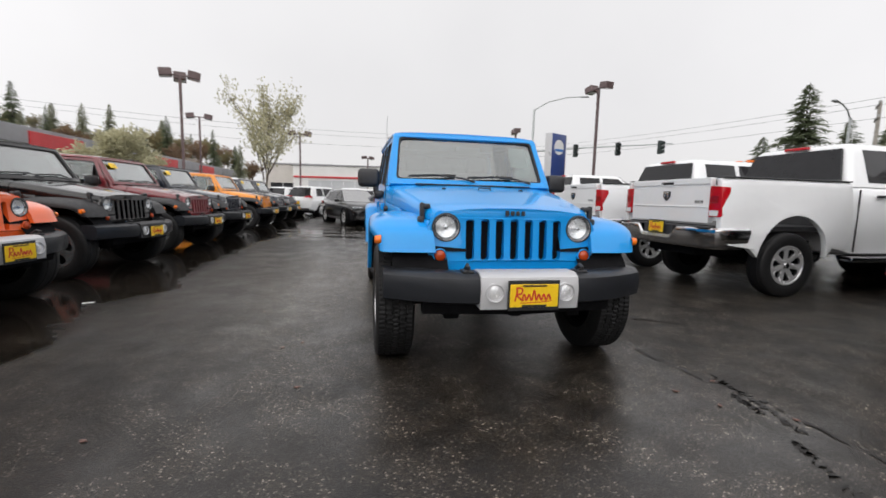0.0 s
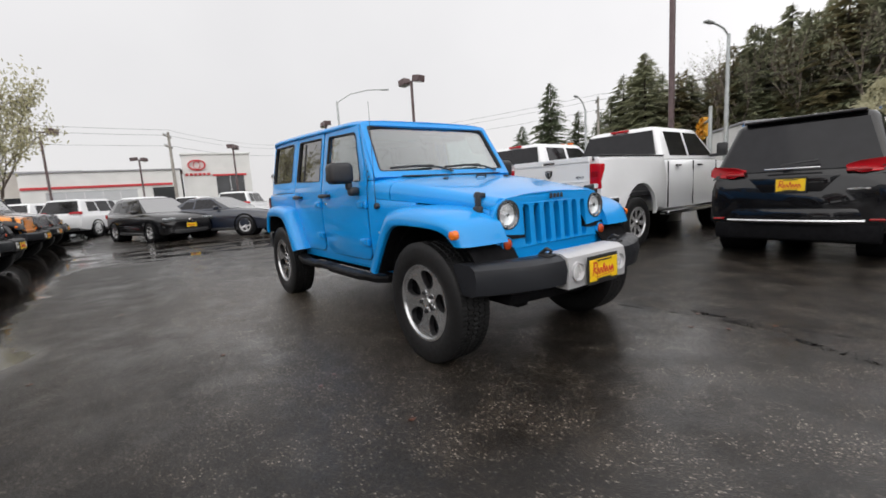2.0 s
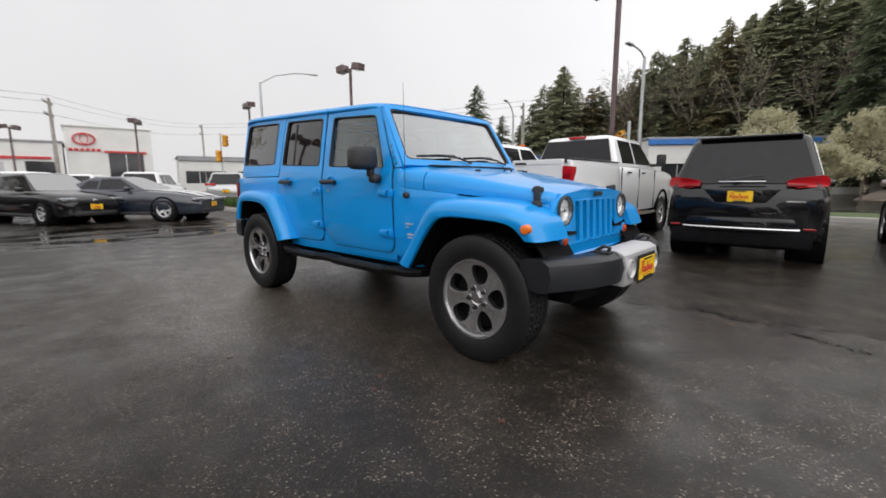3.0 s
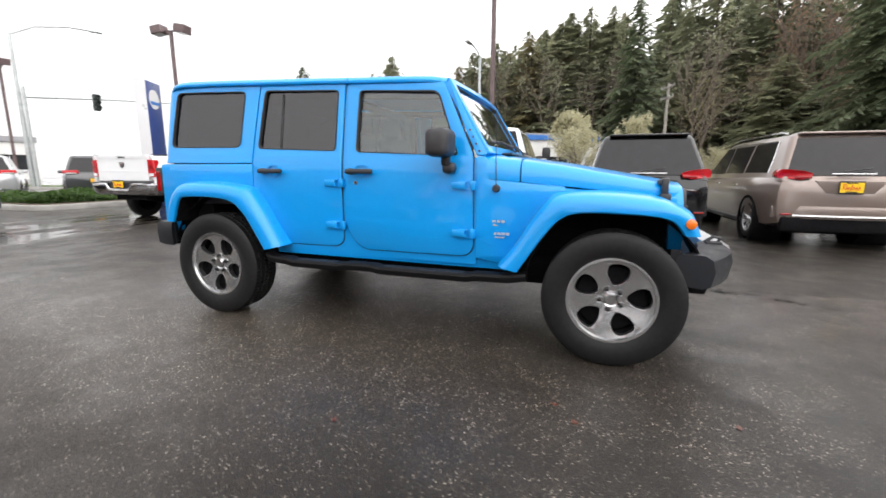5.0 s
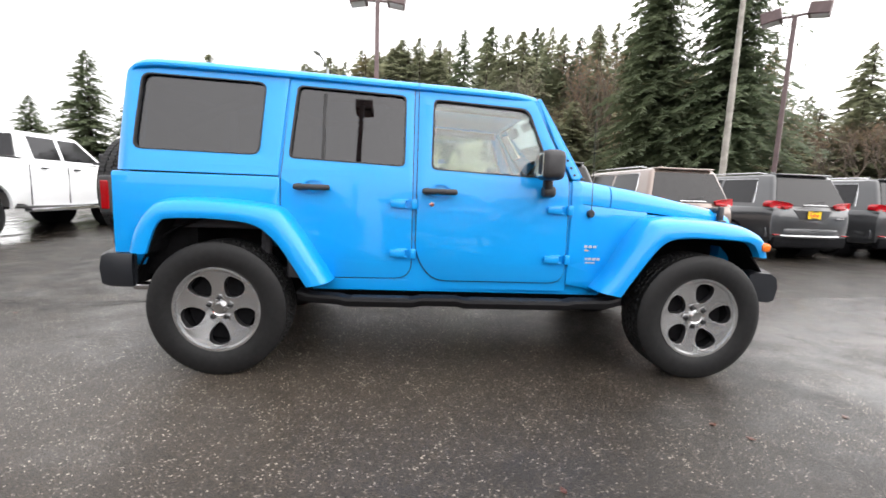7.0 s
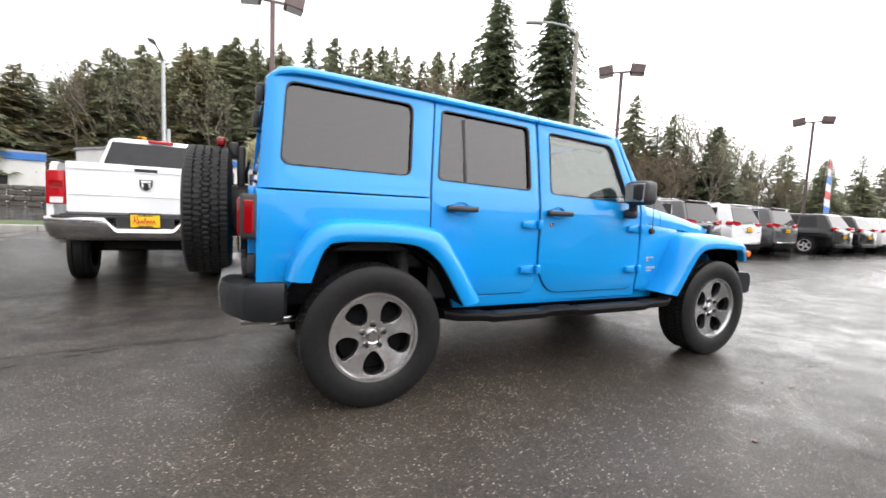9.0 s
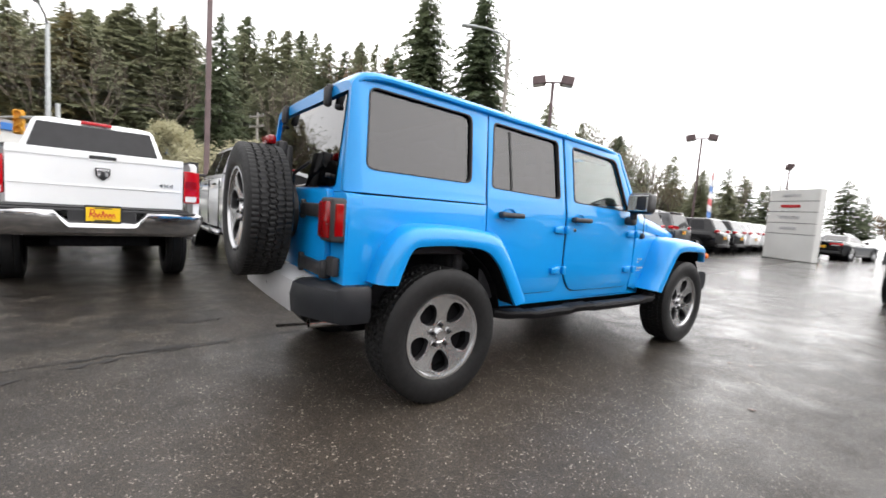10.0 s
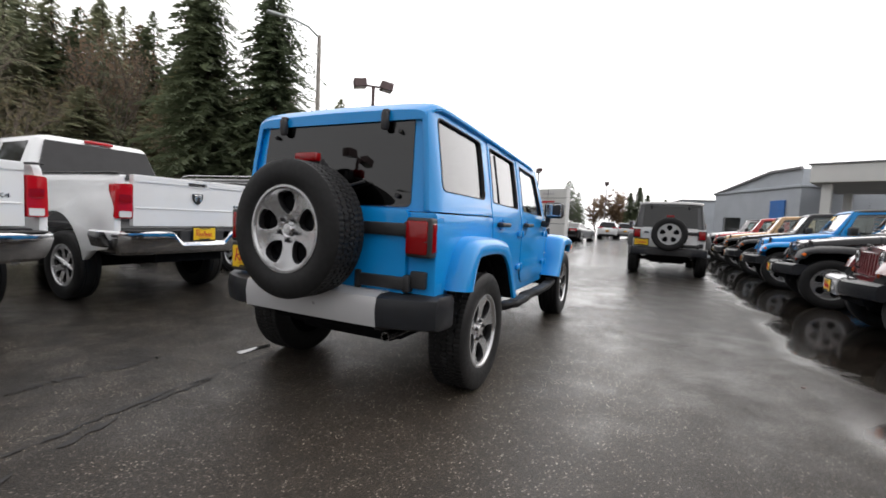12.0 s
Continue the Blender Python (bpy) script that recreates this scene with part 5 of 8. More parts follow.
def minivan(m, material, label, group="vans in the row"):
    """A long minivan, tail towards the lane."""
    L, W = 5.15, 2.0
    st = [(-0.0, 0.80, 0.46, 0.98), (-0.05, 0.92, 0.36, 1.06), (-0.25, 0.985, 0.30, 1.10), (-1.2, 1.0, 0.26, 1.08), (-2.6, 1.0, 0.26, 1.04), (-3.9, 0.99, 0.26, 1.00), (-4.5, 0.95, 0.26, 0.92), (-5.0, 0.80, 0.28, 0.78), (-5.15, 0.60, 0.34, 0.66)]
    g = {"rb": -0.03, "rt": -0.36, "ft": -3.05, "fb": -4.15, "zb": 1.02, "zr": 1.735, "wb": 0.93, "wr": 0.70}
    wins = [(-0.62, -1.62, 0.16, 0.84, -0.05, 0.0), (-1.72, -2.72, 0.14, 0.84, 0.0, 0.0), (-2.8, -3.85, 0.12, 0.84, 0.0, 0.62)]

    def tail(c, g, W):
        for s in (1, -1):
            pts = rpoly([(0.50, 1.125), (0.62, 1.165), (0.90, 1.195), (0.945, 1.15), (0.95, 1.06), (0.64, 1.035), (0.52, 1.075)], 0.03, 3)
            bm = prism(bmesh.new(), pts, [], "y", -0.16, 0.01)
            bent(rounded(bm, 0.01, 60), lambda x, y, z: (x * s, y - 0.9 * max(0, x - 0.62) ** 2, z))
            lamp = part("tail_light", bm, REDLENS, c, "wide red tail light")
            part("reversing_lens", boxes(((s * 0.62, -0.012, 1.068), (0.22, 0.05, 0.035), 0.012, 2)), DEEPRED, lamp)
            part("roof_rail", tube(bmesh.new(), [(s * 0.70, -0.5, 1.735), (s * 0.71, -0.7, 1.765), (s * 0.71, -2.6, 1.775), (s * 0.70, -2.8, 1.745)], 0.015, 6), CHROME, c)
            z0, z1 = 0.16, 0.86
            line = [on_side(g, -0.55, 0.16, s), on_side(g, -0.60, 0.5, s), on_side(g, -0.68, 0.86, s), on_side(g, -2.4, 0.88, s), on_side(g, -3.2, 0.86, s)]
            part("window_chrome", tube(bmesh.new(), [(x + s * 0.010, y, z) for x, y, z in line], 0.008, 6), CHROME, c)
            part("reflector_strip", boxes(((s * 0.80, 0.0, 0.52), (0.14, 0.06, 0.025), 0.01, 1)), DEEPRED, c)
        part("tailgate_chrome", boxes(((0, 0.015, 1.12), (0.56, 0.03, 0.022), 0.008, 2)), CHROME, c)
        part("gate_recess", rounded(prism(bmesh.new(), [(-0.46, 1.02), (0.46, 1.02), (0.30, 0.84), (-0.30, 0.84)], [], "y", -0.05, 0.012), 0.01, 60), material, c)
        part("bumper", rounded(loft(bmesh.new(), [[(x, 0.05 - 0.18 * abs(x / 0.95) ** 3 + dy, z) for dy, z in ((0, 0.46), (0.02, 0.54), (0.0, 0.64), (-0.15, 0.66), (-0.15, 0.46))] for x in np.linspace(-0.95, 0.95, 13)]), 0.012, 60), material, c)
        part("bumper_chrome", loft(bmesh.new(), [[(x, 0.075 - 0.18 * abs(x / 0.95) ** 3 + dy, z) for dy, z in ((0, 0.485), (0.006, 0.50), (0, 0.515), (-0.03, 0.50))] for x in np.linspace(-0.70, 0.70, 11)]), CHROME, c, "bright bumper strip")
        part("lower_valance", boxes(((0, -0.06, 0.37), (1.7, 0.16, 0.22), 0.04, 2)), DARK, c)
        part("roof_spoiler", boxes(((0, -0.44, 1.728), (1.24, 0.34, 0.034), 0.0165, 3)), material, c)
        part("rear_wiper", tube(bmesh.new(), [(0.12, 0.0, 1.16), (-0.25, -0.03, 1.20)], 0.012, 6), TRIM, c)
        part("name_bar", boxes(((-0.63, 0.012, 0.86), (0.20, 0.01, 0.02), 0.003, 1)), CHROME, c)
        part("shark_fin", boxes(((0, -1.1, 1.79), (0.05, 0.16, 0.06), 0.02, 2)), material, c)

    return car(m @ Matrix.Diagonal((0.94, 1, 1, 1)), material, label, L, W, st, g, (-0.98, -4.07), wins, CHROMED, 0.355, "minivan", group, tail, simple_nose(0.72, 0.45, 0.85, 0.62, 0.5), plate_z=0.925)


def suv(m, material, label, group="", plates=("rear",)):
    L, W = 4.65, 1.86
    st = [(0.0, 0.74, 0.50, 0.98), (-0.06, 0.86, 0.40, 1.04), (-0.3, 0.915, 0.33, 1.07), (-1.2, 0.93, 0.30, 1.06), (-2.4, 0.93, 0.30, 1.05), (-3.4, 0.925, 0.30, 1.04), (-4.1, 0.90, 0.30, 0.99), (-4.5, 0.80, 0.32, 0.90), (-4.65, 0.62, 0.40, 0.78)]
    g = {"rb": -0.06, "rt": -0.45, "ft": -2.35, "fb": -3.20, "zb": 1.02, "zr": 1.66, "wb": 0.86, "wr": 0.64}
    wins = [(-0.60, -1.25, 0.16, 0.82, -0.12, 0.0), (-1.33, -2.15, 0.12, 0.84, 0.0, 0.0), (-2.23, -3.0, 0.10, 0.84, 0.0, 0.48)]
    return car(m, material, label, L, W, st, g, (-0.92, -3.62), wins, SEVEN, 0.36, "suv", group, simple_tail(1.08, 0.45, 0.90, 0.13, -0.04), simple_nose(0.86, 0.45, 0.84, 0.74, 0.4), plates)


def hatchback(m, material, label, group=""):
    L, W = 4.27, 1.80
    st = [(0.0, 0.70, 0.40, 0.90), (-0.06, 0.82, 0.30, 0.96), (-0.3, 0.885, 0.24, 0.98), (-1.2, 0.90, 0.22, 0.96), (-2.4, 0.90, 0.22, 0.94), (-3.1, 0.89, 0.22, 0.93), (-3.7, 0.86, 0.22, 0.86), (-4.12, 0.76, 0.22, 0.76), (-4.27, 0.60, 0.28, 0.64)]
    g = {"rb": -0.08, "rt": -0.55, "ft": -2.05, "fb": -3.05, "zb": 0.92, "zr": 1.44, "wb": 0.83, "wr": 0.60}
    wins = [(-0.62, -1.05, 0.18, 0.80, -0.10, 0.0), (-1.12, -1.95, 0.12, 0.84, 0.0, 0.0), (-2.02, -2.85, 0.10, 0.84, 0.0, 0.58)]
    return car(m, material, label, L, W, st, g, (-0.78, -3.40), wins, SEVEN, 0.325, "hatchback", group, simple_tail(0.88, 0.45, 0.82), simple_nose(0.70, 0.42, 0.80, 0.66, 0.4, 0.11), ("front",))


def coupe(m, material, label, group="", plates=("front",), stripe=False):
    L, W = 4.78, 1.90
    st = [(0.0, 0.74, 0.40, 0.92), (-0.08, 0.86, 0.30, 0.99), (-0.5, 0.935, 0.22, 1.00), (-1.2, 0.95, 0.20, 0.97), (-2.4, 0.93, 0.20, 0.90), (-3.2, 0.94, 0.20, 0.91), (-3.9, 0.94, 0.20, 0.86), (-4.5, 0.86, 0.20, 0.76), (-4.78, 0.68, 0.24, 0.64)]
    g = {"rb": -0.55, "rt": -1.45, "ft": -2.25, "fb": -3.15, "zb": 0.92, "zr": 1.335, "wb": 0.80, "wr": 0.55}
    wins = [(-1.15, -1.70, 0.16, 0.72, -0.22, 0.0), (-1.76, -2.85, 0.12, 0.84, 0.0, 0.52)]
    c = car(m, material, label, L, W, st, g, (-0.95, -3.78), wins, SEVEN, 0.35, "coupe", group, simple_tail(0.84, 0.30, 0.84, 0.13), simple_nose(0.66, 0.45, 0.86, 0.60, 0.55, 0.08), plates)
    if stripe:
        for s in (1, -1):
            bm = loft(bmesh.new(), [[(s * 0.14, y, z + 0.012), (s * 0.40, y, z + 0.010), (s * 0.40, y, z), (s * 0.14, y, z)] for y, z in ((-3.05, 0.938), (-3.5, 0.915), (-3.9, 0.882), (-4.3, 0.822), (-4.6, 0.742))])
            bent(bm, lambda x, y, z: (x, y, z + 0.012))
            part("hood_stripe", bm, WHITE, c, "white racing stripe")
    return c


def pickup(m, label, group="white pickups", writing=True, clearance=False):
    """A white heavy crew-cab pickup, tail towards the lane."""
    t = thing("pickup_truck", label, "truck", m @ Matrix.Diagonal((0.95, 1, 1, 1)), group)
    arch_c, R = -1.07, 0.405
    a = [(arch_c + 0.525 * math.cos(k), 0.50 + 0.535 * math.sin(k)) for k in np.linspace(0.02, math.pi - 0.02, 18)]
    sidep = [(0.0, 1.46), (0.0, 0.72), (-0.12, 0.66), (-0.42, 0.62)] + a + [(-1.70, 0.62), (-1.955, 0.60), (-1.955, 1.47), (-1.0, 1.475)]

    def bed():
        bm = prism(bmesh.new(), sidep, [], "x", -0.07, 0.0)
        rounded(bm, 0.012, 60, 2)
        sliced(bm, "z", (0.7, 0.8, 0.9, 1.0, 1.1, 1.2, 1.3, 1.38, 1.43))
        sliced(bm, "y", (-0.2, -0.4, -0.6, -0.85, -1.07, -1.3, -1.5, -1.7))

        def swell(x, y, z):
            out = lerp(z, [(0.5, 0.955), (0.8, 0.985), (1.1, 0.985), (1.3, 0.965), (1.43, 0.94), (1.5, 0.90)])
            d = math.hypot(y - arch_c, (z - 0.50))
            flare = 0.035 * max(0, 1 - max(0, d - 0.52) / 0.16) if z > 0.5 else 0
            return (x + out + flare - (0.025 if y > -0.05 else 0), y, z)

        return bent(bm, swell)

    both("bed_side", bed, WHITE, t, "", 40)
    part("bed_floor", boxes(((0, -1.0, 0.86), (1.7, 1.95, 0.06), 0, 1), ((0, -1.93, 1.17), (1.75, 0.05, 0.56), 0, 1)), TRIM, t)
    both("bed_rail_cap", lambda: boxes(((0.90, -0.98, 1.478), (0.10, 1.93, 0.016), 0.006, 1)), TRIM, t)
    bm = prism(bmesh.new(), rpoly([(-0.775, 0.915), (0.775, 0.915), (0.775, 1.475), (-0.775, 1.475)], 0.015, 2), [rpoly([(-0.12, 1.395), (0.12, 1.395), (0.12, 1.435), (-0.12, 1.435)], 0.01, 2)], "y", -0.05, 0.02)
    rounded(bm, 0.01, 60, 2)
    gate = part("tailgate", bm, WHITE, t, "white tailgate", 12)
    part("upper_bevel", rounded(prism(bmesh.new(), [(-0.77, 1.40), (0.77, 1.40), (0.77, 1.468), (-0.77, 1.468)], [rpoly([(-0.125, 1.39), (0.125, 1.39), (0.125, 1.44), (-0.125, 1.44)], 0.01, 2)], "y", 0.012, 0.032), 0.008, 60), WHITE, gate)
    part("gate_handle", boxes(((0, -0.005, 1.414), (0.23, 0.035, 0.04), 0.01, 2)), TRIM, gate)
    part("crease", boxes(((0, 0.022, 1.115), (1.50, 0.012, 0.018), 0.005, 2)), WHITE, gate)
    bm = prism(bmesh.new(), rpoly([(-0.07, 1.315), (0.07, 1.315), (0.065, 1.235), (0.0, 1.18), (-0.065, 1.235)], 0.012, 2), [], "y", 0.018, 0.038)
    badge = part("badge", rounded(bm, 0.006, 60), TRIM, gate, "shield badge as a plain shape")
    part("badge_bright", boxes(((0.0, 0.04, 1.29), (0.115, 0.012, 0.03), 0.008, 1), ((-0.035, 0.04, 1.25), (0.03, 0.012, 0.05), 0.008, 1), ((0.035, 0.04, 1.25), (0.03, 0.012, 0.05), 0.008, 1)), CHROME, badge)
    if writing:
        bm = letters("4X4", 0.055)
        bmesh.ops.transform(bm, matrix=pose(-0.60, 0.024, 1.175, 90, 0, 180) @ Matrix.Diagonal((1.6, 1, 1, 1)), verts=bm.verts[:])
        part("drive_letters", bm, GREYP, gate)
    for s in (1, -1):
        bm = prism(bmesh.new(), rpoly([(0.785, 0.995), (0.962, 0.995), (0.952, 1.36), (0.785, 1.37)], 0.02, 2), [], "y", -0.09, 0.034)
        wrap = lambda x, y, z: (x * s, y - 0.022 * max(0, x - 0.90) / 0.06, z)
        lamp = part("tail_light", bent(rounded(bm, 0.012, 60, 2), wrap), REDLENS, t, "tall red tail light")
        for nm, z0, z1, mat in (("reversing_lens", 1.01, 1.075, WHITELENS), ("lamp_strip", 1.17, 1.25, DEEPRED)):
            bm = prism(bmesh.new(), rpoly([(0.80, z0), (0.92, z0), (0.92, z1), (0.80, z1)], 0.01, 2), [], "y", 0.0, 0.039)
            part(nm, bent(bm, wrap), mat, lamp)

    def bumper():
        corner = [(1.0, -0.40), (1.004, -0.2), (1.0, -0.03), (0.96, 0.065), (0.86, 0.115), (0.70, 0.145), (0.55, 0.155), (0.41, 0.16), (0.39, 0.16), (0.30, 0.16), (0.28, 0.16), (0.1, 0.162)]
        run = [Vector((-x, y)) for x, y in corner] + [Vector((x, y)) for x, y in reversed(corner)]
        secs = []
        for i, p in enumerate(run):
            d = (run[min(i + 1, len(run) - 1)] - run[max(i - 1, 0)]).normalized()
            n = Vector((-d.y, d.x))
            low = 0.0 if abs(p.x) > 0.40 else -0.11 if abs(p.x) < 0.29 else -0.11 * (0.40 - abs(p.x)) / 0.11
            secs.append([(p.x + n.x * o, p.y + n.y * o, z) for o, z in ((-0.085, 0.62), (-0.055, 0.63), (-0.018, 0.70), (0.012, 0.805 + low), (0.006, 0.845 + low), (-0.015, 0.862 + low), (-0.10, 0.864 + low), (-0.10, 0.60))])
        return rounded(loft(bmesh.new(), secs), 0.004, 60, 1)

    bp = part("rear_bumper", bumper(), CHROME, t, "chrome step bumper")
    part("step_pad", boxes(((0, 0.07, 0.868), (1.80, 0.13, 0.02), 0.008, 1), ((0, 0.10, 0.80), (0.60, 0.07, 0.14), 0.01, 1)), TRIM, bp)
    dealer_plate(t, Matrix.Translation((0, 0.155, 0.83)) @ pose(0, 0, 0, 0, 0, 180))
    part("tow_hitch", boxes(((0, -0.10, 0.62), (0.22, 0.14, 0.08), 0.02, 1), ((0, -0.2, 0.62), (1.3, 0.12, 0.12), 0.02, 1)), DARK, t)

    # cab
    st = [(-1.97, 0.93, 0.55, 1.44), (-2.05, 0.965, 0.52, 1.45), (-3.2, 0.975, 0.50, 1.43), (-4.2, 0.975, 0.50, 1.41), (-4.5, 0.97, 0.52, 1.40), (-5.2, 0.96, 0.56, 1.38), (-5.75, 0.93, 0.60, 1.33), (-5.95, 0.84, 0.66, 1.22)]
    part("cab_body", shell(st), WHITE, t, "", 45)
    g = {"rb": -1.98, "rt": -2.14, "ft": -3.75, "fb": -4.50, "zb": 1.42, "zr": 2.01, "wb": 0.90, "wr": 0.70}
    part("cab", house(g), WHITE, t, "", 45)
    for s in (1, -1):
        for y0, y1, sl in ((-2.30, -3.02, 0.0), (-3.12, -4.22, 0.52)):
            q = [on_side(g, y0, 0.10, s), on_side(g, y1, 0.10, s), on_side(g, y1 + sl, 0.84, s), on_side(g, y0 - 0.02, 0.84, s)]
            part("side_window", slab(q if s < 0 else list(reversed(q)), 0.006), PRIVACY, t)
        for y in (-2.42, -3.30):
            part("door_handle", boxes(((s * 0.985, y, 1.30), (0.04, 0.19, 0.035), 0.014, 2)), TRIM, t)
        for y in (-2.06, -3.06, -4.12):
            part("door_gap", boxes(((s * 0.966, y, 0.98), (0.02, 0.008, 0.80), 0, 1)), SEALM, t)
        bm = boxes(((s * 1.12, -4.0, 1.58), (0.20, 0.10, 0.26), 0.04, 2))
        mir = part("door_mirror", bm, TRIM, t)
        part("mirror_arm", boxes(((s * 0.98, -4.0, 1.48), (0.22, 0.06, 0.06), 0.02, 1)), TRIM, mir)
        part("running_board", boxes(((s * 0.93, -3.1, 0.48), (0.18, 2.2, 0.07), 0.02, 2)), CHROME, t)
    part("rear_window", slab([(0.78, -1.965, 1.51), (-0.78, -1.965, 1.51), (-0.655, -2.095, 1.93), (0.655, -2.095, 1.93)], 0.02), PRIVACY, t)
    part("stop_light", boxes(((0, -2.10, 1.985), (0.36, 0.06, 0.045), 0.014, 2)), REDLENS, t, "red roof stop light")
    part("windshield", slab([(-0.80, -4.46, 1.47), (0.80, -4.46, 1.47), (0.62, -3.80, 1.97), (-0.62, -3.80, 1.97)], 0.012), PRIVACY, t)
    part("grille", boxes(((0, -5.96, 0.98), (1.2, 0.08, 0.42), 0.04, 2)), CHROME, t)
    if clearance:
        for x in (-0.5, -0.25, 0, 0.25, 0.5):
            part("roof_marker", boxes(((x, -3.65, 2.05), (0.10, 0.12, 0.04), 0.016, 2)), AMBERLENS, t)
    part("chassis", boxes(((0, -2.9, 0.58), (0.9, 5.6, 0.20), 0.0, 1), ((0, -4.8, 0.75), (1.5, 1.9, 0.5), 0, 1)), DARK, t)
    part("rear_axle", tube(bmesh.new(), [(-0.8, arch_c, 0.43), (0.8, arch_c, 0.43)], 0.07, 10), DARK, t)
    for y in (arch_c, -4.85):
        for s in (1, -1):
            if y < -4:
                bm = lathe(bmesh.new(), [(0.0, s * 0.5), (0.50, s * 0.5), (0.50, s * 0.978), (0.44, s * 0.976), (0.44, s * 0.6)], 28, "x", (0, y, 0.46))
                part("wheel_arch", bm, DARK, t)
            add_wheel(t, pose(s * 0.835, y, R, 20, 0, 0 if s < 0 else 180) @ Matrix.Diagonal((1.0, R / 0.40, R / 0.40, 1)), CHROMED, 0.40, 0.236, 0.25, TYRE_PLAIN, detail=False)
    return t

# ---- the wet lot ----
def asphalt():
    """Old wet asphalt: coarse grit, a film of water in the hollows, standing water along the parked row, a patched seam."""
    n = Nodes("wet_asphalt")
    grit = n.add("TexVoronoi", Scale=150.0)
    n.link(n.coords(1.0, True), grit.inputs["Vector"])
    small = n.add("TexVoronoi", Scale=290.0)
    n.link(n.coords(1.0, True), small.inputs["Vector"])
    big = n.noise(0.22, 3, 0.5, True)
    mid = n.noise(0.8, 5, 0.6, True)
    patchy = n.noise(2.6, 4, 0.6, True)
    fine = n.noise(160.0, 3, 0.6, True)
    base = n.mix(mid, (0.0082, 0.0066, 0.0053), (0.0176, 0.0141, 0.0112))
    # ground brightness painted into the colour: a paler stretch beside the wagon
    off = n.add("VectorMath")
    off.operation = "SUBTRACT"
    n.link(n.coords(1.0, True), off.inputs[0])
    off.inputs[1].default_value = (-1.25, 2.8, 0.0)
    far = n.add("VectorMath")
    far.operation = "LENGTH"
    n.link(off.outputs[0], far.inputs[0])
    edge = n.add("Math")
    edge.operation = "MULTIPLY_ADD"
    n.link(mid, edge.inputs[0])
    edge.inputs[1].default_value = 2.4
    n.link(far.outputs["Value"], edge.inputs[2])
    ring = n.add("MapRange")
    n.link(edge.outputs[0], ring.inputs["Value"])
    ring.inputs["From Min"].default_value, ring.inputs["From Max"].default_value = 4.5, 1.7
    pale_mask = ring.outputs["Result"]
    base = n.mix(pale_mask, base, n.mix(mid, (0.056, 0.046, 0.036), (0.098, 0.080, 0.063)))

    def pick(voronoi, channel, lo, hi):
        apart = n.add("SeparateColor")
        n.link(voronoi.outputs["Color"], apart.inputs[0])
        return n.ramp(apart.outputs[channel], [(lo, 0.0), (hi, 1.0)])

    base = n.mix(pick(grit, 0, 0.2, 0.9), n.mix(0.55, base, (0.006, 0.005, 0.004)), base)
    base = n.mix(n.ramp(fine, [(0.35, 0.0), (0.7, 1.0)]), n.mix(0.5, base, (0.005, 0.004, 0.003)), base)
    # brown and pale stones in the worn surface, wet glints painted in
    strewn = n.mix(pale_mask, n.ramp(n.noise(3.0, 4, 0.65, True), [(0.42, 0.10), (0.62, 0.75)]), n.ramp(n.noise(7.0, 3, 0.6, True), [(0.35, 0.25), (0.60, 1.0)]))
    base = n.mix(n.mix(1.0, pick(small, 1, 0.66, 0.76), strewn, "MULTIPLY"), base, n.mix(pick(small, 2, 0.0, 1.0), (0.030, 0.023, 0.017), (0.17, 0.137, 0.104)))
    base = n.mix(n.mix(1.0, pick(grit, 1, 0.89, 0.91), strewn, "MULTIPLY"), base, n.mix(pick(grit, 2, 0.3, 1.0), (0.05, 0.042, 0.034), (0.60, 0.53, 0.44)))
    sep = n.add("SeparateXYZ")
    n.link(n.coords(1.0, True), sep.inputs[0])
    wobble = n.add("Math")
    wobble.operation = "MULTIPLY_ADD"
    n.link(n.noise(0.7, 4, 0.6, True), wobble.inputs[0])
    wobble.inputs[1].default_value = -1.6
    n.link(sep.outputs["X"], wobble.inputs[2])
    span = n.add("MapRange")
    n.link(wobble.outputs[0], span.inputs["Value"])
    span.inputs["From Min"].default_value, span.inputs["From Max"].default_value = -3.95, -4.25
    # brightness painted in: a strip darkened in colour and coat before the standing pool
    dark_strip = n.add("MapRange")
    n.link(wobble.outputs[0], dark_strip.inputs["Value"])
    dark_strip.inputs["From Min"].default_value, dark_strip.inputs["From Max"].default_value = -2.45, -3.15
    dark_strip = dark_strip.outputs["Result"]
    base = n.mix(n.mix(1.0, dark_strip, (0.75, 0.75, 0.75), "MULTIPLY"), base, n.mix(0.6, base, (0.008, 0.0062, 0.005)))
    # wetter away from the paler stretch
    away = n.add("MapRange")
    n.link(far.outputs["Value"], away.inputs["Value"])
    away.inputs["From Min"].default_value, away.inputs["From Max"].default_value = 5.5, 13.0
    away.inputs["To Min"].default_value, away.inputs["To Max"].default_value = 0.0, 0.07
    soak = n.add("Math")
    n.link(n.mix(0.4, big, patchy), soak.inputs[0])
    n.link(away.outputs["Result"], soak.inputs[1])
    film = n.ramp(soak.outputs[0], [(0.47, 0.0), (0.60, 0.62), (0.76, 0.88)])
    # pools in the low stretch before the cars at the back
    shift = n.add("Math")
    shift.operation = "MULTIPLY_ADD"
    n.link(n.noise(0.9, 3, 0.6, True), shift.inputs[0])
    shift.inputs[1].default_value = 2.4
    n.link(sep.outputs["Y"], shift.inputs[2])
    low = n.add("MapRange")
    n.link(shift.outputs[0], low.inputs["Value"])
    low.inputs["From Min"].default_value, low.inputs["From Max"].default_value = 9.3, 10.0
    high = n.add("MapRange")
    n.link(shift.outputs[0], high.inputs["Value"])
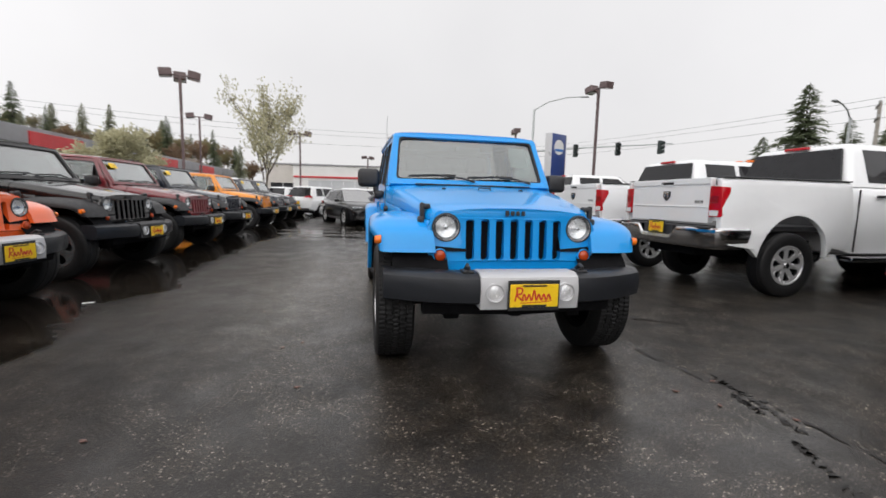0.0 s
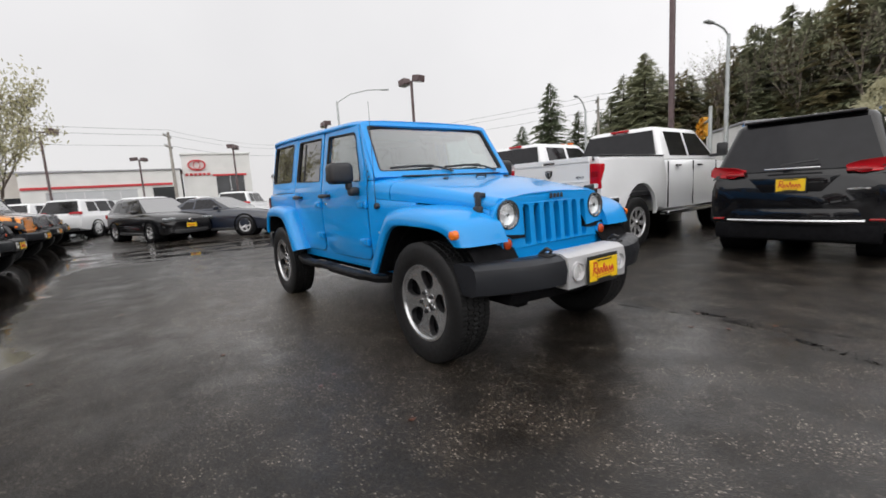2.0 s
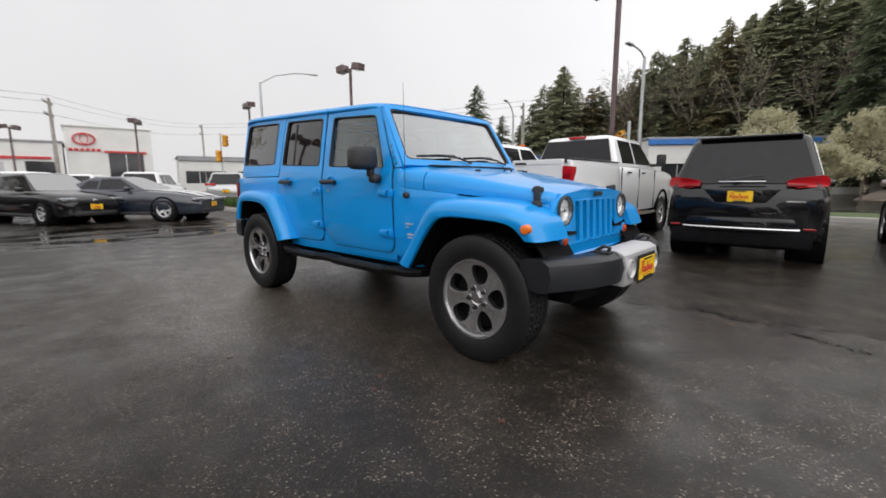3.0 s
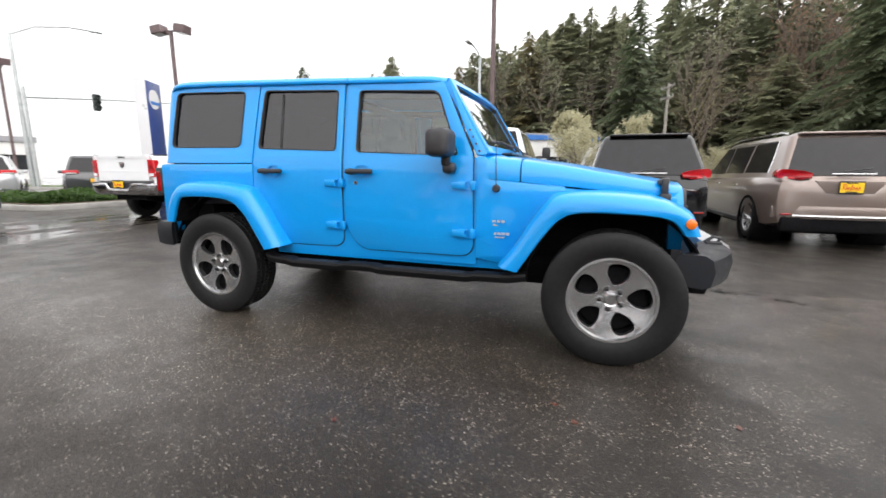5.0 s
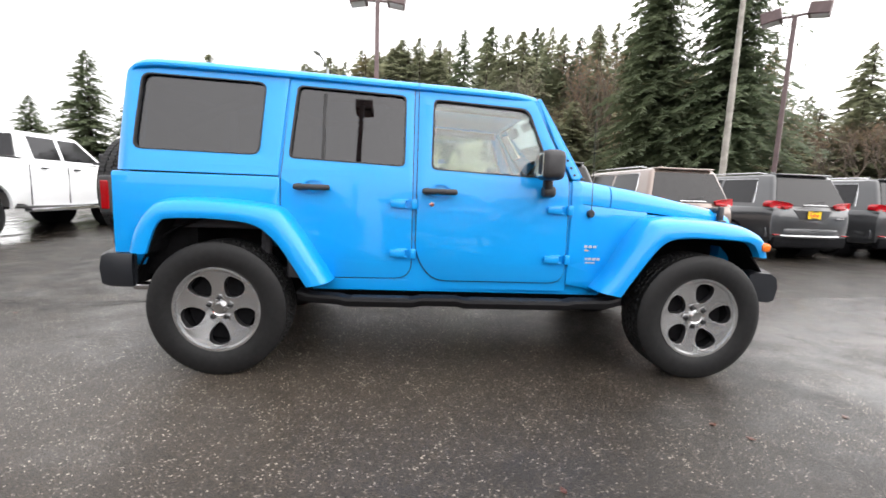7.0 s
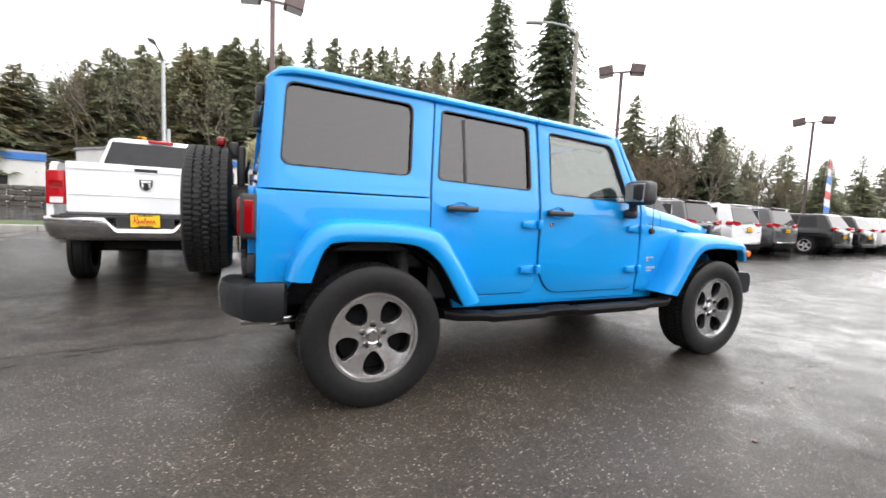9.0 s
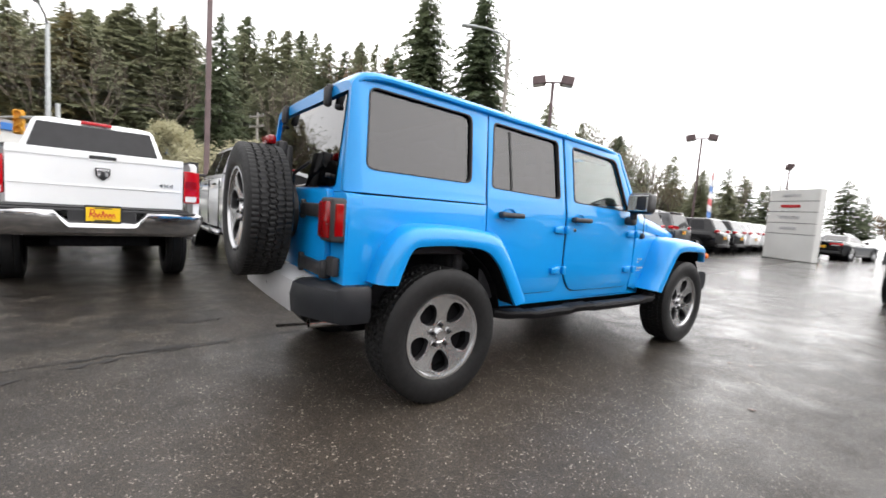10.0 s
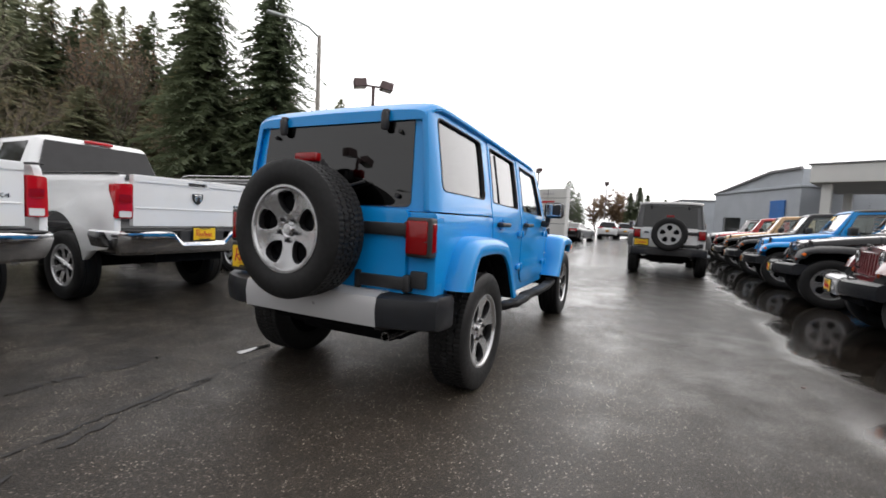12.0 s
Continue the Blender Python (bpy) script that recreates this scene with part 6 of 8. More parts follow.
    high.inputs["From Min"].default_value, high.inputs["From Max"].default_value = 14.2, 13.4
    pools = n.mix(1.0, n.mix(1.0, low.outputs["Result"], high.outputs["Result"], "MULTIPLY"), n.ramp(n.noise(1.1, 4, 0.55, True, (0.5, 1.6, 1.0)), [(0.44, 0.0), (0.50, 1.0)]), "MULTIPLY")
    most = n.add("Math")
    most.operation = "MAXIMUM"
    n.link(film, most.inputs[0])
    n.link(pools, most.inputs[1])
    film = most.outputs[0]
    wet = n.add("Math")
    wet.operation = "MAXIMUM"
    n.link(film, wet.inputs[0])
    n.link(span.outputs["Result"], wet.inputs[1])
    wet = wet.outputs[0]
    # the older surface beyond the joint, given less coat to darken its sky sheen
    older = n.add("Math")
    older.operation = "MULTIPLY_ADD"
    n.link(sep.outputs["Y"], older.inputs[0])
    older.inputs[1].default_value = 0.095
    n.link(sep.outputs["X"], older.inputs[2])
    beyond = n.add("MapRange")
    n.link(older.outputs[0], beyond.inputs["Value"])
    beyond.inputs["From Min"].default_value, beyond.inputs["From Max"].default_value = 1.16, 1.22
    shade = n.add("MapRange")
    n.link(sep.outputs["X"], shade.inputs["Value"])
    shade.inputs["From Min"].default_value, shade.inputs["From Max"].default_value = 5.5, 3.5
    old = n.mix(1.0, n.mix(1.0, beyond.outputs["Result"], shade.outputs["Result"], "MULTIPLY"), (0.65, 0.65, 0.65), "MULTIPLY")
    # coat is cut behind the wagon too, which darkens the sheen put there
    tail = n.add("MapRange")
    n.link(sep.outputs["Y"], tail.inputs["Value"])
    tail.inputs["From Min"].default_value, tail.inputs["From Max"].default_value = 3.9, 5.0
    side = n.add("MapRange")
    n.link(wobble.outputs[0], side.inputs["Value"])
    side.inputs["From Min"].default_value, side.inputs["From Max"].default_value = -1.9, -0.6
    dull_tail = n.mix(1.0, n.mix(1.0, tail.outputs["Result"], side.outputs["Result"], "MULTIPLY"), shade.outputs["Result"], "MULTIPLY")
    lighter = n.add("Math")
    lighter.operation = "MAXIMUM"
    n.link(old, lighter.inputs[0])
    n.link(dull_tail, lighter.inputs[1])
    old = lighter.outputs[0]
    pooled = n.ramp(span.outputs["Result"], [(0.0, 1.0), (0.6, 0.0)])
    less_coat = n.mix(1.0, n.mix(1.0, dark_strip, pooled, "MULTIPLY"), old, "ADD")
    rough = n.ramp(wet, [(0.0, 0.50), (0.75, 0.30), (1.0, 0.15)])
    height = n.mix(0.6, n.mix(0.5, grit.outputs["Distance"], small.outputs["Distance"]), fine)
    b = n.add("Bump", Distance=0.010)
    n.link(n.ramp(wet, [(0.0, 1.0), (0.75, 0.40), (1.0, 0.02)]), b.inputs["Strength"])
    n.link(height, b.inputs["Height"])
    n.link(b.outputs["Normal"], n.p.inputs["Normal"])
    soft = n.add("Bump", Distance=0.004)
    n.link(n.ramp(wet, [(0.0, 0.85), (0.75, 0.16), (1.0, 0.03)]), soft.inputs["Strength"])
    n.link(height, soft.inputs["Height"])
    n.link(soft.outputs["Normal"], n.p.inputs["Coat Normal"])
    return n.put(Base_Color=base, Roughness=rough, Specular_IOR_Level=0.22, Coat_Weight=n.mix(less_coat, n.ramp(wet, [(0.0, 0.78), (0.75, 1.0), (1.0, 1.0)]), (0.22, 0.22, 0.22)), Coat_Roughness=n.ramp(wet, [(0.0, 0.16), (0.75, 0.09), (1.0, 0.04)]), Coat_IOR=1.33)


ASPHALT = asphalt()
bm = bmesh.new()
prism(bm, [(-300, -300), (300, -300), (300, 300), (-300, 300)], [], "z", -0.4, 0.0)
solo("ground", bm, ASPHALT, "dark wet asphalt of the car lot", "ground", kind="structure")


def seam(points, width, seed):
    """A ragged tarred joint lying on the asphalt."""
    rng = random.Random(seed)
    bm, left, right = bmesh.new(), [], []
    for p in smooth_path([(x, y, 0.004) for x, y in points], 14):
        w = width * rng.uniform(0.3, 1.2)
        left.append(bm.verts.new((p.x - w + rng.uniform(-0.02, 0.02), p.y, 0.0045)))
        right.append(bm.verts.new((p.x + w + rng.uniform(-0.02, 0.02), p.y + rng.uniform(-0.03, 0.03), 0.0045)))
    for k in range(len(left) - 1):
        if rng.random() < 0.3:
            continue
        bm.faces.new((left[k], left[k + 1], right[k + 1], right[k]))
    return solo("asphalt_seam", bm, TARM, "dark ragged joint in the wet asphalt", "crack", kind="structure")


TARM = plain("wet_tar", (0.007, 0.0058, 0.005), 0.55, 0, 0.3, 8, 0.5, 40)
seam([(1.38, -3.2), (1.34, -1.7), (1.29, -0.9), (1.19, -0.65), (1.02, 0.8), (0.9, 2.4), (0.76, 4.2), (0.66, 4.95), (0.5, 7.0)], 0.012, 1)
seam([(0.2, 10.4), (1.3, 9.9), (2.2, 10.2), (3.2, 9.6)], 0.03, 2)
seam([(1.33, -0.72), (1.30, -0.9), (1.25, -1.2), (1.20, -1.42)], 0.020, 8)
seam([(1.08, -1.48), (1.05, -1.57), (0.99, -1.72), (0.93, -1.9)], 0.018, 9)
seam([(1.21, -1.0), (1.20, -1.08), (1.19, -1.15), (1.17, -1.22)], 0.02, 10)
seam([(1.62, 0.62), (1.77, 0.56), (1.92, 0.47), (2.05, 0.40)], 0.04, 11)
seam([(2.6, 6.3), (2.76, 5.97), (2.9, 5.6), (2.99, 5.34)], 0.05, 4)
seam([(4.6, 7.4), (5.08, 7.04), (5.6, 6.95), (6.13, 6.75)], 0.06, 5)
seam([(1.46, 4.6), (1.5, 4.36), (1.43, 4.0), (1.45, 3.7)], 0.035, 6)
seam([(0.35, 5.2), (0.6, 4.58), (0.72, 4.1), (0.74, 3.8)], 0.02, 7)
WATER = plain("still_water", (0.006, 0.006, 0.006), 0.03, 0, 0.1, 4, 0.0, coat=1.0)
solo("puddle", prism(bmesh.new(), rpoly([(0.98, 3.10), (1.03, 3.06), (1.06, 3.2), (1.08, 3.36), (1.0, 3.38), (1.0, 3.25)], 0.02, 3), [], "z", 0.001, 0.006), WATER, "small still puddle in the joint of the asphalt", "puddle", kind="structure")
seam([(-2.6, -8.0), (0.5, -10.5), (3.0, -12.6), (4.5, -14.0)], 0.03, 3)

# ---- trees ----
def conifer_meshes(h, spread, rng, bare=0.12, droop=0.35, dense=1.0, fine=1.0):
    """Trunk and crown of a conifer: whorls of drooping limbs, each hung with narrow sprays of needles; the top is a thin spire."""
    bm = bmesh.new()
    lean = rng.uniform(-0.3, 0.3)
    tube(bm, [(lean * (z / h) ** 2, 0, z) for z in np.linspace(-0.3, h, 8)], [0.012 * h * (1 - 0.97 * k / 7) + 0.02 for k in range(8)], 7)
    trunk = finish(bm, "trunk", BARK, 60)
    verts, faces = [], []
    z = h * bare
    while z < h * 0.99:
        t = (z - h * bare) / (h * (1 - bare))
        reach = 1.12 * spread * (1 - t) ** 0.9 * (0.35 + 0.65 * min(1, t * 6)) * rng.uniform(0.75, 1.15) + 0.06
        count = max(3, int((5 + 3 * (1 - t)) * dense))
        for k in range(count):
            if rng.random() < 0.16:
                continue
            a = 2 * math.pi * (k + rng.random()) / count
            ln = reach * rng.uniform(0.5, 1.2)
            steps = max(2, int(ln / (0.42 * fine)))
            for i in range(1, steps + 1):
                f = i / steps
                r = ln * f
                zz = z + 0.16 * ln * f - droop * ln * f * f + rng.uniform(-0.1, 0.1) * (1 - t)
                j = 0.16 * fine * min(1.0, ln)
                bx, by = lean * (z / h) ** 2 + r * math.cos(a) + rng.uniform(-j, j), r * math.sin(a) + rng.uniform(-j, j)
                size = fine * min((0.62 + 0.42 * (1 - f)) * rng.uniform(0.7, 1.3), 0.25 + 0.55 * ln)
                for q in range(3):
                    d = a + (-0.9, 0.0, 0.9)[q] + rng.uniform(-0.4, 0.4)
                    dx, dy, dz = math.cos(d), math.sin(d), rng.uniform(-0.7, 0.05)
                    wx, wy = -dy * 0.22 * size, dx * 0.22 * size
                    n = len(verts)
                    verts += [(bx - wx, by - wy, zz - 0.1 * size), (bx + wx, by + wy, zz + 0.12 * size), (bx + dx * size, by + dy * size, zz + dz * size)]
                    faces.append((n, n + 1, n + 2))
        z += h * rng.uniform(0.013, 0.022) * (0.65 + 0.35 * (1 - t))
    crown = bpy.data.meshes.new("crown")
    crown.from_pydata(verts, [], faces)
    return trunk, crown


def grow(rng, p, d, length, r, depth, limbs, tips):
    """A forking limb; the ends of the twigs are added to tips."""
    q = p + d * length
    mid = (p + q) / 2 + Vector((rng.uniform(-1, 1), rng.uniform(-1, 1), rng.uniform(-0.3, 0.6))) * length * 0.08
    limbs.append(([p, mid, q], [r, r * 0.85, r * 0.68]))
    if depth == 0:
        tips.append((q, d))
        return
    tips.append((mid, d))
    for k in range(3 if depth > 1 else 2):
        a = rng.uniform(0, 2 * math.pi)
        side = d.orthogonal().normalized()
        side = side * math.cos(a) + d.cross(side) * math.sin(a)
        nd = (d * 0.85 + side * rng.uniform(0.35, 0.75) + Vector((0, 0, 0.18))).normalized()
        grow(rng, q if k else mid, nd, length * rng.uniform(0.62, 0.82), r * 0.55, depth - 1, limbs, tips)


def leafy_meshes(h, rng, leaves=10, size=0.12, depth=5):
    limbs, tips = [], []
    grow(rng, Vector((0, 0, -0.2)), Vector((0, 0, 1)), h * 0.27, h * 0.011 + 0.02, depth, limbs, tips)
    for z in (0.3, 0.4, 0.5, 0.6):
        a = rng.uniform(0, 6.28)
        grow(rng, Vector((0, 0, h * z * 0.7)), Vector((math.cos(a) * 0.7, math.sin(a) * 0.7, 0.75)).normalized(), h * 0.17, h * 0.006 + 0.008, depth - 2, limbs, tips)
    bm = bmesh.new()
    for path, r in limbs:
        tube(bm, path, r, 5 if r[0] > 0.05 else 3, False)
    trunk = finish(bm, "trunk", TWIG, 60)
    verts, faces = [], []
    for q, d in tips:
        for k in range(leaves):
            c = q + Vector((rng.gauss(0, 1), rng.gauss(0, 1), rng.gauss(0, 1))) * h * 0.022
            u = Vector((rng.gauss(0, 1), rng.gauss(0, 1), rng.gauss(0, 1))).normalized()
            v = u.orthogonal().normalized() * size * rng.uniform(0.5, 1.1)
            u = u * size * rng.uniform(0.6, 1.3)
            n = len(verts)
            verts += [tuple(c - u), tuple(c + v * 0.6), tuple(c + u), tuple(c - v * 0.6)]
            faces.append((n, n + 1, n + 2, n + 3))
    crown = bpy.data.meshes.new("crown")
    crown.from_pydata(verts, [], faces)
    return trunk, crown


def plant(kind, meshes, m, leaf, label, group="", bark=None):
    t = thing(kind, label, "tree", m, group)
    for name, me in zip(("trunk", "crown"), meshes):
        if not me.materials:
            me.materials.append(leaf)
        ob = new(name, me)
        ob.parent = t
        slot = ob.material_slots[0]
        slot.link = "OBJECT"
        slot.material = leaf if name == "crown" else (bark or me.materials[0])
    return t


RNG = random.Random(7)
CONIFERS = [conifer_meshes(20, 4.6, RNG, 0.08), conifer_meshes(22, 4.2, RNG, 0.12, 0.45), conifer_meshes(18, 4.4, RNG, 0.05), conifer_meshes(24, 4.6, RNG, 0.2, 0.4, 0.9), conifer_meshes(21, 3.4, RNG, 0.15, 0.5, 0.8)]
FIRS = [conifer_meshes(20, 5.6, RNG, 0.10, 0.42, 2.3, 0.6), conifer_meshes(19.5, 5.6, RNG, 0.12, 0.40, 2.3, 0.6)]
ROUNDS = leafy_meshes(8, RNG, 22, 0.16, 4)
CYPRESS = conifer_meshes(5.4, 0.85, RNG, 0.02, -0.3, 2.2, 0.5)
BARES = [leafy_meshes(14, RNG, 2, 0.12, 5), leafy_meshes(12, RNG, 2, 0.11, 5)]
SPRINGS = [leafy_meshes(6.2, RNG, 9, 0.075, 5), leafy_meshes(4.6, RNG, 20, 0.08, 5)]


def toward(az, dist, eye=(-2.5, 2.0)):
    """A place at a bearing (degrees from +x, towards +y) and distance."""
    return eye[0] + dist * math.cos(radians(az)), eye[1] + dist * math.sin(radians(az))

# ---- lamps, signals, signs ----
def lot_lamp(x, y, h, turn, heads=2, group="lot lamps"):
    """A brown steel lot lamp with box heads on short arms."""
    t = thing("lot_lamp", "brown steel lamp post with box-shaped floodlight heads", "street lamp", pose(x, y, 0, 0, 0, turn), group)
    part("base", lathe(bmesh.new(), [(0.0, 0.62), (0.24, 0.62), (0.26, 0.58), (0.26, -0.02)], 20, "z"), KERBM, t)
    part("pole", boxes(((0, 0, h / 2 + 0.3), (0.11, 0.11, h - 0.6), 0.012, 1)), POSTM, t)
    spots = [(-0.50, 0), (0.50, 0), (0.0, 0.50)][:heads]
    for a, b in spots:
        tilt = Euler((radians(-9 if b else 0), radians(-9 if a < 0 else 9 if a else 0), 0)).to_matrix()
        head = part("lamp_head", box(bmesh.new(), (a, b, h + 0.02), (0.46, 0.44, 0.30), 0.02, 1, tilt), POSTM, t, "box-shaped lamp head")
        part("lamp_lens", box(bmesh.new(), (a, b, h - 0.135), (0.36, 0.34, 0.012), 0.004, 1, tilt), WHITELENS, head)
        part("arm", boxes(((a / 2, b / 2, h - 0.02), (0.5 if a else 0.06, 0.5 if b else 0.06, 0.06), 0.01, 1)), POSTM, t)
    return t


def arm_lamp(x, y, h, turn, reach=2.4, m=None, rise=0.72):
    """A tall galvanised street lamp with a curved arm."""
    t = thing("street_lamp", "grey galvanised street lamp with a long curved arm", "street lamp", pose(x, y, 0, 0, 0, turn))
    part("pole", tube(bmesh.new(), [(0, 0, 0), (0, 0, h * 0.5), (0, 0, h)], [0.13, 0.11, 0.08], 10), m or GALV, t)
    part("arm", tube(bmesh.new(), [(0, 0, h - 0.1), (reach * 0.3, 0, h + rise * 0.62), (reach * 0.7, 0, h + rise * 0.97), (reach, 0, h + rise)], 0.045, 8), GALV, t)
    part("luminaire", boxes(((reach + 0.3, 0, h + rise - 0.01), (0.7, 0.26, 0.12), 0.05, 2)), GALV, t)
    return t


def signal_head(t, x, y, z, turn, material, back=True):
    m = pose(x, y, z, 0, 0, turn)
    bm = boxes(((0, 0, 0), (0.36, 0.26, 1.05), 0.03, 1))
    bmesh.ops.transform(bm, matrix=m, verts=bm.verts[:])
    h = part("signal_head", bm, material, t, "three-lamp traffic signal head")
    for k, z0 in enumerate((0.33, 0.0, -0.33)):
        bm = lathe(bmesh.new(), [(0.15, -0.13), (0.15, -0.34), (0.135, -0.34), (0.13, -0.135), (0.0, -0.14)], 18, "y", (0, 0, z0))
        bmesh.ops.transform(bm, matrix=m, verts=bm.verts[:])
        part("visor", bm, material, h)


def mast_signals(x, y, turn, reach, heads, material, h=6.2, label="galvanised mast arm with hanging traffic signals"):
    t = thing("traffic_signal", label, "traffic light", pose(x, y, 0, 0, 0, turn))
    part("mast", tube(bmesh.new(), [(0, 0, 0), (0, 0, h + 0.4)], [0.11, 0.08], 12), GALV, t)
    part("mast_arm", tube(bmesh.new(), [(0, 0, h - 0.2), (reach * 0.4, 0, h + 0.05), (reach, 0, h + 0.25)], [0.08, 0.06, 0.045], 10), GALV, t)
    for f, tw in heads:
        signal_head(t, reach * f, 0.0, h - 0.3 + 0.3 * f, tw, material)
    return t


def utility_pole(x, y, h, turn=0, label="weathered wooden utility pole with crossarms"):
    t = thing("utility_pole", label, "utility pole", pose(x, y, 0, 0, 0, turn))
    part("pole", tube(bmesh.new(), [(0, 0, -0.2), (0.03, 0, h * 0.5), (0, 0, h)], [0.17, 0.15, 0.11], 10), WOODPOLE, t)
    for z in (h - 0.4, h - 1.4):
        arm = part("crossarm", boxes(((0, 0.1, z), (2.4, 0.10, 0.13), 0.01, 1)), WOODPOLE, t)
        for k in (-1.1, -0.5, 0.5, 1.1):
            part("insulator", lathe(bmesh.new(), [(0.0, z + 0.22), (0.05, z + 0.20), (0.06, z + 0.13), (0.03, z + 0.06)], 8, "z", (k, 0.1, 0)), GALV, arm)
    return t


def cable(points, r=0.014, sag=0.6):
    bm = bmesh.new()
    for a, b in zip(points, points[1:]):
        a, b = Vector(a), Vector(b)
        tube(bm, [a + (b - a) * t - Vector((0, 0, sag * 4 * t * (1 - t))) for t in np.linspace(0, 1, 12)], r, 4)
    return solo("overhead_cable", bm, INK, "black overhead cable strung between poles", "cable", "overhead cables")

# ---- the blue wagon ----
HERO = wagon(pose(0.012, 0, 0), "bright blue four-door off-road wagon, matching blue hard top")


def repaint(ob, swaps):
    """Gives parts of a copied thing other materials: swaps by part name, '' for all other blue parts."""
    for o in ob.children_recursive:
        if o.type != "MESH" or not o.material_slots:
            continue
        m = swaps.get(o.name.split(".")[0])
        if m is None and o.data.materials[0] == BLUE:
            m = swaps[""]
        if m:
            o.material_slots[0].link = "OBJECT"
            o.material_slots[0].material = m


def top_of(m):
    return {"front_roof_panel": m, "rear_roof_panel": m, "hard_top_side": m, "hard_top_rear": m}


FLARES = ("front_flare", "rear_flare")


def parked_wagon(x, y, turn, material, top=None, flares=TRIM, middle=TRIM, label="", group="off-road wagons in a row", rims=None, sticker=False):
    w = copy_thing(HERO, pose(x, y, 0, 0, 0, turn))
    for o in list(w.children_recursive):
        kind = o.name.split(".")[0]
        if kind in ("hinge_bolt", "glass_stud"):
            bpy.data.objects.remove(o)
        elif kind == "tyre":
            o.data = TYRE_PLAIN
        elif kind == "spokes":
            o.data = PLAIN_FACE
    swaps = {"": material, **top_of(top or material), **{f: flares or material for f in FLARES}, "front_bumper_middle": middle, "rear_bumper_middle": middle}
    if rims:
        swaps.update({"rim": rims, "spokes": rims})
    repaint(w, swaps)
    if sticker:
        bm = bent(boxes(((0.0, 0.0, 0.0), (0.20, 0.006, 0.11), 0.003, 1)), lambda x, y, z: (-0.46 + x, 0.985 + 0.52 * z - 0.027 + y, 1.60 + 0.86 * z))
        part("price_sticker", bm, YELLOW, w, "yellow price sticker on the windshield")
    return tagged(w, label, "car", group)


# the row that faces the lane
ROW = [
    (1.30, ORANGE, None, ORANGE, SILVERT, "orange off-road wagon with silver bumper centre, front to lane"),
    (3.85, BLACKP, None, TRIM, TRIM, "glossy black off-road wagon with black flares"),
    (6.57, MAROON, MAROON, TRIM, TRIM, "maroon off-road wagon with black flares and bumpers"),
    (8.95, NAVY, TRIM, TRIM, TRIM, "dark navy off-road wagon with black hard top"),
    (12.86, AMBERP, AMBERP, TRIM, TRIM, "yellow-orange off-road wagon with matching hard top"),
    (15.7, NAVY, WHITE, TRIM, TRIM, "navy off-road wagon with white hard top"),
    (18.4, NAVY, TRIM, NAVY, TRIM, "navy off-road wagon among the parked row"),
    (-1.1, MAROON, None, MAROON, SILVERT, "maroon off-road wagon with maroon flares"),
    (-4.1, BLACKP, TRIM, TRIM, TRIM, "black off-road wagon with black hard top"),
    (-6.8, BLUE, TRIM, BLUE, TRIM, "light blue off-road wagon with black top"),
    (-9.5, BLACKP, TRIM, TRIM, TRIM, "black off-road wagon in the row"),
    (-12.2, SANDP, SANDP, TRIM, TRIM, "sand-coloured off-road wagon with black flares"),
    (-14.9, REDP, REDP, TRIM, TRIM, "red off-road wagon with black flares"),
    (-17.6, WHITE, TRIM, TRIM, TRIM, "white off-road wagon with black top"),
]
for y, body, top, fl, mid, label in ROW:
    parked_wagon(-4.62, y, 84, body, top, fl, mid, label, sticker=body in (MAROON, SANDP, BLUE, NAVY))

# the white one on its own in the lane
parked_wagon(-2.26, -9.8, 0, WHITE, GREYP, TRIM, TRIM, "white off-road wagon with dark grey top and black bumper", "", SILVERP)

# the row with tails to the lane
pickup(pose(3.22, 2.25, 0, 0, 0, 91), "white crew-cab pickup with chrome step bumper")
pickup(pose(3.06, 4.65, 0, 0, 0, 94), "white crew-cab pickup with drive lettering on tailgate", clearance=True)
pickup(pose(3.38, 10.05, 0, 0, 0, 93), "white pickup beside the landscaped island", writing=False)
for y, mat, label in [(-0.66, BLACKP, "black minivan with bright bumper strip"), (-3.37, TANP, "bronze minivan with chrome trim"), (-6.15, GREYP, "dark grey minivan with chrome trim"), (-8.8, GREYP, "grey minivan in the parked row"), (-11.5, WHITE, "white minivan with red tail lights"), (-14.5, GREYP, "dark grey minivan near the row's end")]:
    minivan(pose(4.05 + (-0.6 - y) * 0.125, y, 0, 0, 0, 92), mat, label)
for y, mat, label in [(-18.4, BLACKP, "black suv with silver rims"), (-21.2, BLACKP, "black suv, tail to lane"), (-24.1, WHITE, "white suv with red tail lights"), (-27.0, WHITE, "white suv at the row's far end"), (-29.4, GREYP, "grey suv at the row's far end")]:
    suv(pose(4.05 + (-0.6 - y) * 0.092, y, 0, 0, 0, 92), mat, label, "suvs in the row")
coupe(pose(3.7, -25.9, 0, 0, 0, -9), BLACKP, "black coupe with red tail lights, seen from behind", plates=("rear",))

for x, y, mat, label in [(1.9, -38.0, WHITE, "white suv far down the lane"), (0.6, -44.0, SILVERP, "silver suv far down the lane"), (2.6, -49.0, WHITE, "white suv at the lane's end")]:
    suv(pose(x, y, 0, 0, 0, 4), mat, label, "suvs down the lane")

